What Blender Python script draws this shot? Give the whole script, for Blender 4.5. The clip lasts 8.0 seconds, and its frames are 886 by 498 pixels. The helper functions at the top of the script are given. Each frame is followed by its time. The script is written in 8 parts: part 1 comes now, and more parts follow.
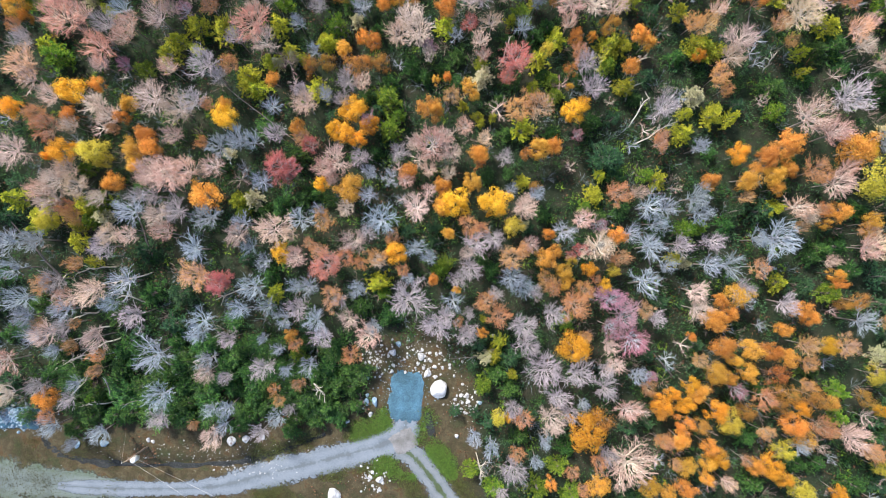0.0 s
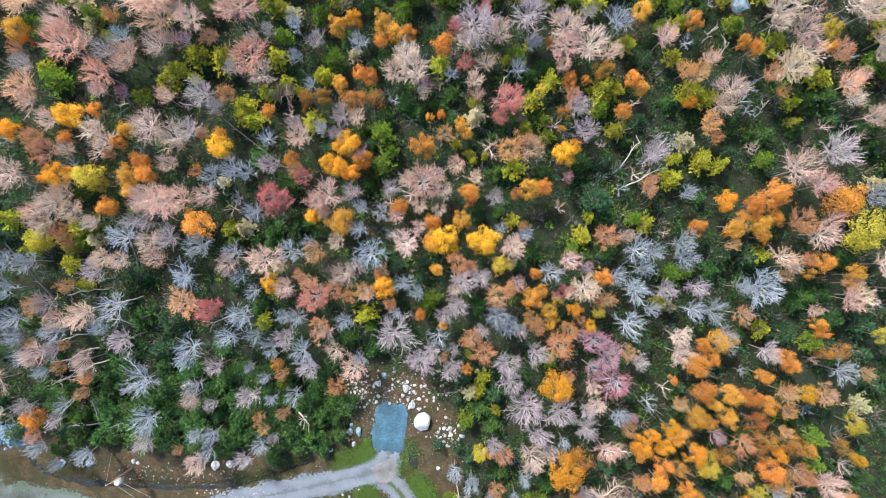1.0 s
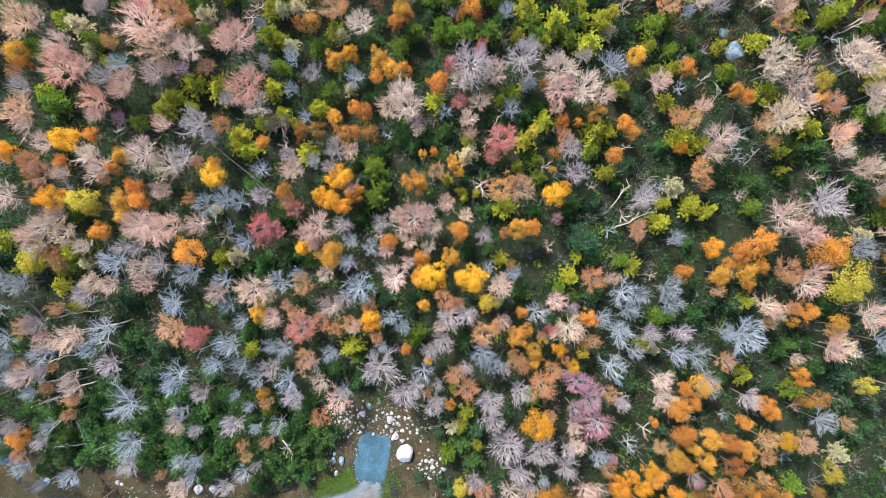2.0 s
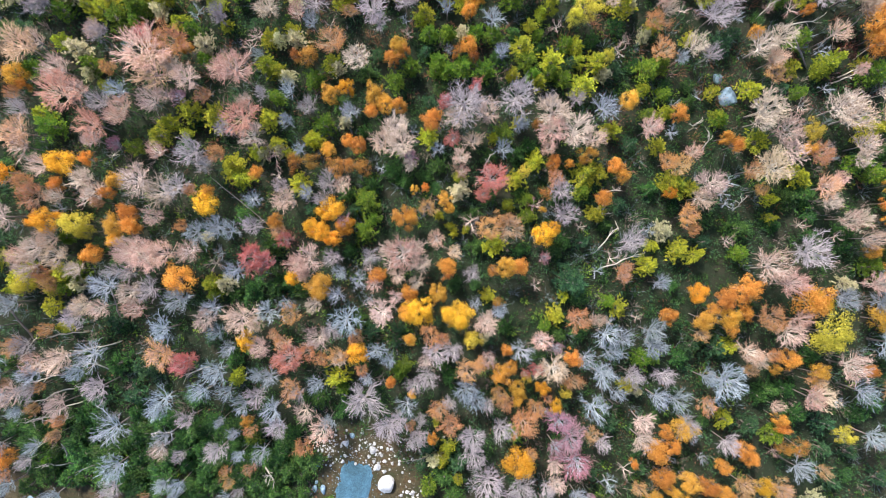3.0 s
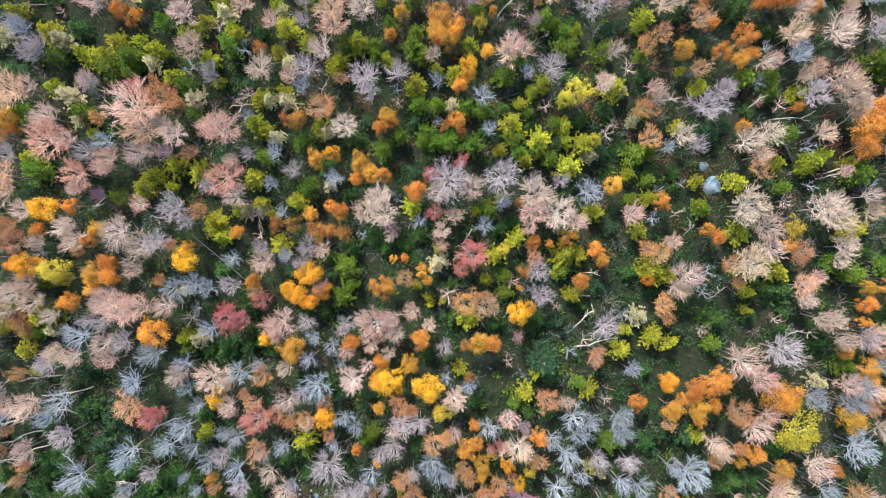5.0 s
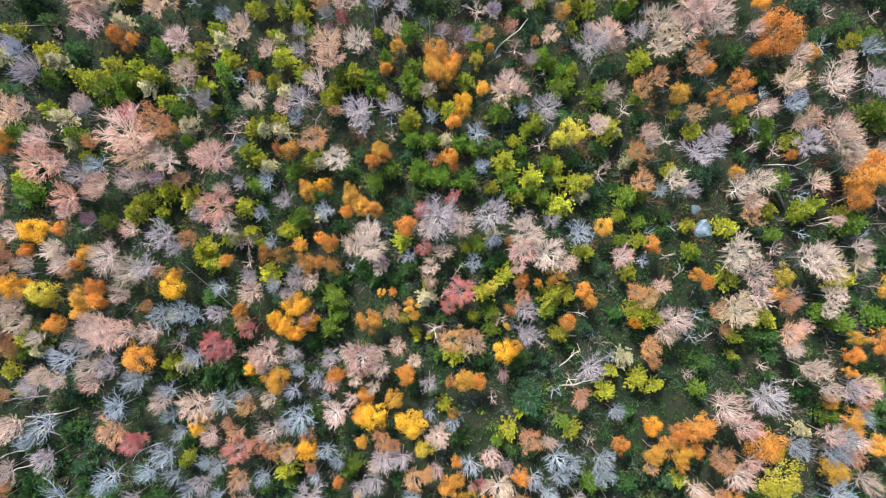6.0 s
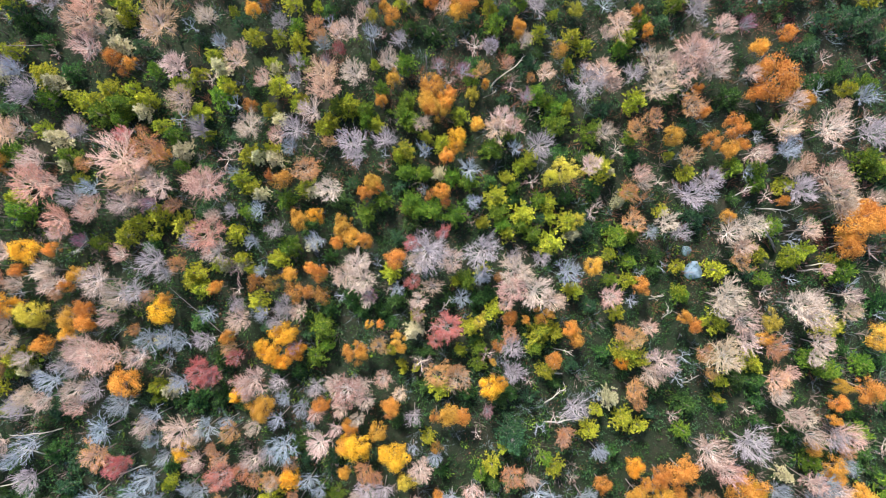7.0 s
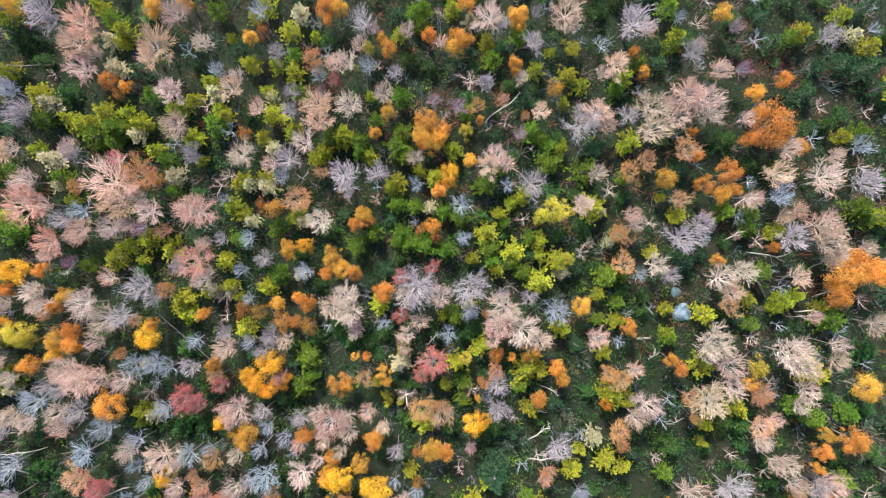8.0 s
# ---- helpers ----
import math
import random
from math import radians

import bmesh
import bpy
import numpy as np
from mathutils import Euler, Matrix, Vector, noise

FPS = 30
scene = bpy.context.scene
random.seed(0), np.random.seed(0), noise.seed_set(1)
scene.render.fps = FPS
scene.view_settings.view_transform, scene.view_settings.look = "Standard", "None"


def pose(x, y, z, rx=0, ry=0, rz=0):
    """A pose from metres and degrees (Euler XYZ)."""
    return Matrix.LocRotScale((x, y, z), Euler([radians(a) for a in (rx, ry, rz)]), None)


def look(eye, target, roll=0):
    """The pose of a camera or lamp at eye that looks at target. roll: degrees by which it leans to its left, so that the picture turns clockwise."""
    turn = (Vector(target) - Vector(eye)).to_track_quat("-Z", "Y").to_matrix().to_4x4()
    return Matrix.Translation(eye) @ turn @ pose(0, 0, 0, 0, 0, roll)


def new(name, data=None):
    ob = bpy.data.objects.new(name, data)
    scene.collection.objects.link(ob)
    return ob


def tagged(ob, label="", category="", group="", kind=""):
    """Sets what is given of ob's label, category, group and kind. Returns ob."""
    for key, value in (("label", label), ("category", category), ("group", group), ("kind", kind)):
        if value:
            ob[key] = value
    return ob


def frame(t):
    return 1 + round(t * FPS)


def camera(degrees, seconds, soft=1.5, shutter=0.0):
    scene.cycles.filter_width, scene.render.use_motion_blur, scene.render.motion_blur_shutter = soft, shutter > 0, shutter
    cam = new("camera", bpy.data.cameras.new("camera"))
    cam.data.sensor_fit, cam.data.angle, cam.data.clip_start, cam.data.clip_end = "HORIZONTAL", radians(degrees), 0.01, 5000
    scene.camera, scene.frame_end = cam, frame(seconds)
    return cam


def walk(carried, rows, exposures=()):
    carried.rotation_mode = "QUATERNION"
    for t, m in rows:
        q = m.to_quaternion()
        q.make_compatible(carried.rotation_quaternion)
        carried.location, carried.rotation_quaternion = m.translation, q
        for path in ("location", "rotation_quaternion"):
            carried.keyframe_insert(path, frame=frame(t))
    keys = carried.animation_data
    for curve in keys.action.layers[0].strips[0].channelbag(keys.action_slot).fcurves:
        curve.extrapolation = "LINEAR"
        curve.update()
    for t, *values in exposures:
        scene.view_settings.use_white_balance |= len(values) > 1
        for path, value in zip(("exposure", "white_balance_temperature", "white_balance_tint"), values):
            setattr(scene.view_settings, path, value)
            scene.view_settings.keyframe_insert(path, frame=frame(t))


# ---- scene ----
cam = camera(73.7, 8.0, soft=0.95)
PATH = [
    (0.0, 0.0, 0.0, 65.41, -0.03, -0.06, 0.0),
    (0.5, 0.6, 1.93, 65.77, -0.03, -0.06, 1.01),
    (1.0, 1.17, 3.87, 66.12, -0.05, -0.05, 2.05),
    (1.5, 1.7, 5.84, 66.44, -0.06, -0.05, 3.07),
    (3.0, 3.02, 11.76, 67.22, -0.07, -0.1, 6.17),
    (3.5, 3.43, 13.73, 67.39, -0.04, -0.08, 7.2),
    (4.0, 3.8, 15.73, 67.49, 0.01, -0.06, 8.16),
    (4.5, 4.14, 17.75, 67.54, 0.03, -0.05, 9.11),
    (6.0, 4.92, 23.83, 67.48, 0.04, 0.0, 12.08),
    (6.5, 5.13, 25.83, 67.49, 0.03, 0.05, 13.08),
    (7.0, 5.3, 27.79, 67.51, 0.0, 0.12, 14.03),
    (7.5, 5.45, 29.77, 67.53, 0.01, 0.19, 15.02),
    (8.0, 5.59, 31.75, 67.52, 0.04, 0.25, 16.02),
]
walk(cam, [(t, pose(x, y, z, rx, ry, rz)) for t, x, y, z, rx, ry, rz in PATH])

# ---- light: low soft sun behind thin cloud, blue sky light in the shade ----
SUN_EL, SUN_AZ = radians(47), radians(-35)      # azimuth from +y towards +x
world = bpy.data.worlds.new("sky")
scene.world = world
world.use_nodes = True
wn = world.node_tree.nodes
sky = wn.new("ShaderNodeTexSky")
sky.sky_type, sky.sun_disc = "NISHITA", False
sky.dust_density = 2.0
sky.sun_elevation, sky.sun_rotation = SUN_EL, SUN_AZ
world.node_tree.links.new(sky.outputs[0], wn["Background"].inputs[0])
wn["Background"].inputs[1].default_value = 0.15
lamp = bpy.data.lights.new("sun", "SUN")
lamp.energy, lamp.angle, lamp.color = 3.6, radians(5), (1.0, 0.935, 0.83)
sun = new("sun", lamp)
toward = Vector((math.sin(SUN_AZ) * math.cos(SUN_EL), math.cos(SUN_AZ) * math.cos(SUN_EL), math.sin(SUN_EL)))
sun.matrix_world = look(toward * 90, (0, 0, 0))
scene.view_settings.exposure = 0.92


# ---- materials ----
def material(name, rough=0.8):
    m = bpy.data.materials.new(name)
    m.use_nodes = True
    b = m.node_tree.nodes["Principled BSDF"]
    b.inputs["Roughness"].default_value = rough
    b.inputs["Specular IOR Level"].default_value = 0.25
    return m, m.node_tree.nodes, m.node_tree.links, b


def ramp(nodes, stops):
    r = nodes.new("ShaderNodeValToRGB")
    e = r.color_ramp.elements
    while len(e) < len(stops):
        e.new(0.5)
    for k, (p, c) in zip(e, stops):
        k.position, k.color = p, (*c, 1)
    return r


def leaf_material(name, light, mid, dark, through_light=0.35):
    """Leaves: each leaf and each tree a little different; some light comes through."""
    m, n, l, b = material(name, 0.65)
    geo, info = n.new("ShaderNodeNewGeometry"), n.new("ShaderNodeObjectInfo")
    r = ramp(n, ((0.0, dark), (0.45, mid), (0.95, light)))
    l.new(geo.outputs["Random Per Island"], r.inputs[0])
    hsv = n.new("ShaderNodeHueSaturation")
    hue = n.new("ShaderNodeMapRange")
    hue.inputs["To Min"].default_value, hue.inputs["To Max"].default_value = 0.482, 0.518
    l.new(info.outputs["Random"], hue.inputs["Value"])
    val = n.new("ShaderNodeMapRange")
    val.inputs["To Min"].default_value, val.inputs["To Max"].default_value = 0.7, 1.2
    tw = n.new("ShaderNodeMath")
    tw.operation = "FRACT"
    mul = n.new("ShaderNodeMath")
    mul.operation, mul.inputs[1].default_value = "MULTIPLY", 7.31
    l.new(info.outputs["Random"], mul.inputs[0])
    l.new(mul.outputs[0], tw.inputs[0])
    l.new(tw.outputs[0], val.inputs["Value"])
    l.new(hue.outputs[0], hsv.inputs["Hue"])
    l.new(val.outputs[0], hsv.inputs["Value"])
    l.new(r.outputs[0], hsv.inputs["Color"])
    l.new(hsv.outputs[0], b.inputs["Base Color"])
    tr = n.new("ShaderNodeBsdfTranslucent")
    l.new(hsv.outputs[0], tr.inputs["Color"])
    mix = n.new("ShaderNodeMixShader")
    mix.inputs[0].default_value = through_light
    l.new(b.outputs[0], mix.inputs[1])
    l.new(tr.outputs[0], mix.inputs[2])
    l.new(mix.outputs[0], n["Material Output"].inputs[0])
    return m


def bark_material(name, pale, dark, scale=6.0):
    m, n, l, b = material(name, 0.85)
    co = n.new("ShaderNodeTexCoord")
    nz = n.new("ShaderNodeTexNoise")
    nz.inputs["Scale"].default_value, nz.inputs["Detail"].default_value = scale, 6
    l.new(co.outputs["Object"], nz.inputs["Vector"])
    r = ramp(n, ((0.3, dark), (0.65, pale)))
    l.new(nz.outputs["Fac"], r.inputs[0])
    info = n.new("ShaderNodeObjectInfo")
    hsv = n.new("ShaderNodeHueSaturation")
    val = n.new("ShaderNodeMapRange")
    val.inputs["To Min"].default_value, val.inputs["To Max"].default_value = 0.66, 1.12
    l.new(info.outputs["Random"], val.inputs["Value"])
    l.new(val.outputs[0], hsv.inputs["Value"])
    tw, mul, sat = n.new("ShaderNodeMath"), n.new("ShaderNodeMath"), n.new("ShaderNodeMapRange")
    tw.operation, mul.operation, mul.inputs[1].default_value = "FRACT", "MULTIPLY", 5.17
    sat.inputs["To Min"].default_value, sat.inputs["To Max"].default_value = 0.8, 1.35
    l.new(info.outputs["Random"], mul.inputs[0])
    l.new(mul.outputs[0], tw.inputs[0])
    l.new(tw.outputs[0], sat.inputs["Value"])
    l.new(sat.outputs[0], hsv.inputs["Saturation"])
    tint, more, hue = n.new("ShaderNodeMath"), n.new("ShaderNodeMath"), n.new("ShaderNodeMapRange")
    tint.operation, more.operation, more.inputs[1].default_value = "FRACT", "MULTIPLY", 11.3
    hue.inputs["To Min"].default_value, hue.inputs["To Max"].default_value = 0.474, 0.53
    l.new(info.outputs["Random"], more.inputs[0])
    l.new(more.outputs[0], tint.inputs[0])
    l.new(tint.outputs[0], hue.inputs["Value"])
    l.new(hue.outputs[0], hsv.inputs["Hue"])
    l.new(r.outputs[0], hsv.inputs["Color"])
    l.new(hsv.outputs[0], b.inputs["Base Color"])
    return m


M_GOLD = leaf_material("golden_leaves", (0.95, 0.57, 0.06), (0.80, 0.39, 0.03), (0.46, 0.20, 0.02))
M_ORANGE = leaf_material("orange_leaves", (0.88, 0.5, 0.11), (0.74, 0.36, 0.055), (0.42, 0.16, 0.025))
M_RUSSET = leaf_material("russet_leaves", (0.72, 0.36, 0.09), (0.44, 0.19, 0.04), (0.20, 0.085, 0.02))
M_OLIVE = leaf_material("olive_yellow_leaves", (0.74, 0.62, 0.09), (0.52, 0.45, 0.05), (0.25, 0.23, 0.03))
M_RED = leaf_material("red_leaves", (0.68, 0.22, 0.185), (0.50, 0.125, 0.115), (0.28, 0.06, 0.06))
M_PEACH = leaf_material("thinning_leaves", (0.82, 0.44, 0.17), (0.64, 0.3, 0.1), (0.38, 0.17, 0.06))
M_PINE = leaf_material("pine_needles", (0.86, 0.80, 0.07), (0.34, 0.42, 0.04), (0.05, 0.12, 0.022), 0.25)
M_PINE_GREEN = leaf_material("green_pine_needles", (0.36, 0.48, 0.045), (0.11, 0.24, 0.028), (0.03, 0.09, 0.018), 0.25)
M_CREAM = leaf_material("pale_pine_needles", (0.95, 0.88, 0.64), (0.66, 0.62, 0.36), (0.26, 0.3, 0.13), 0.25)
M_FIR = leaf_material("fir_needles", (0.12, 0.25, 0.045), (0.03, 0.10, 0.026), (0.008, 0.032, 0.014), 0.2)
M_SPRUCE = leaf_material("spruce_needles", (0.1, 0.215, 0.075), (0.032, 0.092, 0.045), (0.011, 0.04, 0.026), 0.2)
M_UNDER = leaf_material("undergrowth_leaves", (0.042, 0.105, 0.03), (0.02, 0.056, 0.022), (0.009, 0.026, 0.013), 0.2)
M_HEATH = leaf_material("grey_green_heath_leaves", (0.12, 0.155, 0.135), (0.07, 0.095, 0.08), (0.035, 0.05, 0.042), 0.2)
M_RUSTY = leaf_material("rusty_ground_leaves", (0.22, 0.11, 0.06), (0.13, 0.07, 0.04), (0.06, 0.04, 0.025), 0.2)
M_GRASS_BRIGHT = leaf_material("bright_grass_blades", (0.15, 0.25, 0.04), (0.09, 0.17, 0.03), (0.05, 0.095, 0.025), 0.3)
M_MAROON = leaf_material("maroon_shrub_leaves", (0.20, 0.08, 0.07), (0.12, 0.045, 0.04), (0.06, 0.025, 0.025), 0.2)
M_GRASS = leaf_material("grass_blades", (0.12, 0.145, 0.04), (0.08, 0.095, 0.032), (0.05, 0.056, 0.025), 0.3)
M_TWIG_PINK = bark_material("pinkish_twigs", (0.74, 0.555, 0.465), (0.39, 0.27, 0.225))
M_TWIG_GREY = bark_material("grey_twigs", (0.38, 0.43, 0.49), (0.22, 0.255, 0.305))
M_TWIG_LILAC = bark_material("lilac_grey_twigs", (0.5, 0.45, 0.48), (0.28, 0.245, 0.27))
M_TWIG_RUST = bark_material("rusty_twigs", (0.58, 0.38, 0.26), (0.34, 0.21, 0.15))
M_TWIG_RED = bark_material("red_twigs", (0.62, 0.39, 0.38), (0.38, 0.2, 0.2))
M_TWIG_PURPLE = bark_material("purplish_twigs", (0.46, 0.28, 0.33), (0.27, 0.145, 0.185))
M_TWIG_MAUVE = bark_material("mauve_brown_twigs", (0.50, 0.36, 0.33), (0.30, 0.20, 0.19))
M_TWIG_CREAM = bark_material("cream_twigs", (0.8, 0.62, 0.51), (0.46, 0.34, 0.275))
M_TWIG_ROSE = bark_material("rosy_peach_twigs", (0.82, 0.555, 0.435), (0.44, 0.285, 0.22))
M_LIMB_ROSE = bark_material("rosy_brown_limb_bark", (0.92, 0.74, 0.64), (0.56, 0.42, 0.36))
M_LIMB = bark_material("pale_limb_bark", (0.94, 0.83, 0.75), (0.6, 0.5, 0.46))
M_LIMB_WHITE = bark_material("whitish_limb_bark", (0.84, 0.75, 0.67), (0.54, 0.46, 0.41))
M_LIMB_LILAC = bark_material("pale_lilac_limb_bark", (0.70, 0.65, 0.66), (0.43, 0.385, 0.395))
M_LIMB_TAN = bark_material("tan_limb_bark", (0.62, 0.48, 0.38), (0.37, 0.28, 0.22))
M_LIMB_GREY = bark_material("cool_grey_limb_bark", (0.54, 0.59, 0.645), (0.33, 0.37, 0.42))
M_BARK = bark_material("grey_brown_bark", (0.34, 0.30, 0.28), (0.18, 0.155, 0.145))
M_DEAD = bark_material("bleached_wood", (0.72, 0.66, 0.59), (0.46, 0.42, 0.38))


def soil_colour(n, l, co):
    """Open soil: olive grass, rusty bracken and bare earth in patches."""
    moss = n.new("ShaderNodeTexNoise")
    moss.inputs["Scale"].default_value, moss.inputs["Detail"].default_value = 0.5, 8
    moss.inputs["Roughness"].default_value = 0.68
    l.new(co.outputs["Object"], moss.inputs["Vector"])
    o = ramp(n, ((0.30, (0.030, 0.050, 0.020)), (0.41, (0.048, 0.052, 0.027)), (0.48, (0.058, 0.047, 0.027)), (0.55, (0.085, 0.076, 0.046)), (0.60, (0.080, 0.050, 0.026)), (0.74, (0.055, 0.066, 0.026))))
    l.new(moss.outputs["Fac"], o.inputs[0])
    return o.outputs[0]


def ground_material():
    """Forest floor: dark leaf litter, moss and rusty patches."""
    m, n, l, b = material("forest_floor", 0.95)
    co = n.new("ShaderNodeTexCoord")
    big, mid, fine = n.new("ShaderNodeTexNoise"), n.new("ShaderNodeTexNoise"), n.new("ShaderNodeTexNoise")
    for q, s in ((big, 0.16), (mid, 1.3), (fine, 9.0)):
        q.inputs["Scale"].default_value, q.inputs["Detail"].default_value = s, 5
        l.new(co.outputs["Object"], q.inputs["Vector"])
    a = ramp(n, ((0.36, (0.017, 0.036, 0.015)), (0.52, (0.026, 0.036, 0.021)), (0.68, (0.054, 0.042, 0.033))))
    l.new(big.outputs["Fac"], a.inputs[0])
    c = ramp(n, ((0.35, (0.012, 0.027, 0.013)), (0.55, (0.026, 0.035, 0.021)), (0.75, (0.070, 0.057, 0.045))))
    l.new(mid.outputs["Fac"], c.inputs[0])
    mx = n.new("ShaderNodeMix")
    mx.data_type, mx.inputs["Factor"].default_value = "RGBA", 0.55
    l.new(a.outputs[0], mx.inputs["A"])
    l.new(c.outputs[0], mx.inputs["B"])
    sep = n.new("ShaderNodeSeparateXYZ")
    l.new(co.outputs["Object"], sep.inputs[0])

    def smooth(value, lo, hi):
        r = n.new("ShaderNodeMapRange")
        r.interpolation_type = "SMOOTHSTEP"
        r.inputs["From Min"].default_value, r.inputs["From Max"].default_value = lo, hi
        l.new(value, r.inputs["Value"])
        return r.outputs[0]

    def calc(op, a, c):
        q = n.new("ShaderNodeMath")
        q.operation = op
        for k, v in enumerate((a, c)):
            if isinstance(v, float):
                q.inputs[k].default_value = v
            else:
                l.new(v, q.inputs[k])
        return q.outputs[0]

    wave = calc("MULTIPLY", calc("SUBTRACT", mid.outputs["Fac"], 0.5), 5.0)
    south = smooth(calc("ADD", sep.outputs["Y"], wave), -17.2, -19.4)
    west = smooth(calc("ADD", sep.outputs["X"], wave), 5.0, 3.0)
    dx, dy = calc("ADD", sep.outputs["X"], 2.6), calc("ADD", sep.outputs["Y"], 15.2)
    ring = calc("SQRT", calc("ADD", calc("MULTIPLY", dx, dx), calc("MULTIPLY", dy, dy)), 0.0)
    yard = smooth(calc("ADD", ring, wave), 7.4, 5.6)
    open_soil = calc("MAXIMUM", calc("MULTIPLY", south, west), yard)
    mo = n.new("ShaderNodeMix")
    mo.data_type = "RGBA"
    l.new(open_soil, mo.inputs["Factor"])
    l.new(mx.outputs["Result"], mo.inputs["A"])
    l.new(soil_colour(n, l, co), mo.inputs["B"])
    mx = mo
    f = ramp(n, ((0.35, (0.55, 0.55, 0.55)), (0.7, (1.3, 1.25, 1.2))))
    l.new(fine.outputs["Fac"], f.inputs[0])
    mu = n.new("ShaderNodeMix")
    mu.data_type, mu.blend_type, mu.inputs["Factor"].default_value = "RGBA", "MULTIPLY", 1.0
    l.new(mx.outputs["Result"], mu.inputs["A"])
    l.new(f.outputs[0], mu.inputs["B"])
    l.new(mu.outputs["Result"], b.inputs["Base Color"])
    bump = n.new("ShaderNodeBump")
    bump.inputs["Strength"].default_value, bump.inputs["Distance"].default_value = 0.8, 0.08
    l.new(fine.outputs["Fac"], bump.inputs["Height"])
    l.new(bump.outputs[0], b.inputs["Normal"])
    return m


def gravel_material(name, pale, mid, dark, big_scale=0.6):
    """Loose crushed stone: single stones of different tone, with stains."""
    m, n, l, b = material(name, 0.9)
    co = n.new("ShaderNodeTexCoord")
    v = n.new("ShaderNodeTexVoronoi")
    v.inputs["Scale"].default_value = 13
    l.new(co.outputs["Object"], v.inputs["Vector"])
    sep = n.new("ShaderNodeSeparateColor")
    l.new(v.outputs["Color"], sep.inputs[0])
    r = ramp(n, ((0.0, dark), (0.5, mid), (1.0, pale)))
    l.new(sep.outputs[0], r.inputs[0])
    nz = n.new("ShaderNodeTexNoise")
    nz.inputs["Scale"].default_value, nz.inputs["Detail"].default_value = big_scale, 6
    l.new(co.outputs["Object"], nz.inputs["Vector"])
    s = ramp(n, ((0.35, (0.62, 0.62, 0.58)), (0.65, (1.1, 1.1, 1.1))))
    l.new(nz.outputs["Fac"], s.inputs[0])
    mu = n.new("ShaderNodeMix")
    mu.data_type, mu.blend_type, mu.inputs["Factor"].default_value = "RGBA", "MULTIPLY", 1.0
    l.new(r.outputs[0], mu.inputs["A"])
    l.new(s.outputs[0], mu.inputs["B"])
    l.new(mu.outputs["Result"], b.inputs["Base Color"])
    bump = n.new("ShaderNodeBump")
    bump.inputs["Strength"].default_value, bump.inputs["Distance"].default_value = 0.7, 0.04
    l.new(v.outputs["Distance"], bump.inputs["Height"])
    l.new(bump.outputs[0], b.inputs["Normal"])
    return m


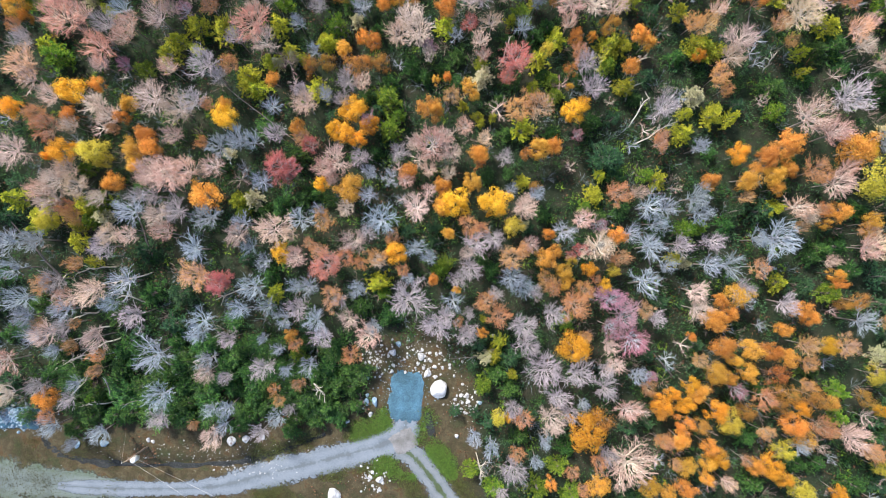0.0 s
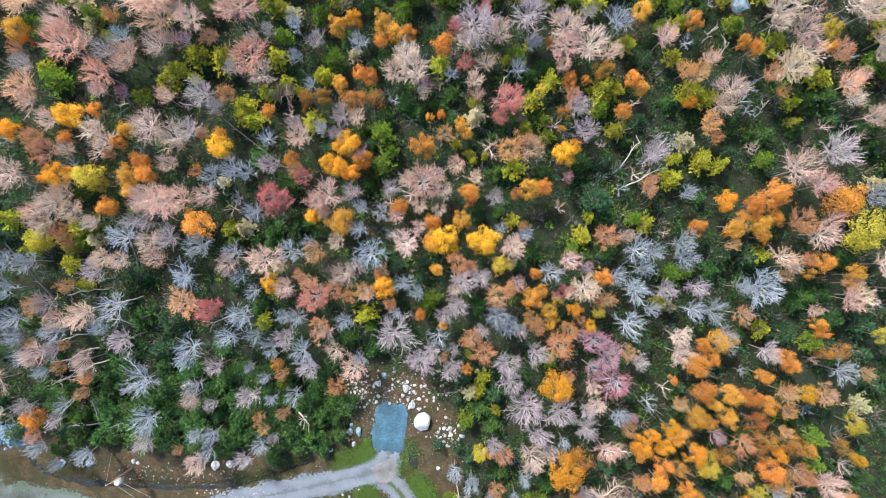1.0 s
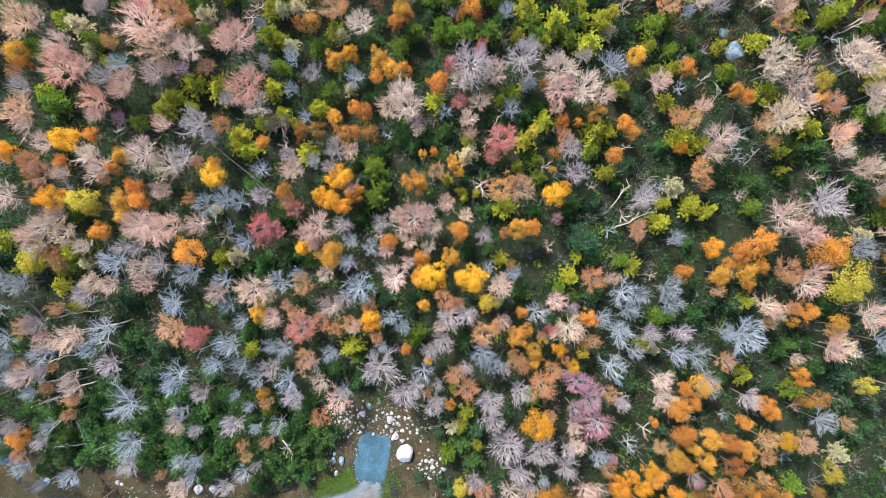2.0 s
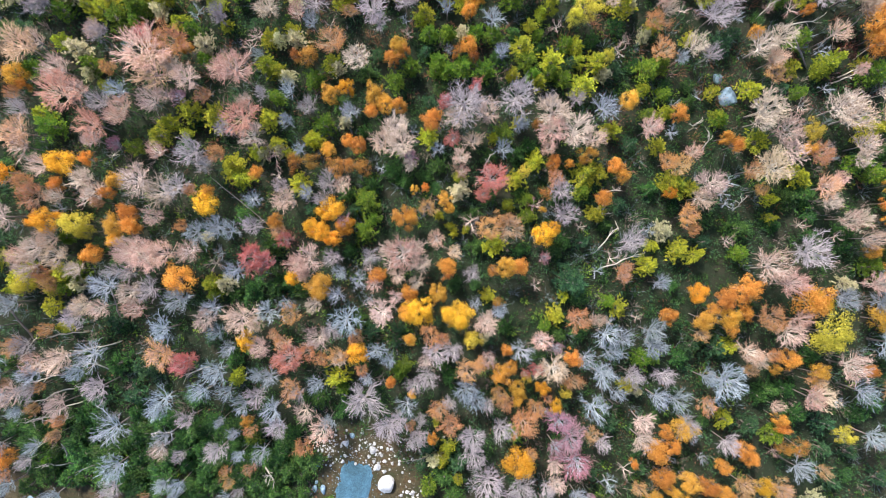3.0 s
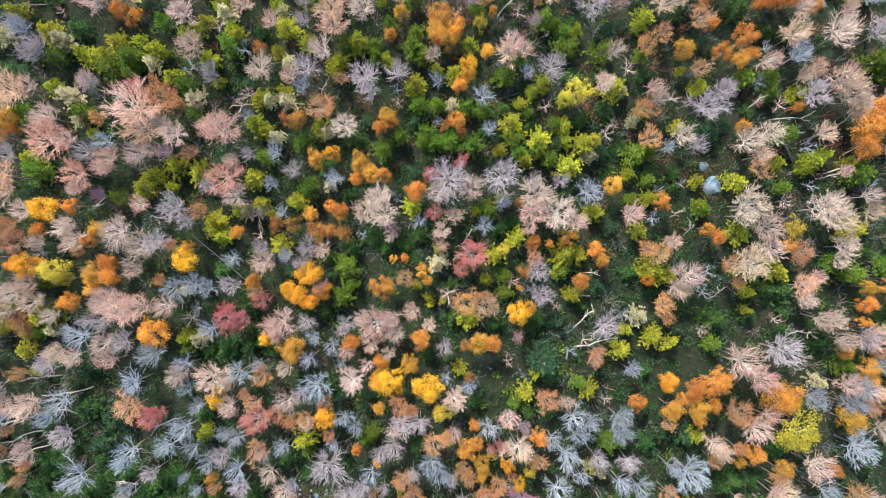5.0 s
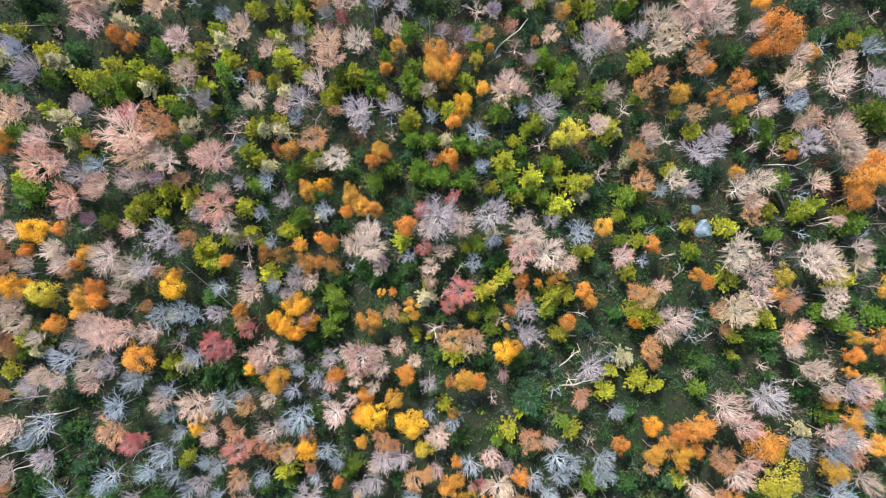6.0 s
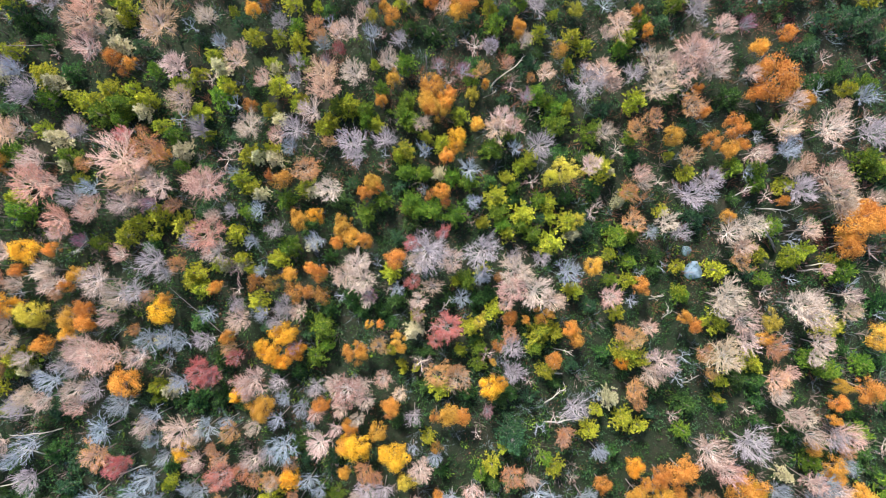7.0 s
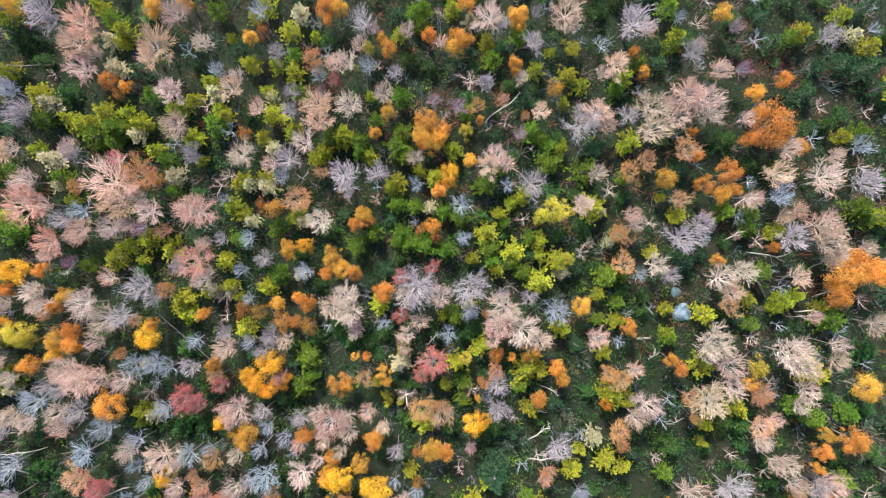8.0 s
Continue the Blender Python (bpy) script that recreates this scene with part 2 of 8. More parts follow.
def track_material(name, pale, mid, dark, centre, centre_reach, edge=0.72):
    """A gravel track: worn paler wheel tracks, a rougher middle, and edges that thin out and let the soil show."""
    m, n, l, b = material(name, 0.92)
    co, at = n.new("ShaderNodeTexCoord"), n.new("ShaderNodeAttribute")
    at.attribute_name = "across"

    def calc(op, a, c=0.0):
        q = n.new("ShaderNodeMath")
        q.operation = op
        for k, v in enumerate((a, c)):
            if isinstance(v, float):
                q.inputs[k].default_value = v
            else:
                l.new(v, q.inputs[k])
        return q.outputs[0]

    def smooth(value, lo, hi):
        r = n.new("ShaderNodeMapRange")
        r.interpolation_type = "SMOOTHSTEP"
        r.inputs["From Min"].default_value, r.inputs["From Max"].default_value = lo, hi
        l.new(value, r.inputs["Value"])
        return r.outputs[0]

    def grain(scale, detail):
        q = n.new("ShaderNodeTexNoise")
        q.inputs["Scale"].default_value, q.inputs["Detail"].default_value = scale, detail
        l.new(co.outputs["Object"], q.inputs["Vector"])
        return q.outputs["Fac"]

    def blend(f, a, c):
        q = n.new("ShaderNodeMix")
        q.data_type = "RGBA"
        l.new(f, q.inputs["Factor"])
        l.new(a, q.inputs["A"])
        l.new(c, q.inputs["B"])
        return q.outputs["Result"]

    def tone(c):
        q = n.new("ShaderNodeRGB")
        q.outputs[0].default_value = (*c, 1)
        return q.outputs[0]

    v = n.new("ShaderNodeTexVoronoi")
    v.inputs["Scale"].default_value = 11
    l.new(co.outputs["Object"], v.inputs["Vector"])
    sep = n.new("ShaderNodeSeparateColor")
    l.new(v.outputs["Color"], sep.inputs[0])
    r = ramp(n, ((0.0, dark), (0.35, mid), (1.0, pale)))
    patch, rough = grain(0.55, 7), grain(3.5, 6)
    l.new(calc("ADD", calc("MULTIPLY", sep.outputs[0], 0.42), calc("MULTIPLY", calc("SUBTRACT", patch, 0.28), 1.2)), r.inputs[0])
    a = calc("ABSOLUTE", at.outputs["Fac"])
    uneven = calc("ADD", calc("MULTIPLY", calc("SUBTRACT", patch, 0.5), 0.9), calc("MULTIPLY", calc("SUBTRACT", rough, 0.5), 0.7))
    wheel = smooth(calc("ABSOLUTE", calc("SUBTRACT", calc("ADD", a, calc("MULTIPLY", uneven, 0.25)), 0.36)), 0.2, 0.04)
    col = blend(calc("MULTIPLY", wheel, 0.35), r.outputs[0], tone(pale))
    mid_strip = smooth(calc("ADD", a, calc("MULTIPLY", uneven, 0.5)), centre_reach + 0.06, centre_reach - 0.06)
    col = blend(calc("MULTIPLY", mid_strip, 0.85), col, tone(centre))
    fade = smooth(calc("ADD", a, uneven), edge - 0.14, edge + 0.14)
    l.new(col, b.inputs["Base Color"])
    bump = n.new("ShaderNodeBump")
    bump.inputs["Strength"].default_value, bump.inputs["Distance"].default_value = 0.7, 0.05
    l.new(calc("ADD", v.outputs["Distance"], rough), bump.inputs["Height"])
    l.new(bump.outputs[0], b.inputs["Normal"])
    gap, mix = n.new("ShaderNodeBsdfTransparent"), n.new("ShaderNodeMixShader")
    l.new(fade, mix.inputs[0])
    l.new(b.outputs[0], mix.inputs[1])
    l.new(gap.outputs[0], mix.inputs[2])
    l.new(mix.outputs[0], n["Material Output"].inputs[0])
    return m


def stone_material(name, pale, dark):
    m, n, l, b = material(name, 0.85)
    co, info = n.new("ShaderNodeTexCoord"), n.new("ShaderNodeObjectInfo")
    nz = n.new("ShaderNodeTexNoise")
    nz.inputs["Scale"].default_value, nz.inputs["Detail"].default_value = 2.2, 8
    add = n.new("ShaderNodeVectorMath")
    l.new(co.outputs["Object"], add.inputs[0])
    l.new(info.outputs["Random"], add.inputs[1])
    l.new(add.outputs[0], nz.inputs["Vector"])
    r = ramp(n, ((0.32, dark), (0.55, pale)))
    l.new(nz.outputs["Fac"], r.inputs[0])
    hsv = n.new("ShaderNodeHueSaturation")
    val = n.new("ShaderNodeMapRange")
    val.inputs["To Min"].default_value, val.inputs["To Max"].default_value = 0.8, 1.15
    l.new(info.outputs["Random"], val.inputs["Value"])
    l.new(val.outputs[0], hsv.inputs["Value"])
    l.new(r.outputs[0], hsv.inputs["Color"])
    l.new(hsv.outputs[0], b.inputs["Base Color"])
    bump = n.new("ShaderNodeBump")
    bump.inputs["Strength"].default_value, bump.inputs["Distance"].default_value = 0.5, 0.05
    l.new(nz.outputs["Fac"], bump.inputs["Height"])
    l.new(bump.outputs[0], b.inputs["Normal"])
    return m


M_GROUND = ground_material()
M_ROAD = track_material("pale_gravel", (0.205, 0.24, 0.285), (0.15, 0.18, 0.22), (0.1, 0.12, 0.15), (0.11, 0.13, 0.15), 0.09)
M_SPUR = track_material("grass_centred_gravel", (0.2, 0.22, 0.25), (0.14, 0.165, 0.19), (0.09, 0.11, 0.12), (0.055, 0.085, 0.03), 0.12)
M_MIXED = track_material("grassy_gravel", (0.16, 0.19, 0.195), (0.105, 0.135, 0.115), (0.06, 0.09, 0.05), (0.14, 0.17, 0.175), 0.3, 0.66)
M_BLUE = gravel_material("blue_grey_gravel", (0.09, 0.195, 0.285), (0.06, 0.142, 0.215), (0.04, 0.098, 0.155))
M_STONE = stone_material("pale_granite", (0.52, 0.53, 0.56), (0.28, 0.29, 0.30))
M_SLATE = stone_material("blue_grey_stone", (0.22, 0.31, 0.40), (0.11, 0.17, 0.235))
M_JUNCTION = gravel_material("worn_tan_gravel", (0.24, 0.24, 0.255), (0.21, 0.21, 0.225), (0.175, 0.18, 0.19))
M_MUD = gravel_material("wet_ditch_mud", (0.05, 0.055, 0.06), (0.025, 0.03, 0.035), (0.012, 0.014, 0.016))
M_METAL, _n, _l, _b = material("white_painted_metal", 0.45)
_b.inputs["Base Color"].default_value = (0.8, 0.8, 0.78, 1)
M_WIRE, _n, _l, _b = material("dull_aluminium_wire", 0.5)
_b.inputs["Base Color"].default_value = (0.6, 0.58, 0.55, 1)
M_POLE = bark_material("weathered_pole_wood", (0.32, 0.27, 0.22), (0.20, 0.165, 0.13), 3.0)


# ---- mesh building ----
class Builder:
    """Collects vertices and faces for one mesh."""

    def __init__(self):
        self.v, self.f = [], []

    def tube(self, pts, radii, sides=3):
        """A tapered tube along pts; a last radius of 0 closes it to a point."""
        base = len(self.v)
        n = len(pts)
        axis = (pts[-1] - pts[0]).normalized()
        u = axis.orthogonal().normalized()
        w = axis.cross(u)
        ring = [(math.cos(a), math.sin(a)) for a in (2 * math.pi * k / sides for k in range(sides))]
        for p, r in zip(pts, radii):
            if r == 0:
                self.v.append(tuple(p))
                continue
            for c, s in ring:
                self.v.append(tuple(p + u * (c * r) + w * (s * r)))
        for i in range(n - 1):
            a = base + i * sides
            b2 = a + sides
            for k in range(sides):
                k2 = (k + 1) % sides
                if radii[i + 1] == 0:
                    self.f.append((a + k, a + k2, b2))
                else:
                    self.f.append((a + k, a + k2, b2 + k2, b2 + k))

    def leaf(self, p, out, size, wide=0.7):
        """A leaf blade folded along its middle."""
        side = out.orthogonal().normalized()
        side = (Matrix.Rotation(random.uniform(0, 6.28), 3, out) @ side)
        tip = out.cross(side).normalized()
        b = len(self.v)
        d = out * (size * random.uniform(-0.2, 0.2))
        self.v += [tuple(p - tip * size * 0.55), tuple(p + side * size * wide * 0.65 + tip * size * 0.4 + d), tuple(p - side * size * wide * 0.65 + tip * size * 0.4 - d)]
        self.f.append((b, b + 1, b + 2))

    def blade(self, p, way, length, width):
        """A long narrow blade from p along way."""
        side = way.cross(Vector((0, 0, 1)))
        side = side.normalized() if side.length > 1e-3 else Vector((1, 0, 0))
        side = Matrix.Rotation(random.uniform(-0.9, 0.9), 3, way.normalized()) @ side
        b = len(self.v)
        self.v += [tuple(p + side * width), tuple(p - side * width), tuple(p + way * length)]
        self.f.append((b, b + 1, b + 2))

    def mesh(self, name, mat, smooth=False, stem=None, stem_faces=0):
        """The mesh; its first stem_faces faces take the material stem."""
        me = bpy.data.meshes.new(name)
        me.from_pydata(self.v, [], self.f)
        me.materials.append(mat)
        if stem:
            me.materials.append(stem)
            me.polygons.foreach_set("material_index", [1 if i < stem_faces else 0 for i in range(len(me.polygons))])
        if smooth:
            me.polygons.foreach_set("use_smooth", [True] * len(me.polygons))
        me.update()
        return me


def part(name, me, parent, label=""):
    ob = new(name, me)
    ob.parent = parent
    if label:
        ob["label"] = label
    return ob


def unit(az, el):
    return Vector((math.cos(az) * math.cos(el), math.sin(az) * math.cos(el), math.sin(el)))


def bend(p, way, length, steps, lift, wob):
    """Points of a bough that starts at p, runs along way and bends upward."""
    pts, d = [p.copy()], way.copy()
    for _ in range(steps):
        d = (d + Vector((random.gauss(0, wob), random.gauss(0, wob), random.gauss(0, wob * 0.6) + lift))).normalized()
        p = p + d * (length / steps)
        pts.append(p)
    return pts


# Every kind is built for a crown of radius 1 m and a height of 1 m at scale (R, R, H); real proportions R 2.0, H 7.0.
R0, H0 = 2.0, 7.0


def bough_frame(limbs, seconds, twigs, spread=0.8, low=0.24, thick=1.0, twig_len=0.62):
    """Trunk, and boughs that fan out to the crown's edge with side shoots and twigs. Returns trunk, boughs, and the twig tips."""
    trunk, br, tips = Builder(), Builder(), []
    top = Vector((random.uniform(-0.25, 0.25), random.uniform(-0.25, 0.25), H0 * 0.8))
    spine = [Vector((0, 0, -0.15)), Vector((0.03, 0.02, H0 * 0.2)), top * 0.5 + Vector((random.uniform(-.12, .12), random.uniform(-.12, .12), 0)), top]
    trunk.tube(spine, [0.11 * thick, 0.085 * thick, 0.065 * thick, 0.03 * thick], 6)
    for i in range(limbs):
        az = i * 2.39996 + random.uniform(-0.4, 0.4)
        q = (i + 0.5) / limbs
        f = low + (0.70 - low) * random.random()
        p = spine[1].lerp(spine[3], (f * H0 - spine[1].z) / (spine[3].z - spine[1].z))
        reach = R0 * spread * math.sqrt(q) * random.uniform(0.8, 1.0)
        rise = max(H0 * (1.0 - 0.20 * q ** 2) * random.uniform(0.9, 1.0) - p.z, 0.5)
        way = Vector((math.cos(az) * reach, math.sin(az) * reach, rise))
        ln = way.length
        out = (way.normalized() + Vector((math.cos(az), math.sin(az), 0)) * 0.25).normalized()
        pts = bend(p, out, ln, 4, 0.05, 0.13)
        br.tube(pts, [0.044 * thick, 0.037 * thick, 0.029 * thick, 0.020 * thick, 0.0], 3)
        for j in range(seconds):
            g = 0.30 + 0.68 * (j + random.random()) / seconds
            k = min(int(g * 4), 3)
            q0 = pts[k].lerp(pts[k + 1], g * 4 - k)
            d = (pts[k + 1] - pts[k]).normalized()
            sw = (d + Vector((random.gauss(0, 0.55), random.gauss(0, 0.55), random.gauss(0.1, 0.3)))).normalized()
            sl = ln * random.uniform(0.18, 0.34)
            sp = bend(q0, sw, sl, 2, 0.06, 0.13)
            br.tube(sp, [0.019 * thick, 0.015 * thick, 0.0], 3)
            for _ in range(twigs):
                h = random.uniform(0.15, 1.0) * 2
                kk = min(int(h), 1)
                s0 = sp[kk].lerp(sp[kk + 1], h - kk)
                tw = (sw + Vector((random.gauss(0, 0.5), random.gauss(0, 0.5), random.gauss(0.1, 0.3)))).normalized()
                e = s0 + tw * (twig_len * random.uniform(0.6, 1.25))
                br.tube([s0, e], [0.011 * thick, 0.0], 3)
                tips.append((s0, e))
    return trunk, br, tips


def join(t, b):
    """One mesh of trunk and boughs."""
    k = len(t.v)
    t.v += b.v
    t.f += [tuple(i + k for i in f) for f in b.f]
    return t


def arc(a, way, c, steps, wob):
    """Points of a bough from a that leaves along way and ends at c."""
    m = a + way * ((c - a).length * 0.5)
    pts = []
    for k in range(steps + 1):
        g = k / steps
        p = a * ((1 - g) ** 2) + m * (2 * g * (1 - g)) + c * (g * g)
        if 0 < k < steps:
            p = p + Vector((random.gauss(0, wob), random.gauss(0, wob), random.gauss(0, wob)))
        pts.append(p)
    return pts


def along(pts, g):
    """The point and the direction at the share g of a bough's length."""
    k = min(int(g * (len(pts) - 1)), len(pts) - 2)
    return pts[k].lerp(pts[k + 1], g * (len(pts) - 1) - k), (pts[k + 1] - pts[k]).normalized()


def stray(way, amount, lift=0.0):
    return (way + Vector((random.gauss(0, amount), random.gauss(0, amount), random.gauss(lift, amount * 0.6)))).normalized()


def bare_frame(limbs=12, seconds=7, thirds=5, twigs=5, thick=1.0, fork=0.5, ragged=0.4):
    """A leafless crown: straight limbs fan out from the fork and split three times down to long fine twigs that point outward.
    Returns the wood (trunk, limbs, side boughs), the twigs, and the twigs' ends."""
    wood, fine, tips = Builder(), Builder(), []
    top = Vector((random.uniform(-0.25, 0.25), random.uniform(-0.25, 0.25), H0 * 0.78))
    knee = Vector((random.uniform(-0.15, 0.15), random.uniform(-0.15, 0.15), H0 * fork))
    wood.tube([Vector((0, 0, -0.15)), knee * 0.5, knee, top], [0.10 * thick, 0.085 * thick, 0.07 * thick, 0.022 * thick], 6)
    shift, turn = random.uniform(0, 50), random.uniform(0, 6.28)
    for i in range(limbs):
        q = (i + 0.6) / limbs
        az = turn + i * 2.39996 + random.uniform(-0.4, 0.4)
        edge = 1 + ragged * noise.noise((math.cos(az) * 1.3 + shift, math.sin(az) * 1.3, 0.5))
        rr = R0 * 0.84 * q ** 0.6 * edge * random.uniform(0.8, 1.12)
        end = Vector((math.cos(az) * rr, math.sin(az) * rr, H0 * (0.95 - 0.2 * q ** 1.5) + random.gauss(0, 0.25)))
        start = knee.lerp(top, random.uniform(0.0, 0.8) * (1 - 0.5 * q))
        pts = arc(start, unit(az, 0.95 - 0.55 * q), end, 5, 0.07)
        t0 = 0.058 * thick * random.uniform(0.7, 1.2)
        wood.tube(pts, [t0, t0 * 0.86, t0 * 0.7, t0 * 0.52, t0 * 0.36, 0.0], 4)
        out = Vector((math.cos(az), math.sin(az), 0.35))
        for j in range(seconds):
            g = 0.2 + 0.78 * (j + random.random()) / seconds
            p, d = along(pts, g)
            side = Vector((-math.sin(az), math.cos(az), 0)) * (1 if j % 2 else -1) * random.uniform(0.2, 0.75)
            w = (d + side + out * 0.25 + Vector((0, 0, random.uniform(-0.1, 0.2)))).normalized()
            sl = random.uniform(0.6, 1.25) * (1.2 - 0.5 * g)
            sp = bend(p, w, sl, 3, 0.03, 0.15)
            t1 = t0 * (0.62 - 0.28 * g)
            wood.tube(sp, [t1, t1 * 0.8, t1 * 0.55, 0.0], 3)
            for _ in range(thirds):
                p2, d2 = along(sp, random.uniform(0.15, 1.0))
                w2 = stray(d2 + out * 0.2, 0.38, 0.04)
                l2 = random.uniform(0.3, 0.7)
                fine.blade(p2, w2, l2, 0.018 * thick)
                for _ in range(twigs):
                    p3 = p2 + w2 * (l2 * random.uniform(0.1, 0.95))
                    w3 = stray(w2, 0.42, 0.04)
                    l3 = random.uniform(0.18, 0.5)
                    fine.blade(p3, w3, l3, 0.0115 * thick)
                    tips.append((p3, p3 + w3 * l3))
    return wood, fine, tips


def make_bare(twig_mat, limb_mat, limbs=15, seconds=9, thirds=5, twigs=4, thick=1.0):
    """A leafless tree of one crown colour, its limbs paler than the twigs."""
    w, fine, _ = bare_frame(limbs + random.randint(-2, 2), seconds, thirds, twigs, thick, random.uniform(0.44, 0.58), random.uniform(0.3, 0.7))
    return [("trunk", w.mesh("trunk", limb_mat, True, M_BARK, 18)), ("crown", fine.mesh("crown", twig_mat, True))]


def make_thinning(leaf_mat, twig_mat, limb_mat, share=0.6, per=3, size=0.085):
    """A tree that has lost most of its leaves: fine twigs with small leaves left among them, thicker on some boughs."""
    w, fine, tips = bare_frame(13, 8, 4, 5, 0.85)
    lv = Builder()
    shift = random.uniform(0, 50)
    for a, c in tips:
        if noise.noise((a.x * 0.7 + shift, a.y * 0.7, a.z * 0.4)) + random.uniform(-0.5, 0.5) < 0.45 - share:
            continue
        for _ in range(per):
            p = a.lerp(c, random.uniform(0.3, 1.1)) + Vector((random.gauss(0, .06), random.gauss(0, .06), random.gauss(0, .05)))
            lv.leaf(p, unit(random.uniform(0, 6.28), random.uniform(0.2, 1.5)), size * random.uniform(0.7, 1.3))
    return [("trunk", w.mesh("trunk", limb_mat, True, M_BARK, 18)), ("branchwork", fine.mesh("branchwork", twig_mat, True)), ("crown", lv.mesh("crown", leaf_mat))]


def make_leafy(leaf_mat, lobes=26, per=230, size=0.125, sparse=0.0):
    """A crown of leaf clumps at the ends of the boughs, uneven in outline and open between the clumps."""
    t, b, tips = bough_frame(8, 3, 2, 0.85, thick=0.9, twig_len=0.5)
    lv = Builder()
    centres, heading, shift = [], random.uniform(0, 3.14), random.uniform(0, 50)
    for i in range(lobes):
        if i > 3 and random.random() < 0.16:
            continue
        az = i * 2.39996 + random.uniform(-0.4, 0.4)
        edge = 1 + 0.4 * noise.noise((math.cos(az) * 1.3 + shift, math.sin(az) * 1.3, 0.5))
        rr = R0 * 0.80 * math.sqrt((i + 0.4) / lobes) * edge * random.uniform(0.8, 1.15) * (1 + 0.14 * math.cos(2 * (az - heading)))
        z = H0 * (0.92 - 0.26 * (rr / R0) ** 2) + random.uniform(-1.1, 0.45)
        centres.append((Vector((math.cos(az) * rr, math.sin(az) * rr, z)), random.uniform(0.28, 0.66)))
    for i in range(5):
        az = random.uniform(0, 6.28)
        centres.append((Vector((math.cos(az) * R0 * 0.6, math.sin(az) * R0 * 0.6, H0 * random.uniform(0.5, 0.68))), random.uniform(0.4, 0.65)))
    for c, rad in centres:
        for _ in range(int(per * (rad / 0.52) ** 2 * random.uniform(0.8, 1.1) * (1 - sparse * random.random()))):
            d = unit(random.uniform(0, 6.28), math.asin(random.uniform(-0.5, 1)))
            p = c + d * (rad * (random.uniform(0.45, 1.05) if random.random() < 0.75 else random.uniform(1.0, 1.5)))
            p.z = c.z + (p.z - c.z) * 1.5
            n = (d + unit(random.uniform(0, 6.28), random.uniform(-.2, 1.4)) * 0.8).normalized()
            lv.leaf(p, n, size * random.uniform(0.6, 1.3))
    return [("trunk", join(t, b).mesh("trunk", M_BARK, True)), ("crown", lv.mesh("crown", leaf_mat))]


def make_conifer(needle_mat, levels=8, per=8, bottom=0.2, taper=0.62, tufts=6, blades=15, droop=0.0, length=0.38, wide=0.052):
    """A conifer: whorls of boughs round a stem, each carrying tufts of needles that point outward and up."""
    t, b, lv = Builder(), Builder(), Builder()
    t.tube([Vector((0, 0, -0.15)), Vector((0, 0, H0 * 0.5)), Vector((0, 0, H0 * 0.99))], [0.12, 0.08, 0.015], 6)
    shift = random.uniform(0, 50)
    for i in range(levels):
        f = i / (levels - 1)
        z = H0 * (bottom + (0.95 - bottom) * f)
        reach = R0 * (1 - f) ** taper * 0.98 + 0.14
        cnt = max(4, int(per * (1 - 0.4 * f)))
        for k in range(cnt):
            az = 2 * math.pi * (k + random.uniform(-0.35, 0.35)) / cnt + i * 0.8
            edge = 1 + 0.45 * noise.noise((math.cos(az) * 1.4 + shift, math.sin(az) * 1.4, 0.5 + f))
            r = reach * random.uniform(0.62, 1.12) * edge
            way = unit(az, 0.35 + 0.5 * f - droop).normalized()
            start = Vector((0, 0, z + random.uniform(-0.25, 0.25)))
            pts = bend(start, way, r * 1.08, 3, 0.05 - droop * 0.2, 0.08)
            b.tube([pts[0], pts[3]], [0.028, 0.0], 3)
            n_t = max(2, int(tufts * (0.4 + r / R0)))
            for j in range(n_t):
                g = 0.25 + 0.75 * (j + 0.7) / n_t
                q, _ = along(pts, min(g, 1.0))
                q = q + Vector((-way.y, way.x, 0)) * random.gauss(0, 0.16 * r / 1.2) + Vector((0, 0, random.gauss(0, 0.12)))
                axis = (way * 0.8 + Vector((0, 0, 0.5))).normalized()
                for _ in range(blades):
                    w = stray(axis, 0.6)
                    lv.blade(q, w, length * random.uniform(0.6, 1.25), wide)
    for _ in range(blades * 2):
        lv.blade(Vector((0, 0, H0 * 0.93)), unit(random.uniform(0, 6.28), random.uniform(0.4, 1.5)), length, wide)
    return [("trunk", join(t, b).mesh("trunk", M_BARK, True)), ("crown", lv.mesh("crown", needle_mat))]


def make_bush():
    """A low, wide young fir, many shoots from the base."""
    b, lv = Builder(), Builder()
    for i in range(16):
        az = i * 2.4 + random.uniform(-0.3, 0.3)
        rr = R0 * 0.85 * math.sqrt((i + 0.3) / 16)
        tip = Vector((math.cos(az) * rr, math.sin(az) * rr, H0 * (0.95 - 0.5 * (rr / R0) ** 1.5) * random.uniform(0.8, 1.0)))
        foot = Vector((tip.x * 0.25, tip.y * 0.25, -0.15))
        b.tube([foot, foot.lerp(tip, 0.6) + Vector((random.gauss(0, .1), random.gauss(0, .1), 0)), tip], [0.05, 0.03, 0.0], 3)
        for _ in range(46):
            g = random.random() ** 0.6
            q = foot.lerp(tip, g)
            sp = 0.55 * (1.15 - g * 0.75)
            q = q + Vector((random.gauss(0, sp * 0.7), random.gauss(0, sp * 0.7), random.gauss(0, 0.35)))
            q.z = max(q.z, 0.1)
            w = (unit(az, 0.3) * 0.4 + unit(random.uniform(0, 6.28), random.uniform(0.0, 1.3))).normalized()
            lv.blade(q, w, random.uniform(0.3, 0.5), 0.075)
    return [("trunk", b.mesh("trunk", M_BARK, True)), ("crown", lv.mesh("crown", M_FIR))]


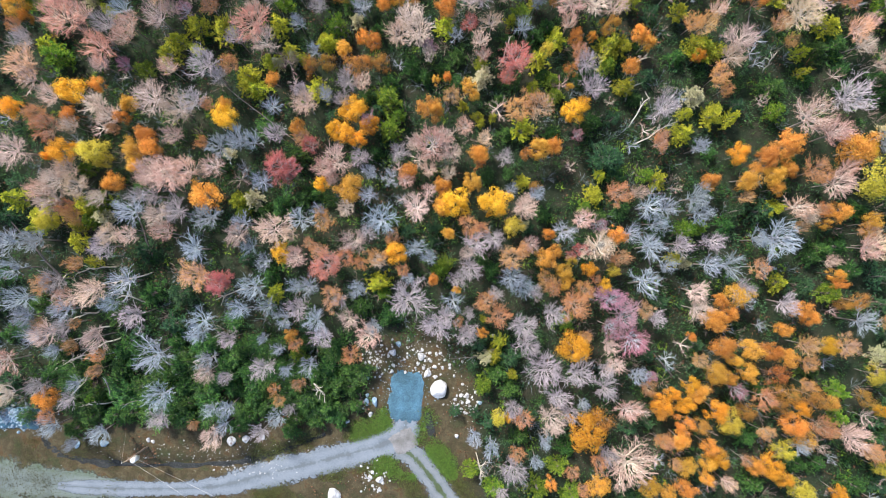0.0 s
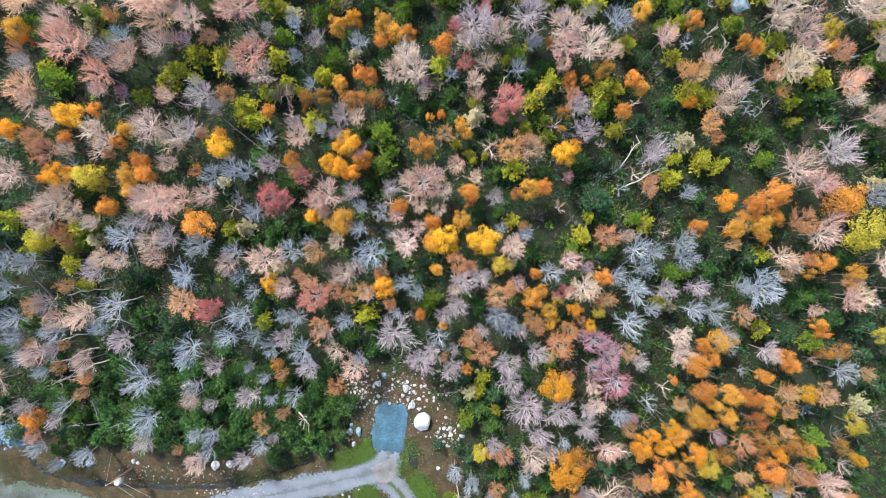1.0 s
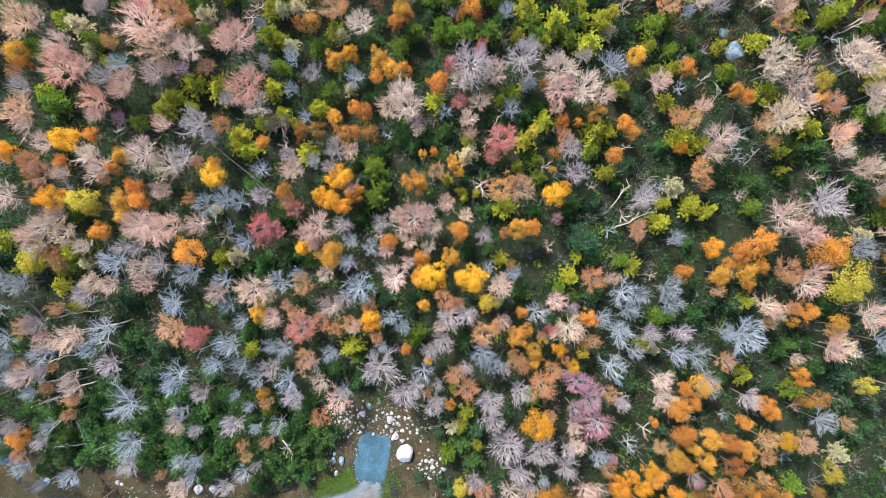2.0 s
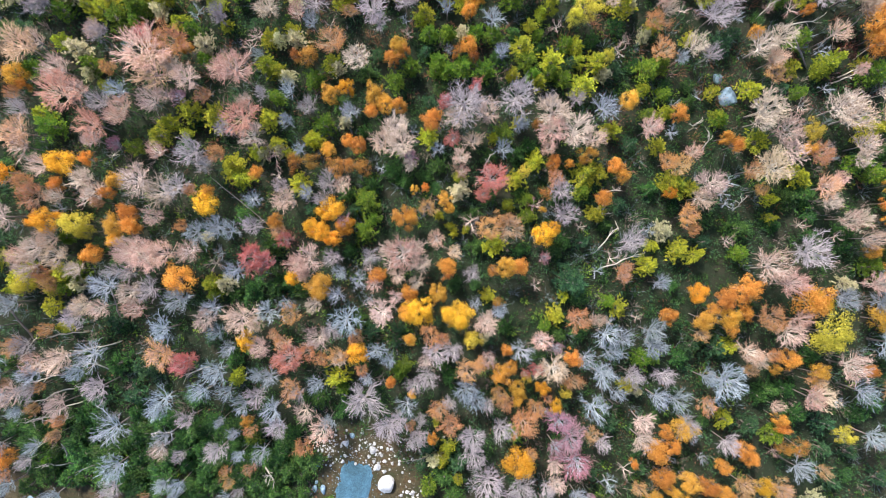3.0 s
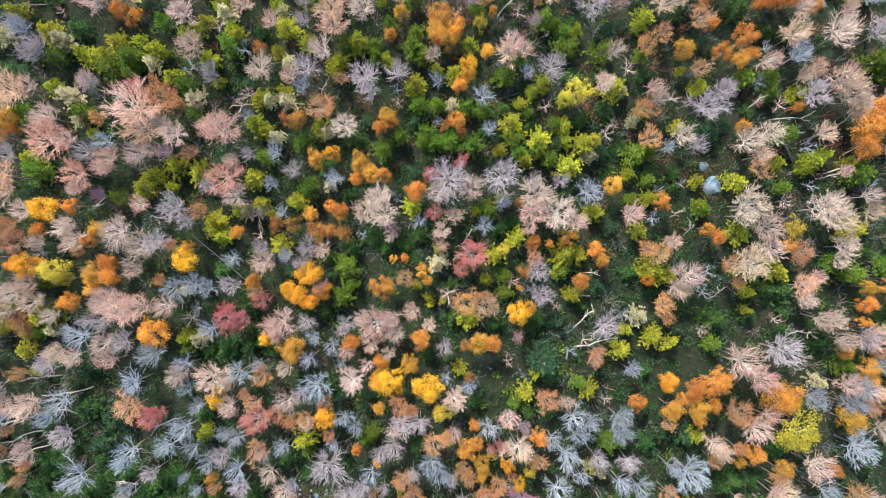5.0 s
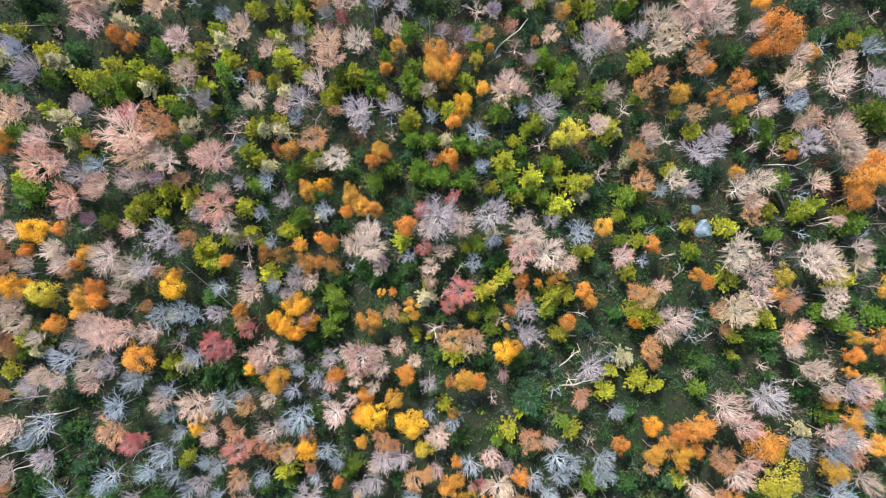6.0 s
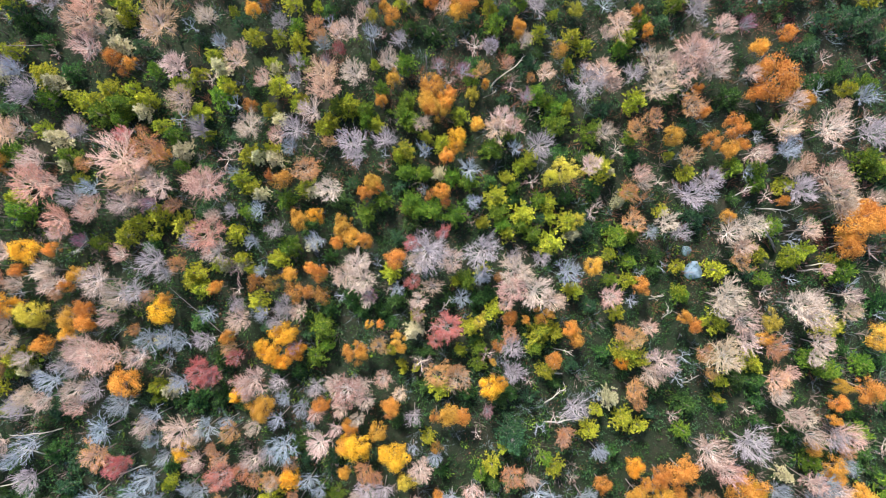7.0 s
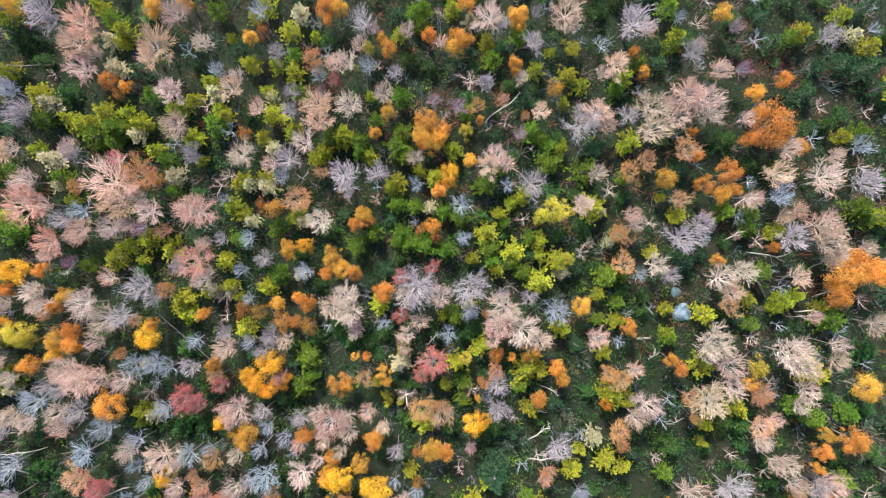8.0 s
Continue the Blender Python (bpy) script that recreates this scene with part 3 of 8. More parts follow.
def make_snag():
    """A dead leaning tree: a bleached stem with a few bent, broken boughs."""
    t, b = Builder(), Builder()
    lean = unit(random.uniform(0, 6.28), 1.15)
    spine = bend(Vector((0, 0, -0.15)), lean, H0, 6, 0.02, 0.05)
    t.tube(spine, [0.12, 0.11, 0.10, 0.085, 0.07, 0.05, 0.02], 6)
    for i in range(9):
        k = random.choice((3, 4, 4, 5, 5))
        p = spine[k].lerp(spine[k + 1], random.random())
        way = (lean * 0.5 + unit(random.uniform(0, 6.28), random.uniform(0.0, 0.9))).normalized()
        pts = bend(p, way, random.uniform(0.9, 1.9), 4, 0.03, 0.22)
        b.tube(pts, [0.05, 0.042, 0.035, 0.025, 0.0], 4)
        for _ in range(3):
            q = pts[random.choice((2, 3, 3))]
            sp = bend(q, (way + unit(random.uniform(0, 6.28), random.uniform(-.2, .9)) * 0.9).normalized(), random.uniform(0.3, 0.7), 2, 0.02, 0.2)
            b.tube(sp, [0.024, 0.018, 0.0], 3)
    mid = spine[5]
    for q in (t, b):
        q.v = [(x - mid.x, y - mid.y, z) for x, y, z in q.v]
    return [("trunk", t.mesh("trunk", M_DEAD, True)), ("crown", b.mesh("crown", M_DEAD, True))]


class Kind:
    """A kind of tree: a few different individuals, of which each planted tree takes one, turned and scaled."""

    def __init__(self, name, label, category, group, make, count, spread=1.12):
        self.spread = spread
        self.name, self.label, self.category, self.group = name, label, category, group
        self.made = [make() for _ in range(count)]


bare_maple = Kind("bare_maple_tree", "leafless maple with pale limbs and a dome of pinkish twigs", "tree", "bare pinkish trees of the wood", lambda: make_bare(M_TWIG_PINK, M_LIMB, 15, 9, 4, 4), 9)
rose_maple = Kind("rosy_maple_tree", "leafless maple with a dense dome of rosy peach twigs", "tree", "bare rosy trees of the wood", lambda: make_bare(M_TWIG_ROSE, M_LIMB_ROSE, 16, 9, 4, 4), 5)
pale_maple = Kind("pale_bare_tree", "leafless tree with whitish limbs and dense cream-coloured twigs", "tree", "bare cream trees of the wood", lambda: make_bare(M_TWIG_CREAM, M_LIMB_WHITE, 15, 8, 4, 4, 1.2), 5)
bare_birch = Kind("bare_birch_tree", "leafless birch with cool grey twigs and thin trunk", "tree", "bare grey trees of the wood", lambda: make_bare(M_TWIG_GREY, M_LIMB_GREY, 15, 7, 3, 3, 1.2), 8)
lilac_maple = Kind("bare_grey_maple_tree", "leafless maple with dull lilac-grey twigs", "tree", "bare lilac-grey trees of the wood", lambda: make_bare(M_TWIG_LILAC, M_LIMB_LILAC, 16, 8, 3, 4, 1.1), 7)
sapling = Kind("bare_sapling", "slender leafless sapling with thin grey twigs", "tree", "bare saplings of the wood", lambda: make_bare(M_TWIG_GREY, M_LIMB_GREY, 7, 4, 4, 4, 1.2), 4)
brown_sapling = Kind("brown_sapling", "small leafless sapling with mauve-brown twigs", "tree", "brown saplings of the wood", lambda: make_bare(M_TWIG_MAUVE, M_LIMB, 7, 4, 4, 5, 1.2), 4)
young_fir = Kind("young_fir_tree", "small dark green fir with brighter top shoots", "tree", "young fir trees of the wood", lambda: make_conifer(M_FIR, 6, 8, 0.12, 0.8, 5, 14, 0.1, 0.5, 0.07), 6, 1.3)
cream_pine = Kind("pale_pine_tree", "young pine with pale cream-grey needle tips", "tree", "pale pines of the wood", lambda: make_conifer(M_CREAM), 4, 1.3)
thinning_maple = Kind("thinning_maple_tree", "maple with half-fallen peach and rust leaves on bare twigs", "tree", "half-bare trees of the wood", lambda: make_thinning(M_PEACH, M_TWIG_RUST, M_LIMB_TAN, 0.6, 3, 0.07), 6)
orange_maple = Kind("orange_maple_tree", "maple in full orange autumn leaf among bare trees", "tree", "orange trees of the wood", lambda: make_leafy(M_ORANGE, sparse=0.35), 8)
russet_maple = Kind("russet_maple_tree", "maple with thinning russet-orange leaves over bare twigs", "tree", "russet trees of the wood", lambda: make_leafy(M_RUSSET, per=190, size=0.11, sparse=0.75), 5)
golden_birch = Kind("golden_birch_tree", "birch with a rounded crown of bright golden leaves", "tree", "golden trees of the wood", lambda: make_leafy(M_GOLD, sparse=0.1), 6)
olive_birch = Kind("olive_birch_tree", "birch with thin olive-yellow leaves turning in autumn", "tree", "olive trees of the wood", lambda: make_leafy(M_OLIVE, sparse=0.4), 4)
red_maple = Kind("red_maple_tree", "red maple with thinning crimson leaves and grey twigs", "tree", "red trees of the wood", lambda: make_thinning(M_RED, M_TWIG_RED, M_LIMB_LILAC, 0.6, 3, 0.08), 4)
young_pine = Kind("young_pine_tree", "young pine with mid-green needles in bushy whorls", "tree", "young pines of the wood", lambda: make_conifer(M_PINE_GREEN), 6, 1.3)
yellow_pine = Kind("yellow_pine_tree", "young pine with yellow-green needle tips in bushy whorls", "tree", "yellowish pines of the wood", lambda: make_conifer(M_PINE), 6, 1.3)
purple_maple = Kind("purple_maple_tree", "leafless maple with purplish red twigs and grey limbs", "tree", "purplish trees of the wood", lambda: make_bare(M_TWIG_PURPLE, M_LIMB_GREY), 3)
spruce = Kind("spruce_tree", "tall dark green spruce with dense layered boughs", "tree", "spruces of the wood", lambda: make_conifer(M_SPRUCE, 11, 8, 0.1, 1.0, 5, 13, 0.25, 0.36, 0.05), 3)
young_spruce = Kind("young_spruce_tree", "small bluish green spruce in a gap between trees", "tree", "young spruces of the wood", lambda: make_conifer(M_SPRUCE, 6, 7, 0.1, 0.85, 5, 13, 0.15, 0.46, 0.065), 4, 1.3)
fir_bush = Kind("fir_bush", "low dark green young fir filling a gap", "bush", "young firs of the wood", make_bush, 4)
snag = Kind("dead_tree", "dead leaning tree of bleached bare wood", "tree", "dead trees of the wood", make_snag, 5)

planted = []


def plant(kind, x, y, r, h):
    """Plants one tree: crown radius r, height h."""
    base = tagged(new(kind.name), kind.label, kind.category, kind.group)
    wide = random.uniform(0.9, 1.12)
    r *= kind.spread
    lean = pose(x, y, height(x, y), random.gauss(0, 2.0), random.gauss(0, 2.0), random.uniform(0, 360))
    base.matrix_world = lean @ Matrix.Diagonal((r / R0 * wide, r / R0 / wide, h / H0, 1))
    for name, me in random.choice(kind.made):
        part(name, me, base)
    planted.append((x, y, r))


# ---- ground, road and clearing ----
def near_line(x, y, line):
    """Distance from a point to a polyline."""
    best = 1e9
    for (ax, ay), (bx, by) in zip(line, line[1:]):
        dx, dy = bx - ax, by - ay
        f = max(0, min(1, ((x - ax) * dx + (y - ay) * dy) / (dx * dx + dy * dy)))
        best = min(best, math.hypot(x - ax - f * dx, y - ay - f * dy))
    return best


DITCH = [(-44.6, -20.9), (-43.0, -22.4), (-40.8, -23.3), (-34.6, -24.0), (-23.9, -23.8), (-18.3, -22.7), (-13, -20.6)]
# x, y and width along the gravel lane
LANE_W = [(-42.5, -26.2, 0.5), (-40.5, -26.3, 1.3), (-36.5, -26.5, 1.6), (-28.4, -26.5, 1.3), (-24, -26.1, 2.2), (-20.3, -25.1, 2.9), (-16.4, -24.2, 2.9), (-11.5, -23.0, 2.7), (-8.4, -22.2, 2.9), (-5.6, -21.3, 3.3), (-4.3, -20.3, 3.3), (-3.95, -18.8, 2.5)]
LANE = [(a, b) for a, b, _ in LANE_W]
SPUR = [(-5.6, -21.6), (-4.2, -22.2), (-2.75, -23.5), (-0.6, -26.2), (1.4, -29.6), (3.0, -36.0)]


def height(x, y):
    """The ground's height: gentle swells, a ditch beside the lane, level at the lane."""
    d_lane = min(near_line(x, y, LANE), near_line(x, y, SPUR)) if y < -8 else 9.0
    k = max(0.0, min(1.0, (d_lane - 2.0) / 5.0))
    z = noise.noise((x * 0.06, y * 0.06, 3.1)) * 0.5 * k + noise.noise((x * 0.5, y * 0.5, 8.0)) * 0.10 * k
    if y < -15 and x < -8:
        z -= 0.45 * math.exp(-(near_line(x, y, DITCH) / 0.5) ** 2)
    return z


def grid_axis(lo, hi, step, far):
    inner = list(np.arange(lo, hi + 0.01, step))
    outer, d = [], step
    while (outer[-1] if outer else 0) < far:
        d *= 1.5
        outer.append((outer[-1] if outer else 0) + d)
    return [lo - o for o in reversed(outer)] + inner + [hi + o for o in outer]


def build_ground():
    xs, ys = grid_axis(-66, 78, 2.0, 900), grid_axis(-44, 92, 2.0, 900)
    xs = sorted(xs + list(np.arange(-50.1, 6, 0.7)))
    ys = sorted(ys + list(np.arange(-30.1, -17, 0.4)))
    b = Builder()
    for y in ys:
        for x in xs:
            b.v.append((x, y, height(x, y) if abs(x) < 100 and abs(y) < 110 else 0.0))
    nx = len(xs)
    for j in range(len(ys) - 1):
        for i in range(nx - 1):
            a = j * nx + i
            b.f.append((a, a + 1, a + nx + 1, a + nx))
    tagged(new("ground", b.mesh("ground", M_GROUND, True)), "dark forest floor of leaf litter, moss and rusty grass", "ground", kind="structure")


def smooth_line(line, step=0.6):
    """A Catmull-Rom curve through the line's points."""
    p = [Vector(q) for q in line]
    p = [p[0] * 2 - p[1]] + p + [p[-1] * 2 - p[-2]]
    out = []
    n = max(2, int(sum((p[i + 1] - p[i]).length for i in range(1, len(p) - 2)) / step / (len(p) - 3)))
    for i in range(1, len(p) - 2):
        for k in range(n):
            t = k / n
            out.append(0.5 * ((2 * p[i]) + (p[i + 1] - p[i - 1]) * t + (2 * p[i - 1] - 5 * p[i] + 4 * p[i + 1] - p[i + 2]) * t * t + (3 * p[i] - p[i - 1] - 3 * p[i + 1] + p[i + 2]) * t ** 3))
    return out + [p[-2]]


def ribbon(name, line, width, mat, lift, label, across=6, ragged=0.3, crown=0.0, thin_start=False):
    """A strip of gravel along a curve, with a ragged edge, laid just above the ground."""
    pts = smooth_line(line)
    b = Builder()
    for i, p in enumerate(pts):
        d = (pts[min(i + 1, len(pts) - 1)] - pts[max(i - 1, 0)]).normalized()
        n = Vector((-d.y, d.x))
        f = i / (len(pts) - 1)
        for k in range(across + 1):
            s = 2 * k / across - 1
            w = width(f) * 0.5 + (ragged * noise.noise((p.x * 0.9, p.y * 0.9, 5.0 + s)) if abs(s) == 1 else 0)
            q = p + n * (s * w)
            b.v.append((q.x, q.y, height(q.x, q.y) + lift * (1 if abs(s) < 1 else -0.6) + crown * (1 - s * s)))
    for i in range(len(pts) - 1):
        for k in range(across):
            a = i * (across + 1) + k
            b.f.append((a + across + 1, a + across + 2, a + 1, a))
    me = b.mesh(name, mat, True)
    across_at = me.attributes.new("across", "FLOAT", "POINT")
    across_at.data.foreach_set("value", [max(abs(2 * (i % (across + 1)) / across - 1), 1.5 - 0.3 * (i // (across + 1))) if thin_start else 2 * (i % (across + 1)) / across - 1 for i in range(len(b.v))])
    tagged(new(name, me), label, name, kind="structure")


build_ground()


def lane_width(f):
    return float(np.interp(f * (len(LANE_W) - 1), range(len(LANE_W)), [w for _, _, w in LANE_W]))


ribbon("road", LANE, lambda f: lane_width(f) * 1.3 + 0.35, M_ROAD, 0.06, "pale grey gravel lane curving past the wood", 10, 0.3)
ribbon("road", [(-66, -25.4), (-56, -25.4), (-49, -25.6), (-43, -26.0), (-35.0, -26.6)], lambda f: 7.6 - 4.4 * f ** 2, M_MIXED, 0.05, "gravel yard overgrown with thin grass", 10, 0.8, 0.0, True)
ribbon("road", SPUR, lambda f: 3.5, M_SPUR, 0.066, "gravel track with a grassy middle branching off the lane", 8, 0.3, 0.0, True)


def pad(name, cx, cy, hx, hy, rise, mat, label, seed, turn=0.0):
    """A patch of tipped stone with an uneven edge, slightly higher in its middle."""
    b = Builder()
    b.v.append((cx, cy, height(cx, cy) + rise + 0.07))
    rings, sides = 7, 96
    for k in range(1, rings + 1):
        for j in range(sides):
            a = 6.28319 * j / sides
            c, w = math.cos(a), math.sin(a)
            q = 1 / max((abs(c) ** 4 + abs(w) ** 4) ** 0.25, 1e-3)
            q *= 1.02 + 0.16 * noise.noise((c * 2.2 + seed, w * 2.2, 1.0)) + 0.12 * noise.noise((c * 7 + seed, w * 7, 4.0)) + 0.08 * noise.noise((c * 17 + seed, w * 17, 4.0))
            u, v = c * q * hx * k / rings, w * q * hy * k / rings
            x, y = cx + u * math.cos(turn) - v * math.sin(turn), cy + u * math.sin(turn) + v * math.cos(turn)
            f = 1 - (k / rings) ** 2
            b.v.append((x, y, height(x, y) + rise * f + (0.075 if k < rings else -0.05)))
    b.f += [(0, 1 + j, 1 + (j + 1) % sides) for j in range(sides)]
    for k in range(rings - 1):
        for j in range(sides):
            a, c = 1 + k * sides + j, 1 + k * sides + (j + 1) % sides
            b.f.append((a, a + sides, c + sides, c))
    tagged(new(name, b.mesh(name, mat, True)), label, name, kind="structure")


pad("pavement", -4.0, -16.4, 1.9, 2.9, 0.03, M_BLUE, "blue-grey crushed stone pad at the driveway's end", 1.0, -0.05)
pad("pavement", -4.25, -21.3, 1.5, 1.35, 0.02, M_JUNCTION, "worn tan-grey gravel where the lane and the track meet", 3.0, 0.5)
pad("pavement", -47.6, -18.7, 3.1, 1.25, 0.35, M_BLUE, "low heap of blue-grey crushed stone beside the wood", 5.0)
pad("puddle", -1.4, -19.5, 0.45, 1.5, 0.0, M_MUD, "dark muddy puddle beside the pad", 9.0, 0.25)
ribbon("ditch", DITCH, lambda f: 0.62 + 0.25 * math.sin(f * 19), M_MUD, 0.09, "dark wet ditch beside the lane", 4, 0.7)

# ---- the wood, tree by tree: kind, place, crown radius, height ----
plant(bare_maple, 29.9, -24.5, 0.89, 5.0)
plant(lilac_maple, 7.3, -22.7, 1.46, 5.7)
plant(bare_birch, -40.7, -18.6, 1.17, 5.3)
plant(bare_maple, 11.2, -17.8, 1.46, 5.7)
plant(bare_maple, 19.2, -16.9, 1.23, 5.4)
plant(lilac_maple, -16.0, -16.8, 0.65, 4.7)
plant(lilac_maple, 11.9, -15.5, 1.23, 5.4)
plant(bare_maple, -45.0, -14.9, 1.40, 5.6)
plant(bare_birch, -38.2, -14.1, 0.88, 5.0)
plant(lilac_maple, -42.2, -14.1, 1.06, 5.2)
plant(bare_maple, -24.8, -12.9, 1.06, 5.2)
plant(bare_birch, -16.3, -12.7, 0.77, 4.8)
plant(lilac_maple, -18.5, -12.3, 1.23, 5.4)
plant(bare_maple, 18.4, -12.1, 1.00, 5.1)
plant(bare_maple, -45.2, -11.7, 1.40, 5.6)
plant(bare_maple, 17.5, -10.3, 0.89, 5.0)
plant(bare_birch, -19.0, -9.4, 0.65, 4.7)
plant(lilac_maple, -12.6, -9.4, 1.18, 5.3)
plant(bare_maple, -35.9, -9.2, 1.29, 5.4)
plant(lilac_maple, 2.2, -9.2, 1.00, 5.1)
plant(bare_birch, -42.5, -8.9, 1.17, 5.3)
plant(bare_maple, -41.2, -8.6, 1.35, 5.5)
plant(lilac_maple, 2.8, -8.6, 0.94, 5.0)
plant(lilac_maple, -39.4, -7.9, 1.17, 5.3)
plant(bare_maple, -9.9, -7.3, 1.06, 5.2)
plant(bare_maple, 26.4, -6.3, 1.29, 5.4)
plant(bare_birch, -34.6, -5.6, 1.06, 5.2)
plant(lilac_maple, -10.4, -5.4, 0.83, 4.9)
plant(bare_maple, -39.5, -5.0, 1.17, 5.3)
plant(lilac_maple, -3.4, -4.9, 2.09, 6.4)
plant(bare_birch, -19.5, -4.1, 1.46, 5.7)
plant(bare_maple, -36.1, -4.1, 1.63, 5.9)
plant(lilac_maple, -40.9, -3.2, 1.29, 5.4)
plant(bare_maple, -6.8, -1.6, 0.83, 4.9)
plant(bare_maple, -15.2, -0.9, 1.18, 5.3)
plant(bare_maple, 2.5, -0.3, 0.77, 4.8)
plant(bare_maple, 44.2, 0.2, 1.29, 5.5)
plant(bare_maple, 15.7, 0.5, 1.64, 5.9)
plant(bare_maple, -9.3, 0.6, 1.29, 5.4)
plant(bare_maple, 9.0, 0.6, 0.94, 5.0)
plant(bare_maple, -21.3, 1.2, 1.29, 5.4)
plant(bare_maple, -28.9, 1.5, 1.29, 5.4)
plant(bare_maple, -33.1, 1.5, 1.06, 5.2)
plant(bare_maple, -15.8, 1.5, 0.89, 5.0)
plant(bare_maple, -34.5, 1.8, 1.23, 5.4)
plant(bare_maple, -17.6, 1.9, 1.75, 6.0)
plant(bare_maple, 14.7, 3.0, 1.18, 5.3)
plant(bare_maple, 38.2, 3.2, 0.94, 5.0)
plant(bare_maple, -29.7, 3.5, 1.41, 5.6)
plant(bare_maple, 37.0, 4.1, 1.41, 5.6)
plant(bare_maple, -2.4, 4.4, 1.41, 5.6)
plant(bare_maple, -9.9, 4.4, 1.00, 5.1)
plant(bare_maple, -40.7, 5.0, 1.45, 5.6)
plant(bare_maple, -36.0, 5.2, 1.03, 5.1)
plant(bare_maple, 20.5, 5.9, 0.89, 5.0)
plant(bare_maple, -1.4, 5.9, 0.83, 4.9)
plant(bare_maple, -41.8, 6.2, 1.29, 5.4)
plant(bare_maple, -38.2, 6.5, 1.40, 5.6)
plant(bare_maple, 40.8, 6.8, 1.52, 5.7)
plant(bare_maple, -4.0, 7.1, 0.83, 4.9)
plant(bare_maple, -11.4, 7.1, 0.77, 4.8)
plant(bare_maple, -40.2, 7.3, 1.46, 5.7)
plant(bare_maple, -30.7, 7.5, 1.39, 5.6)
plant(bare_maple, -28.2, 7.6, 1.86, 6.1)
plant(bare_maple, 0.7, 7.7, 0.89, 5.0)
plant(bare_maple, -29.6, 7.9, 1.75, 6.0)
plant(bare_maple, 42.1, 8.1, 1.06, 5.2)
plant(bare_maple, -26.4, 8.2, 1.63, 5.9)
plant(bare_maple, -1.5, 8.3, 0.94, 5.0)
plant(bare_maple, -39.2, 8.4, 1.21, 5.4)
plant(bare_maple, -23.9, 8.5, 1.29, 5.4)
plant(bare_maple, -12.2, 8.5, 1.29, 5.4)
plant(bare_maple, -11.0, 9.0, 1.63, 5.9)
plant(bare_maple, 0.9, 10.0, 1.09, 5.2)
plant(bare_maple, -1.1, 10.8, 1.87, 6.1)
plant(bare_maple, -2.6, 11.1, 0.97, 5.1)
plant(bare_maple, 0.4, 11.6, 1.03, 5.1)
plant(bare_maple, -28.2, 11.8, 1.09, 5.2)
plant(bare_maple, -38.7, 12.8, 0.97, 5.1)
plant(bare_maple, 2.5, 12.8, 0.97, 5.1)
plant(bare_maple, -34.9, 13.9, 1.21, 5.4)
plant(bare_maple, -27.5, 14.4, 1.69, 5.9)
plant(bare_maple, -36.0, 15.0, 1.21, 5.4)
plant(bare_maple, -14.3, 15.0, 1.33, 5.5)
plant(bare_maple, -29.8, 15.5, 1.81, 6.1)
plant(bare_maple, -40.9, 16.1, 1.21, 5.4)
plant(bare_maple, -8.7, 17.4, 0.97, 5.1)
plant(bare_maple, -43.2, 17.9, 1.39, 5.6)
plant(bare_maple, -28.4, 18.6, 1.03, 5.1)
plant(bare_maple, -35.7, 19.4, 0.91, 5.0)
plant(rose_maple, -43.2, 19.4, 1.69, 5.9)
plant(bare_maple, 30.1, 20.2, 1.22, 5.4)
plant(bare_maple, 4.2, 20.3, 0.79, 4.9)
plant(rose_maple, -35.2, 20.9, 1.69, 5.9)
plant(bare_maple, 44.0, 21.6, 1.04, 5.1)
plant(bare_maple, 31.0, 21.6, 1.75, 6.0)
plant(bare_maple, 4.0, 21.7, 1.03, 5.1)
plant(bare_maple, -18.6, 21.8, 1.45, 5.6)
plant(bare_maple, -33.3, 22.2, 0.91, 5.0)
plant(bare_maple, -2.5, 22.5, 1.69, 5.9)
plant(bare_maple, -4.4, 22.6, 1.33, 5.5)
plant(bare_maple, -32.3, 23.0, 1.45, 5.6)
plant(rose_maple, -19.6, 23.3, 1.86, 6.1)
plant(bare_maple, 13.3, 23.6, 0.91, 5.0)
plant(rose_maple, -39.0, 23.8, 2.2, 6.3)
plant(bare_maple, -3.7, 24.0, 1.45, 5.6)
plant(bare_maple, -29.7, 24.1, 1.39, 5.6)
plant(bare_maple, -37.4, 24.6, 1.33, 5.5)
plant(bare_maple, 29.1, 24.8, 0.98, 5.1)
plant(bare_maple, -28.2, 25.1, 0.97, 5.1)
plant(bare_maple, -19.3, 25.1, 0.97, 5.1)
plant(bare_maple, 18.3, 25.1, 1.27, 5.4)
plant(bare_maple, 16.2, 25.5, 1.98, 6.3)
plant(bare_maple, 2.8, 25.7, 1.21, 5.4)
plant(bare_maple, 13.6, 25.9, 1.63, 5.9)
plant(bare_maple, 47.0, 26.3, 1.04, 5.1)
plant(bare_maple, -39.7, 26.6, 1.57, 5.8)
plant(bare_maple, 6.3, 26.7, 1.33, 5.5)
plant(bare_maple, 23.8, 26.9, 1.27, 5.4)
plant(bare_maple, -26.0, 27.0, 1.51, 5.7)
plant(rose_maple, -29.3, 27.1, 1.92, 6.2)
plant(bare_maple, 13.5, 27.4, 1.98, 6.3)
plant(bare_maple, -27.5, 27.7, 1.21, 5.4)
plant(bare_maple, -22.0, 28.3, 1.45, 5.6)
plant(bare_maple, -20.9, 28.3, 1.98, 6.3)
plant(rose_maple, -43.7, 28.4, 1.98, 6.3)
plant(rose_maple, -30.2, 28.7, 2.75, 6.7)
plant(bare_maple, -42.8, 29.3, 1.10, 5.2)
plant(bare_maple, -36.4, 31.1, 1.04, 5.1)
plant(bare_maple, -8.4, 31.2, 1.51, 5.7)
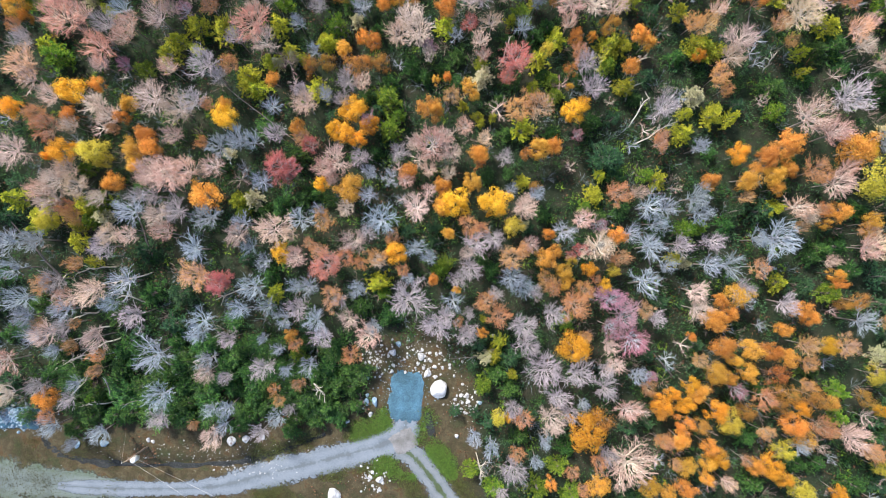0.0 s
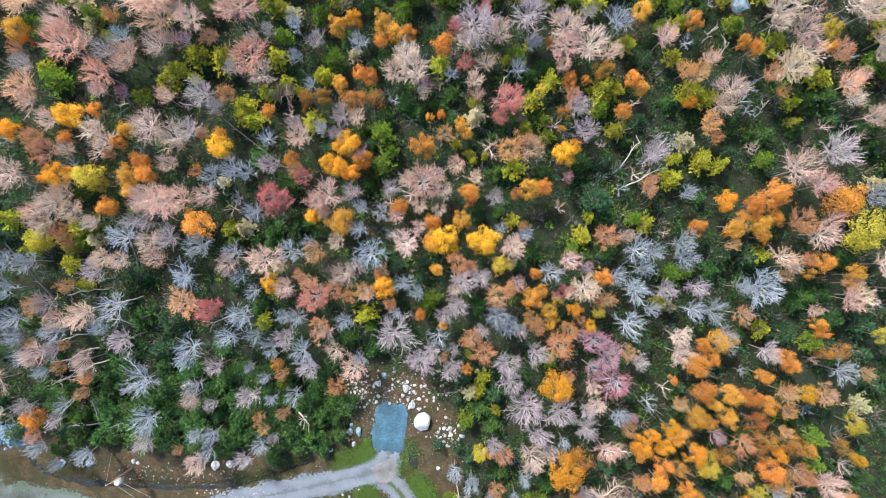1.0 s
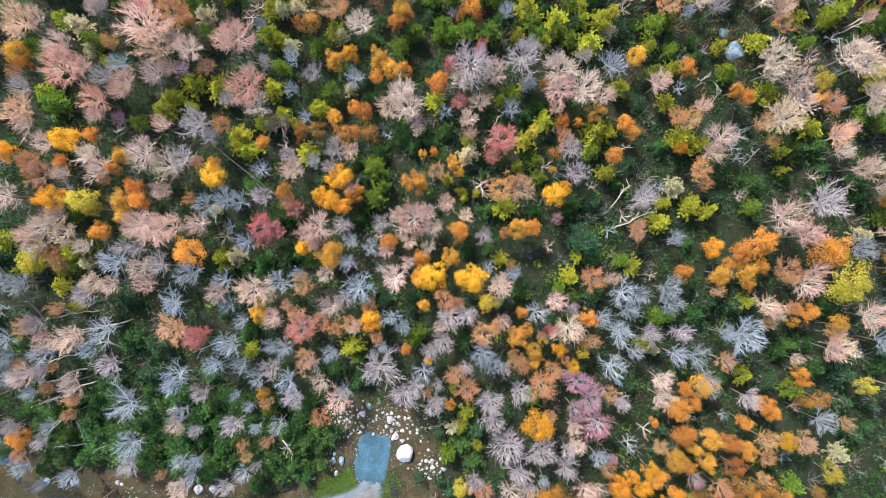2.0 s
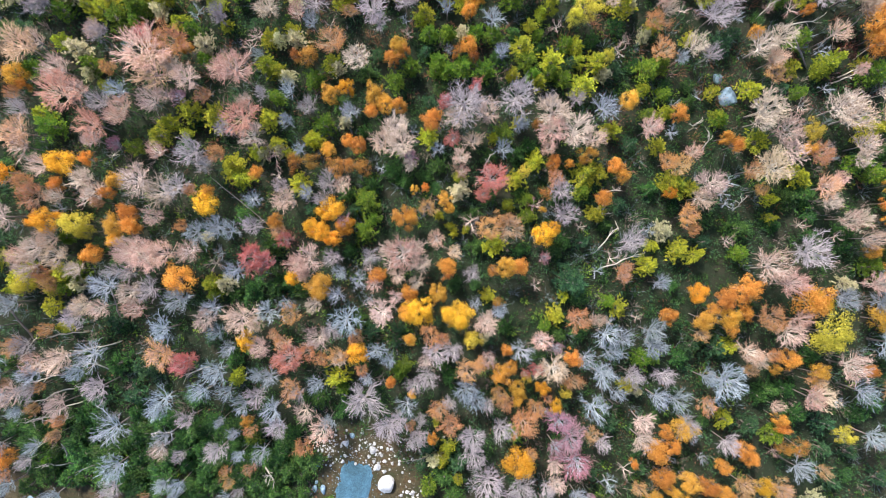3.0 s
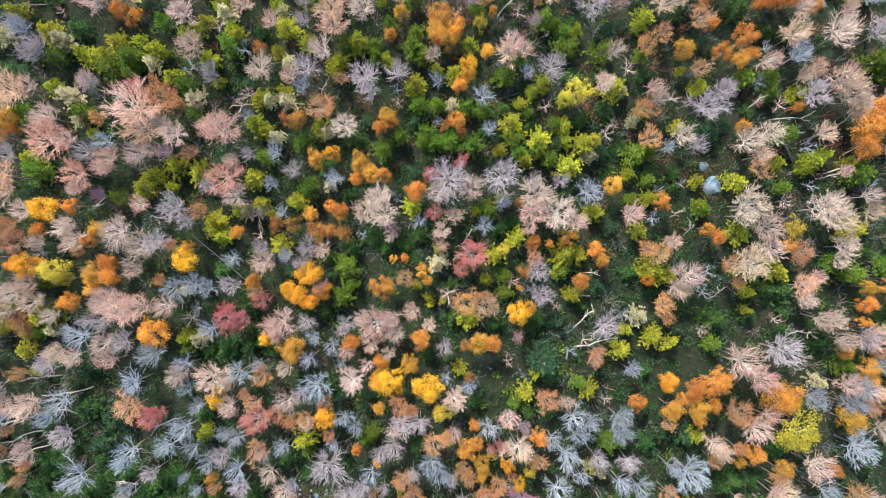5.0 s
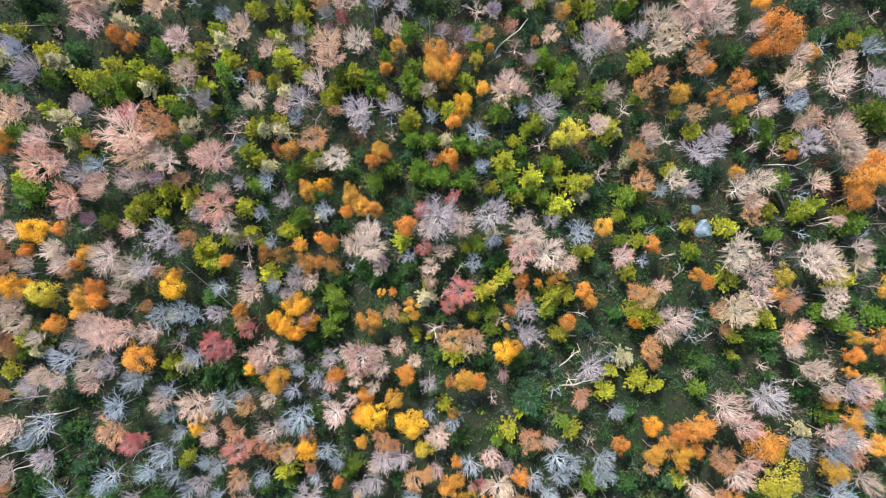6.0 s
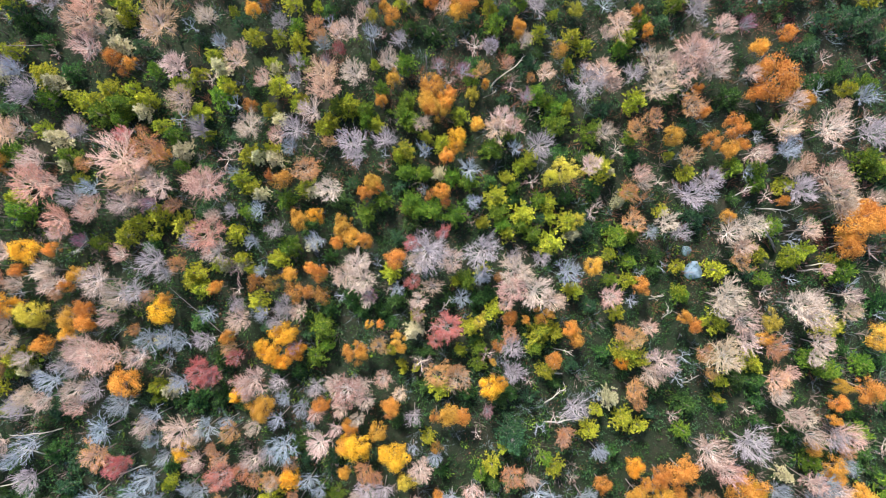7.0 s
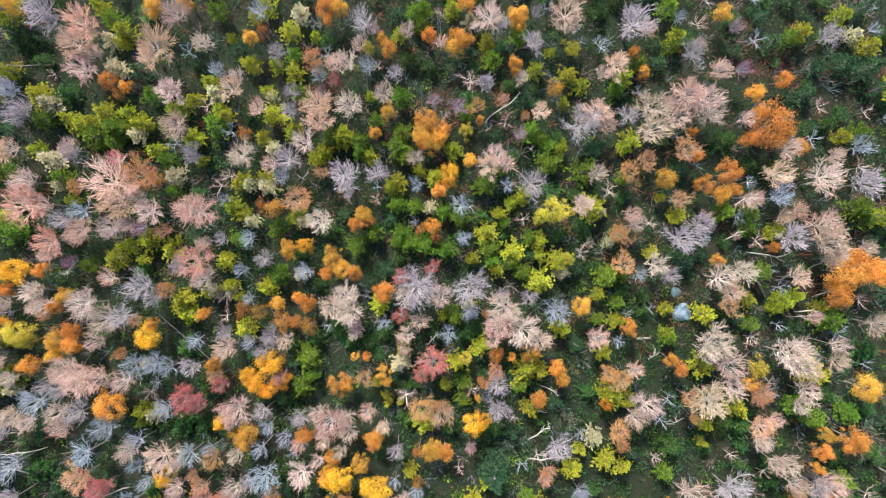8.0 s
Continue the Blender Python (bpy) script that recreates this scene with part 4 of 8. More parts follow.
plant(bare_maple, 49.2, 31.8, 1.09, 5.2)
plant(bare_maple, 48.4, 33.5, 1.10, 5.2)
plant(bare_maple, -15.5, 35.2, 1.03, 5.1)
plant(bare_maple, -18.2, 35.6, 1.51, 5.7)
plant(bare_maple, 45.8, 35.7, 0.73, 4.8)
plant(bare_maple, -25.6, 36.6, 1.57, 5.8)
plant(bare_maple, 52.0, 36.9, 1.33, 5.5)
plant(bare_maple, -11.8, 38.7, 1.39, 5.6)
plant(bare_maple, -27.5, 39.7, 1.46, 5.6)
plant(bare_maple, -37.7, 39.9, 1.52, 5.7)
plant(bare_maple, 24.5, 40.0, 0.92, 5.0)
plant(bare_maple, 18.2, 40.3, 1.21, 5.4)
plant(bare_maple, -0.5, 40.5, 0.85, 4.9)
plant(bare_maple, -17.8, 40.7, 0.98, 5.1)
plant(bare_maple, 23.7, 41.1, 1.04, 5.1)
plant(rose_maple, -11.5, 41.1, 1.63, 5.9)
plant(bare_maple, 7.6, 41.5, 1.33, 5.5)
plant(bare_maple, -36.9, 41.8, 1.10, 5.2)
plant(bare_maple, -21.2, 41.9, 1.34, 5.5)
plant(rose_maple, -38.1, 42.2, 1.99, 6.3)
plant(bare_maple, 9.1, 42.7, 1.04, 5.1)
plant(rose_maple, -11.8, 42.8, 1.69, 5.9)
plant(bare_maple, -31.1, 42.9, 1.04, 5.1)
plant(bare_maple, 8.1, 43.0, 1.45, 5.6)
plant(bare_maple, -21.3, 43.6, 0.80, 4.9)
plant(bare_maple, -8.5, 43.9, 1.45, 5.6)
plant(bare_maple, 18.9, 44.1, 1.04, 5.1)
plant(rose_maple, -30.1, 44.1, 2.10, 6.4)
plant(bare_maple, 48.8, 44.3, 1.03, 5.1)
plant(rose_maple, -38.2, 44.4, 1.81, 6.1)
plant(bare_maple, -5.4, 46.1, 1.16, 5.3)
plant(bare_maple, 35.4, 46.4, 1.28, 5.4)
plant(bare_maple, -11.5, 47.5, 1.10, 5.2)
plant(bare_maple, -29.2, 47.7, 1.58, 5.8)
plant(bare_maple, -9.9, 48.5, 1.22, 5.4)
plant(bare_maple, 11.2, 49.0, 1.09, 5.2)
plant(bare_maple, 18.3, 49.3, 1.21, 5.4)
plant(bare_maple, 17.3, 50.3, 1.63, 5.9)
plant(bare_maple, -9.5, 50.4, 0.86, 4.9)
plant(bare_maple, 8.1, 52.1, 0.85, 4.9)
plant(bare_maple, -8.4, 52.6, 0.86, 4.9)
plant(bare_maple, 38.1, 52.7, 1.21, 5.4)
plant(bare_maple, -1.2, 53.0, 0.73, 4.8)
plant(bare_maple, 43.2, 53.1, 0.91, 5.0)
plant(bare_maple, -4.9, 53.3, 0.98, 5.1)
plant(bare_maple, 24.1, 53.7, 0.91, 5.0)
plant(bare_maple, 32.8, 54.2, 1.03, 5.1)
plant(bare_maple, 16.8, 54.7, 0.91, 5.0)
plant(bare_maple, 25.6, 54.8, 1.86, 6.1)
plant(bare_maple, 17.4, 55.7, 1.45, 5.6)
plant(bare_maple, 3.1, 57.2, 1.63, 5.9)
plant(bare_maple, 12.1, 58.9, 1.03, 5.1)
plant(bare_maple, 11.2, 59.4, 1.87, 6.1)
plant(bare_maple, 20.0, 60.4, 0.91, 5.0)
plant(bare_maple, 25.8, 60.5, 0.79, 4.9)
plant(pale_maple, 18.9, -22.5, 2.31, 6.7)
plant(pale_maple, -24.0, -19.4, 1.18, 5.3)
plant(pale_maple, -7.5, -9.1, 1.35, 5.5)
plant(pale_maple, 26.5, -4.4, 1.18, 5.3)
plant(pale_maple, 8.5, 4.1, 1.35, 5.5)
plant(pale_maple, 4.2, 11.5, 0.79, 4.9)
plant(pale_maple, 48.5, 17.8, 1.16, 5.3)
plant(pale_maple, 47.8, 19.5, 1.10, 5.2)
plant(pale_maple, 46.0, 19.7, 1.22, 5.4)
plant(pale_maple, -1.3, 20.5, 0.79, 4.9)
plant(pale_maple, 5.2, 23.7, 1.04, 5.1)
plant(pale_maple, 37.0, 23.9, 2.04, 6.4)
plant(pale_maple, 38.9, 26.3, 1.33, 5.5)
plant(pale_maple, 47.3, 27.7, 1.28, 5.4)
plant(pale_maple, 38.1, 28.0, 1.69, 5.9)
plant(pale_maple, 35.5, 29.1, 1.22, 5.4)
plant(pale_maple, 35.5, 30.2, 2.04, 6.4)
plant(pale_maple, 45.3, 30.5, 1.87, 6.1)
plant(pale_maple, 43.4, 31.1, 1.81, 6.1)
plant(pale_maple, 45.3, 32.4, 1.10, 5.2)
plant(pale_maple, 36.3, 35.8, 1.22, 5.4)
plant(pale_maple, 27.9, 36.4, 1.27, 5.4)
plant(pale_maple, 34.8, 37.0, 1.57, 5.8)
plant(pale_maple, 36.8, 38.3, 1.33, 5.5)
plant(pale_maple, 42.6, 39.2, 1.10, 5.2)
plant(pale_maple, 46.0, 42.2, 1.22, 5.4)
plant(pale_maple, 45.9, 43.1, 1.09, 5.2)
plant(pale_maple, 43.9, 43.7, 1.98, 6.3)
plant(pale_maple, 43.4, 45.2, 1.80, 6.1)
plant(pale_maple, -25.7, 46.0, 1.16, 5.3)
plant(pale_maple, 42.4, 49.9, 1.80, 6.1)
plant(pale_maple, 22.9, 50.1, 1.81, 6.1)
plant(pale_maple, 22.3, 52.3, 1.81, 6.1)
plant(pale_maple, 25.5, 52.6, 1.39, 5.6)
plant(pale_maple, 28.9, 53.2, 1.39, 5.6)
plant(pale_maple, 27.8, 54.8, 1.86, 6.1)
plant(pale_maple, 28.7, 58.1, 1.21, 5.4)
plant(lilac_maple, 6.2, -25.5, 0.77, 4.8)
plant(lilac_maple, 17.2, -21.5, 1.06, 5.2)
plant(bare_birch, -38.6, -20.4, 0.77, 4.8)
plant(lilac_maple, -19.0, -19.1, 1.00, 5.1)
plant(bare_birch, -35.7, -19.0, 1.23, 5.4)
plant(lilac_maple, -29.3, -18.0, 1.12, 5.2)
plant(lilac_maple, 13.3, -17.1, 1.00, 5.1)
plant(bare_birch, -24.0, -16.5, 0.94, 5.0)
plant(lilac_maple, 7.4, -16.5, 1.00, 5.1)
plant(lilac_maple, -39.1, -15.8, 0.88, 5.0)
plant(bare_birch, -29.4, -15.2, 1.58, 5.8)
plant(lilac_maple, 16.8, -14.6, 1.35, 5.5)
plant(lilac_maple, -22.6, -13.6, 0.77, 4.8)
plant(lilac_maple, 14.2, -12.9, 1.58, 5.8)
plant(lilac_maple, 17.0, -12.5, 0.89, 5.0)
plant(lilac_maple, 10.6, -12.5, 1.86, 6.1)
plant(bare_birch, -29.7, -10.7, 1.86, 6.1)
plant(lilac_maple, 8.6, -9.9, 1.35, 5.5)
plant(lilac_maple, -22.1, -9.4, 1.00, 5.1)
plant(lilac_maple, 8.3, -8.0, 1.52, 5.7)
plant(lilac_maple, -0.6, -8.0, 1.52, 5.7)
plant(bare_birch, -16.3, -7.3, 1.12, 5.2)
plant(lilac_maple, 0.4, -7.3, 1.18, 5.3)
plant(lilac_maple, 22.4, -7.1, 0.89, 5.0)
plant(lilac_maple, 2.5, -6.8, 0.71, 4.8)
plant(lilac_maple, 11.3, -6.7, 1.29, 5.4)
plant(lilac_maple, -31.8, -6.7, 1.41, 5.6)
plant(bare_birch, -18.2, -6.2, 0.94, 5.0)
plant(lilac_maple, -15.3, -6.1, 1.18, 5.3)
plant(lilac_maple, 35.7, -5.6, 1.18, 5.3)
plant(lilac_maple, 9.6, -4.7, 0.83, 4.9)
plant(lilac_maple, 5.4, -4.6, 0.83, 4.9)
plant(lilac_maple, 31.5, -4.1, 1.29, 5.4)
plant(lilac_maple, 1.6, -3.2, 0.94, 5.0)
plant(lilac_maple, 3.1, -1.9, 1.18, 5.3)
plant(bare_birch, -25.6, 0.0, 1.52, 5.7)
plant(lilac_maple, -35.4, 0.3, 1.29, 5.4)
plant(lilac_maple, 3.6, 0.6, 1.29, 5.4)
plant(lilac_maple, 24.5, 0.6, 1.12, 5.2)
plant(lilac_maple, 28.2, 0.9, 1.18, 5.3)
plant(lilac_maple, 5.2, 1.2, 1.18, 5.3)
plant(lilac_maple, -7.8, 1.8, 1.00, 5.1)
plant(lilac_maple, -27.7, 3.8, 1.41, 5.6)
plant(lilac_maple, -31.8, 5.2, 0.91, 5.0)
plant(lilac_maple, -30.3, 5.6, 1.03, 5.1)
plant(lilac_maple, -8.4, 9.7, 1.03, 5.1)
plant(lilac_maple, -4.8, 10.0, 1.03, 5.1)
plant(lilac_maple, 6.3, 10.0, 0.91, 5.0)
plant(lilac_maple, -17.3, 11.9, 1.09, 5.2)
plant(lilac_maple, 23.0, 14.6, 1.51, 5.7)
plant(lilac_maple, -25.7, 15.2, 1.33, 5.5)
plant(lilac_maple, 41.9, 15.5, 2.04, 6.4)
plant(lilac_maple, -10.4, 15.7, 0.91, 5.0)
plant(lilac_maple, -14.7, 16.5, 0.91, 5.0)
plant(lilac_maple, 16.0, 16.8, 1.27, 5.4)
plant(lilac_maple, -10.0, 17.6, 1.21, 5.4)
plant(lilac_maple, -23.4, 17.7, 1.03, 5.1)
plant(lilac_maple, 51.1, 18.3, 1.22, 5.4)
plant(lilac_maple, -24.3, 19.1, 1.63, 5.9)
plant(lilac_maple, 14.9, 19.2, 1.21, 5.4)
plant(lilac_maple, -43.6, 21.4, 1.09, 5.2)
plant(lilac_maple, -21.3, 21.7, 1.03, 5.1)
plant(lilac_maple, -34.9, 23.4, 1.27, 5.4)
plant(lilac_maple, -13.1, 25.4, 1.03, 5.1)
plant(lilac_maple, -17.9, 26.1, 0.79, 4.9)
plant(lilac_maple, 3.8, 27.2, 2.22, 6.6)
plant(lilac_maple, 9.1, 28.6, 1.98, 6.3)
plant(lilac_maple, 12.5, 28.8, 0.91, 5.0)
plant(lilac_maple, 15.8, 29.2, 0.98, 5.1)
plant(lilac_maple, -36.3, 30.5, 1.09, 5.2)
plant(lilac_maple, -42.6, 32.7, 1.33, 5.5)
plant(lilac_maple, -42.1, 33.7, 1.28, 5.4)
plant(lilac_maple, -23.3, 33.8, 0.79, 4.9)
plant(lilac_maple, -23.3, 34.4, 0.98, 5.1)
plant(lilac_maple, -6.4, 35.1, 1.03, 5.1)
plant(lilac_maple, -44.7, 35.7, 1.04, 5.1)
plant(lilac_maple, 29.7, 35.8, 1.04, 5.1)
plant(lilac_maple, -13.5, 36.4, 1.45, 5.6)
plant(lilac_maple, -7.0, 36.5, 1.57, 5.8)
plant(lilac_maple, -3.8, 37.7, 1.21, 5.4)
plant(lilac_maple, 29.5, 39.9, 1.69, 5.9)
plant(lilac_maple, 12.5, 41.2, 1.51, 5.7)
plant(lilac_maple, -14.6, 41.6, 0.92, 5.0)
plant(lilac_maple, 31.1, 41.8, 1.39, 5.6)
plant(lilac_maple, 40.9, 43.1, 1.63, 5.9)
plant(lilac_maple, -15.1, 43.4, 0.92, 5.0)
plant(lilac_maple, -41.8, 43.5, 1.16, 5.3)
plant(lilac_maple, -43.0, 44.6, 1.75, 6.0)
plant(lilac_maple, -17.8, 47.3, 1.04, 5.1)
plant(lilac_maple, -4.9, 48.5, 0.92, 5.0)
plant(lilac_maple, 15.5, 48.7, 1.92, 6.2)
plant(lilac_maple, 4.8, 50.4, 0.92, 5.0)
plant(lilac_maple, 20.5, 50.7, 1.15, 5.3)
plant(lilac_maple, 46.6, 50.8, 1.63, 5.9)
plant(lilac_maple, -9.6, 53.0, 1.45, 5.6)
plant(lilac_maple, 8.9, 55.9, 1.15, 5.3)
plant(lilac_maple, 4.5, 56.9, 0.92, 5.0)
plant(lilac_maple, 7.9, 59.0, 0.67, 4.7)
plant(lilac_maple, 25.3, 59.5, 1.33, 5.5)
plant(lilac_maple, 18.5, 60.3, 1.86, 6.1)
plant(lilac_maple, 17.6, 61.9, 0.91, 5.0)
plant(lilac_maple, 38.7, 65.0, 1.21, 5.4)
plant(bare_birch, 9.9, -22.1, 0.83, 4.9)
plant(bare_birch, 37.6, -20.6, 1.00, 5.1)
plant(bare_birch, 5.2, -20.6, 1.12, 5.2)
plant(bare_birch, 10.5, -20.0, 0.89, 5.0)
plant(bare_birch, -22.9, -18.6, 0.89, 5.0)
plant(bare_birch, 3.4, -19.6, 1.0, 4.6)
plant(bare_birch, -17.3, -17.8, 1.00, 5.1)
plant(bare_birch, -22.5, -16.5, 1.06, 5.2)
plant(bare_birch, 14.9, -16.2, 0.77, 4.8)
plant(bare_birch, 20.4, -13.4, 1.06, 5.2)
plant(bare_birch, -14.0, -12.1, 1.00, 5.1)
plant(bare_birch, -24.3, -11.4, 1.12, 5.2)
plant(bare_birch, -40.5, -10.7, 0.94, 5.0)
plant(bare_birch, -17.3, -10.6, 0.77, 4.8)
plant(bare_birch, -25.7, -8.8, 1.18, 5.3)
plant(bare_birch, -7.2, -8.1, 0.94, 5.0)
plant(bare_birch, 43.5, -7.6, 1.41, 5.6)
plant(bare_birch, -25.3, -7.6, 1.46, 5.7)
plant(bare_birch, -13.1, -7.3, 1.29, 5.4)
plant(bare_birch, -43.6, -7.0, 1.29, 5.4)
plant(bare_birch, -21.0, -6.4, 1.29, 5.4)
plant(bare_birch, -39.4, -6.4, 1.40, 5.6)
plant(bare_birch, 1.0, -5.6, 1.18, 5.3)
plant(bare_birch, -43.9, -4.9, 1.63, 5.9)
plant(bare_birch, -8.7, -4.4, 1.06, 5.2)
plant(bare_birch, -15.5, -4.1, 0.94, 5.0)
plant(bare_birch, -13.7, -4.1, 1.18, 5.3)
plant(bare_birch, 8.3, -4.1, 1.29, 5.4)
plant(bare_birch, 20.6, -3.8, 1.58, 5.8)
plant(bare_birch, -33.1, -3.5, 1.63, 5.9)
plant(bare_birch, -3.4, -2.9, 0.77, 4.8)
plant(bare_birch, 7.2, -2.9, 1.41, 5.6)
plant(bare_birch, 30.0, -2.0, 1.35, 5.5)
plant(bare_birch, -44.4, -2.0, 1.40, 5.6)
plant(bare_birch, 23.7, -1.9, 0.89, 5.0)
plant(bare_birch, 27.8, -1.7, 1.18, 5.3)
plant(bare_birch, -1.5, -1.3, 0.94, 5.0)
plant(bare_birch, -18.7, -1.2, 0.94, 5.0)
plant(bare_birch, 21.4, 0.0, 1.64, 5.9)
plant(bare_birch, -2.8, 0.0, 1.06, 5.2)
plant(bare_birch, -19.9, 0.3, 1.00, 5.1)
plant(bare_birch, 34.6, 0.9, 2.20, 6.5)
plant(bare_birch, -44.5, 0.9, 1.63, 5.9)
plant(bare_birch, -42.3, 0.9, 1.40, 5.6)
plant(bare_birch, 32.8, 0.9, 1.06, 5.2)
plant(bare_birch, 19.9, 1.5, 1.06, 5.2)
plant(bare_birch, 12.8, 1.7, 1.18, 5.3)
plant(bare_birch, 22.0, 2.7, 1.18, 5.3)
plant(bare_birch, -20.5, 2.7, 1.12, 5.2)
plant(bare_birch, -14.8, 3.0, 1.23, 5.4)
plant(bare_birch, -6.5, 3.2, 1.75, 6.0)
plant(bare_birch, -24.4, 3.2, 1.63, 5.9)
plant(bare_birch, 27.1, 3.7, 1.35, 5.5)
plant(bare_birch, -32.0, 3.8, 1.58, 5.8)
plant(bare_birch, -12.9, 3.9, 0.77, 4.8)
plant(bare_birch, 21.5, 4.4, 1.58, 5.8)
plant(bare_birch, 23.4, 4.4, 1.06, 5.2)
plant(bare_birch, 26.2, 5.3, 1.52, 5.7)
plant(bare_birch, 9.9, 5.6, 0.94, 5.0)
plant(bare_birch, -7.5, 5.9, 1.06, 5.2)
plant(bare_birch, 7.2, 5.9, 0.71, 4.8)
plant(bare_birch, -18.7, 6.8, 1.17, 5.3)
plant(bare_birch, -5.6, 7.4, 0.94, 5.0)
plant(bare_birch, -7.8, 8.0, 0.94, 5.0)
plant(bare_birch, -23.3, 10.7, 1.21, 5.4)
plant(bare_birch, -19.8, 11.1, 1.09, 5.2)
plant(bare_birch, -21.1, 11.3, 1.45, 5.6)
plant(bare_birch, -18.1, 14.8, 1.03, 5.1)
plant(bare_birch, -11.9, 16.3, 0.91, 5.0)
plant(bare_birch, -13.2, 20.8, 0.73, 4.8)
plant(bare_birch, 1.3, 22.5, 0.79, 4.9)
plant(bare_birch, 8.4, 23.2, 1.04, 5.1)
plant(bare_birch, -15.1, 23.6, 0.91, 5.0)
plant(bare_birch, -33.0, 25.2, 1.21, 5.4)
plant(bare_birch, -8.2, 25.6, 1.15, 5.3)
plant(bare_birch, 9.9, 25.9, 0.91, 5.0)
plant(bare_birch, 10.3, 26.0, 0.85, 4.9)
plant(bare_birch, -15.2, 26.9, 0.97, 5.1)
plant(bare_birch, 18.9, 28.7, 1.45, 5.6)
plant(bare_birch, -18.9, 30.5, 0.67, 4.7)
plant(bare_birch, 7.2, 33.5, 0.91, 5.0)
plant(bare_birch, -13.5, 34.4, 1.03, 5.1)
plant(bare_birch, 26.4, 35.1, 0.85, 4.9)
plant(bare_birch, -44.2, 35.3, 1.21, 5.4)
plant(bare_birch, 5.9, 36.9, 1.15, 5.3)
plant(bare_birch, 0.8, 37.6, 0.79, 4.9)
plant(bare_birch, 10.1, 40.3, 0.79, 4.9)
plant(bare_birch, -23.5, 43.8, 0.92, 5.0)
plant(bare_birch, -13.0, 45.8, 0.86, 4.9)
plant(bare_birch, 38.3, 46.8, 1.45, 5.6)
plant(bare_birch, -7.9, 48.2, 1.04, 5.1)
plant(bare_birch, -20.8, 50.8, 1.10, 5.2)
plant(bare_birch, 45.2, 54.6, 1.09, 5.2)
plant(bare_birch, 23.1, 62.9, 0.73, 4.8)
plant(purple_maple, 30.6, -14.6, 0.83, 4.9)
plant(purple_maple, 21.8, -13.3, 0.59, 4.6)
plant(purple_maple, 19.7, -9.3, 1.64, 5.9)
plant(purple_maple, 17.2, -8.0, 1.06, 5.2)
plant(purple_maple, 18.4, -7.1, 1.58, 5.8)
plant(purple_maple, 17.7, -5.5, 1.41, 5.6)
plant(purple_maple, 16.2, 2.5, 0.89, 5.0)
plant(purple_maple, 14.0, 12.0, 0.67, 4.7)
plant(purple_maple, -7.8, 13.5, 0.79, 4.9)
plant(purple_maple, -33.0, 19.2, 0.73, 4.8)
plant(purple_maple, -1.9, 21.2, 0.85, 4.9)
plant(purple_maple, -26.7, 24.9, 0.85, 4.9)
plant(purple_maple, -11.9, 44.3, 0.73, 4.8)
plant(purple_maple, 9.9, 45.8, 0.73, 4.8)
plant(purple_maple, -0.2, 46.7, 0.79, 4.9)
plant(purple_maple, 2.5, 47.2, 0.92, 5.0)
plant(purple_maple, 30.7, 59.4, 0.85, 4.9)
plant(purple_maple, 28.9, 63.6, 0.73, 4.8)
plant(thinning_maple, 15.0, -25.1, 0.71, 4.4)
plant(thinning_maple, 13.5, -23.3, 0.71, 4.4)
plant(thinning_maple, 24.5, -22.6, 0.65, 4.3)
plant(thinning_maple, 16.4, -22.5, 0.95, 4.6)
plant(thinning_maple, 32.0, -22.3, 0.60, 4.3)
plant(thinning_maple, 7.8, -21.4, 0.77, 4.4)
plant(thinning_maple, 45.4, -21.4, 0.83, 4.5)
plant(thinning_maple, 23.0, -20.4, 0.89, 4.6)
plant(thinning_maple, 23.3, -20.3, 0.77, 4.4)
plant(thinning_maple, 40.8, -19.3, 0.77, 4.4)
plant(thinning_maple, 33.8, -19.3, 0.83, 4.5)
plant(thinning_maple, -26.1, -18.6, 0.54, 4.2)
plant(thinning_maple, 39.6, -18.3, 1.18, 4.9)
plant(thinning_maple, 8.4, -17.8, 1.07, 4.8)
plant(thinning_maple, -41.4, -17.6, 0.77, 4.4)
plant(thinning_maple, -17.3, -16.0, 0.65, 4.3)
plant(thinning_maple, 33.5, -15.6, 1.18, 4.9)
plant(thinning_maple, -17.7, -14.9, 0.60, 4.3)
plant(thinning_maple, 21.5, -14.8, 0.89, 4.6)
plant(thinning_maple, -14.9, -14.2, 0.65, 4.3)
plant(thinning_maple, 38.2, -14.1, 0.71, 4.4)
plant(thinning_maple, -36.4, -12.7, 0.71, 4.4)
plant(thinning_maple, 38.3, -12.0, 0.89, 4.6)
plant(thinning_maple, 27.1, -11.8, 0.83, 4.5)
plant(thinning_maple, -35.8, -11.4, 0.77, 4.4)
plant(thinning_maple, -9.6, -11.0, 1.01, 4.7)
plant(thinning_maple, -15.5, -10.2, 0.65, 4.3)
plant(thinning_maple, 42.1, -10.1, 1.18, 4.9)
plant(thinning_maple, 38.0, -10.1, 1.18, 4.9)
plant(thinning_maple, -38.8, -10.1, 0.71, 4.4)
plant(thinning_maple, 15.0, -9.5, 0.71, 4.4)
plant(thinning_maple, 1.6, -7.7, 0.54, 4.2)
plant(thinning_maple, -38.6, -7.7, 0.54, 4.2)
plant(thinning_maple, -42.1, -7.7, 0.59, 4.3)
plant(thinning_maple, 5.9, -6.8, 1.18, 4.9)
plant(thinning_maple, 21.2, -6.6, 0.89, 4.6)
plant(thinning_maple, 13.6, -5.9, 1.53, 5.3)
plant(thinning_maple, 4.7, -5.6, 1.18, 4.9)
plant(thinning_maple, -11.4, -5.0, 1.18, 4.9)
plant(thinning_maple, 11.4, -4.2, 0.95, 4.6)
plant(thinning_maple, 14.9, -4.2, 1.07, 4.8)
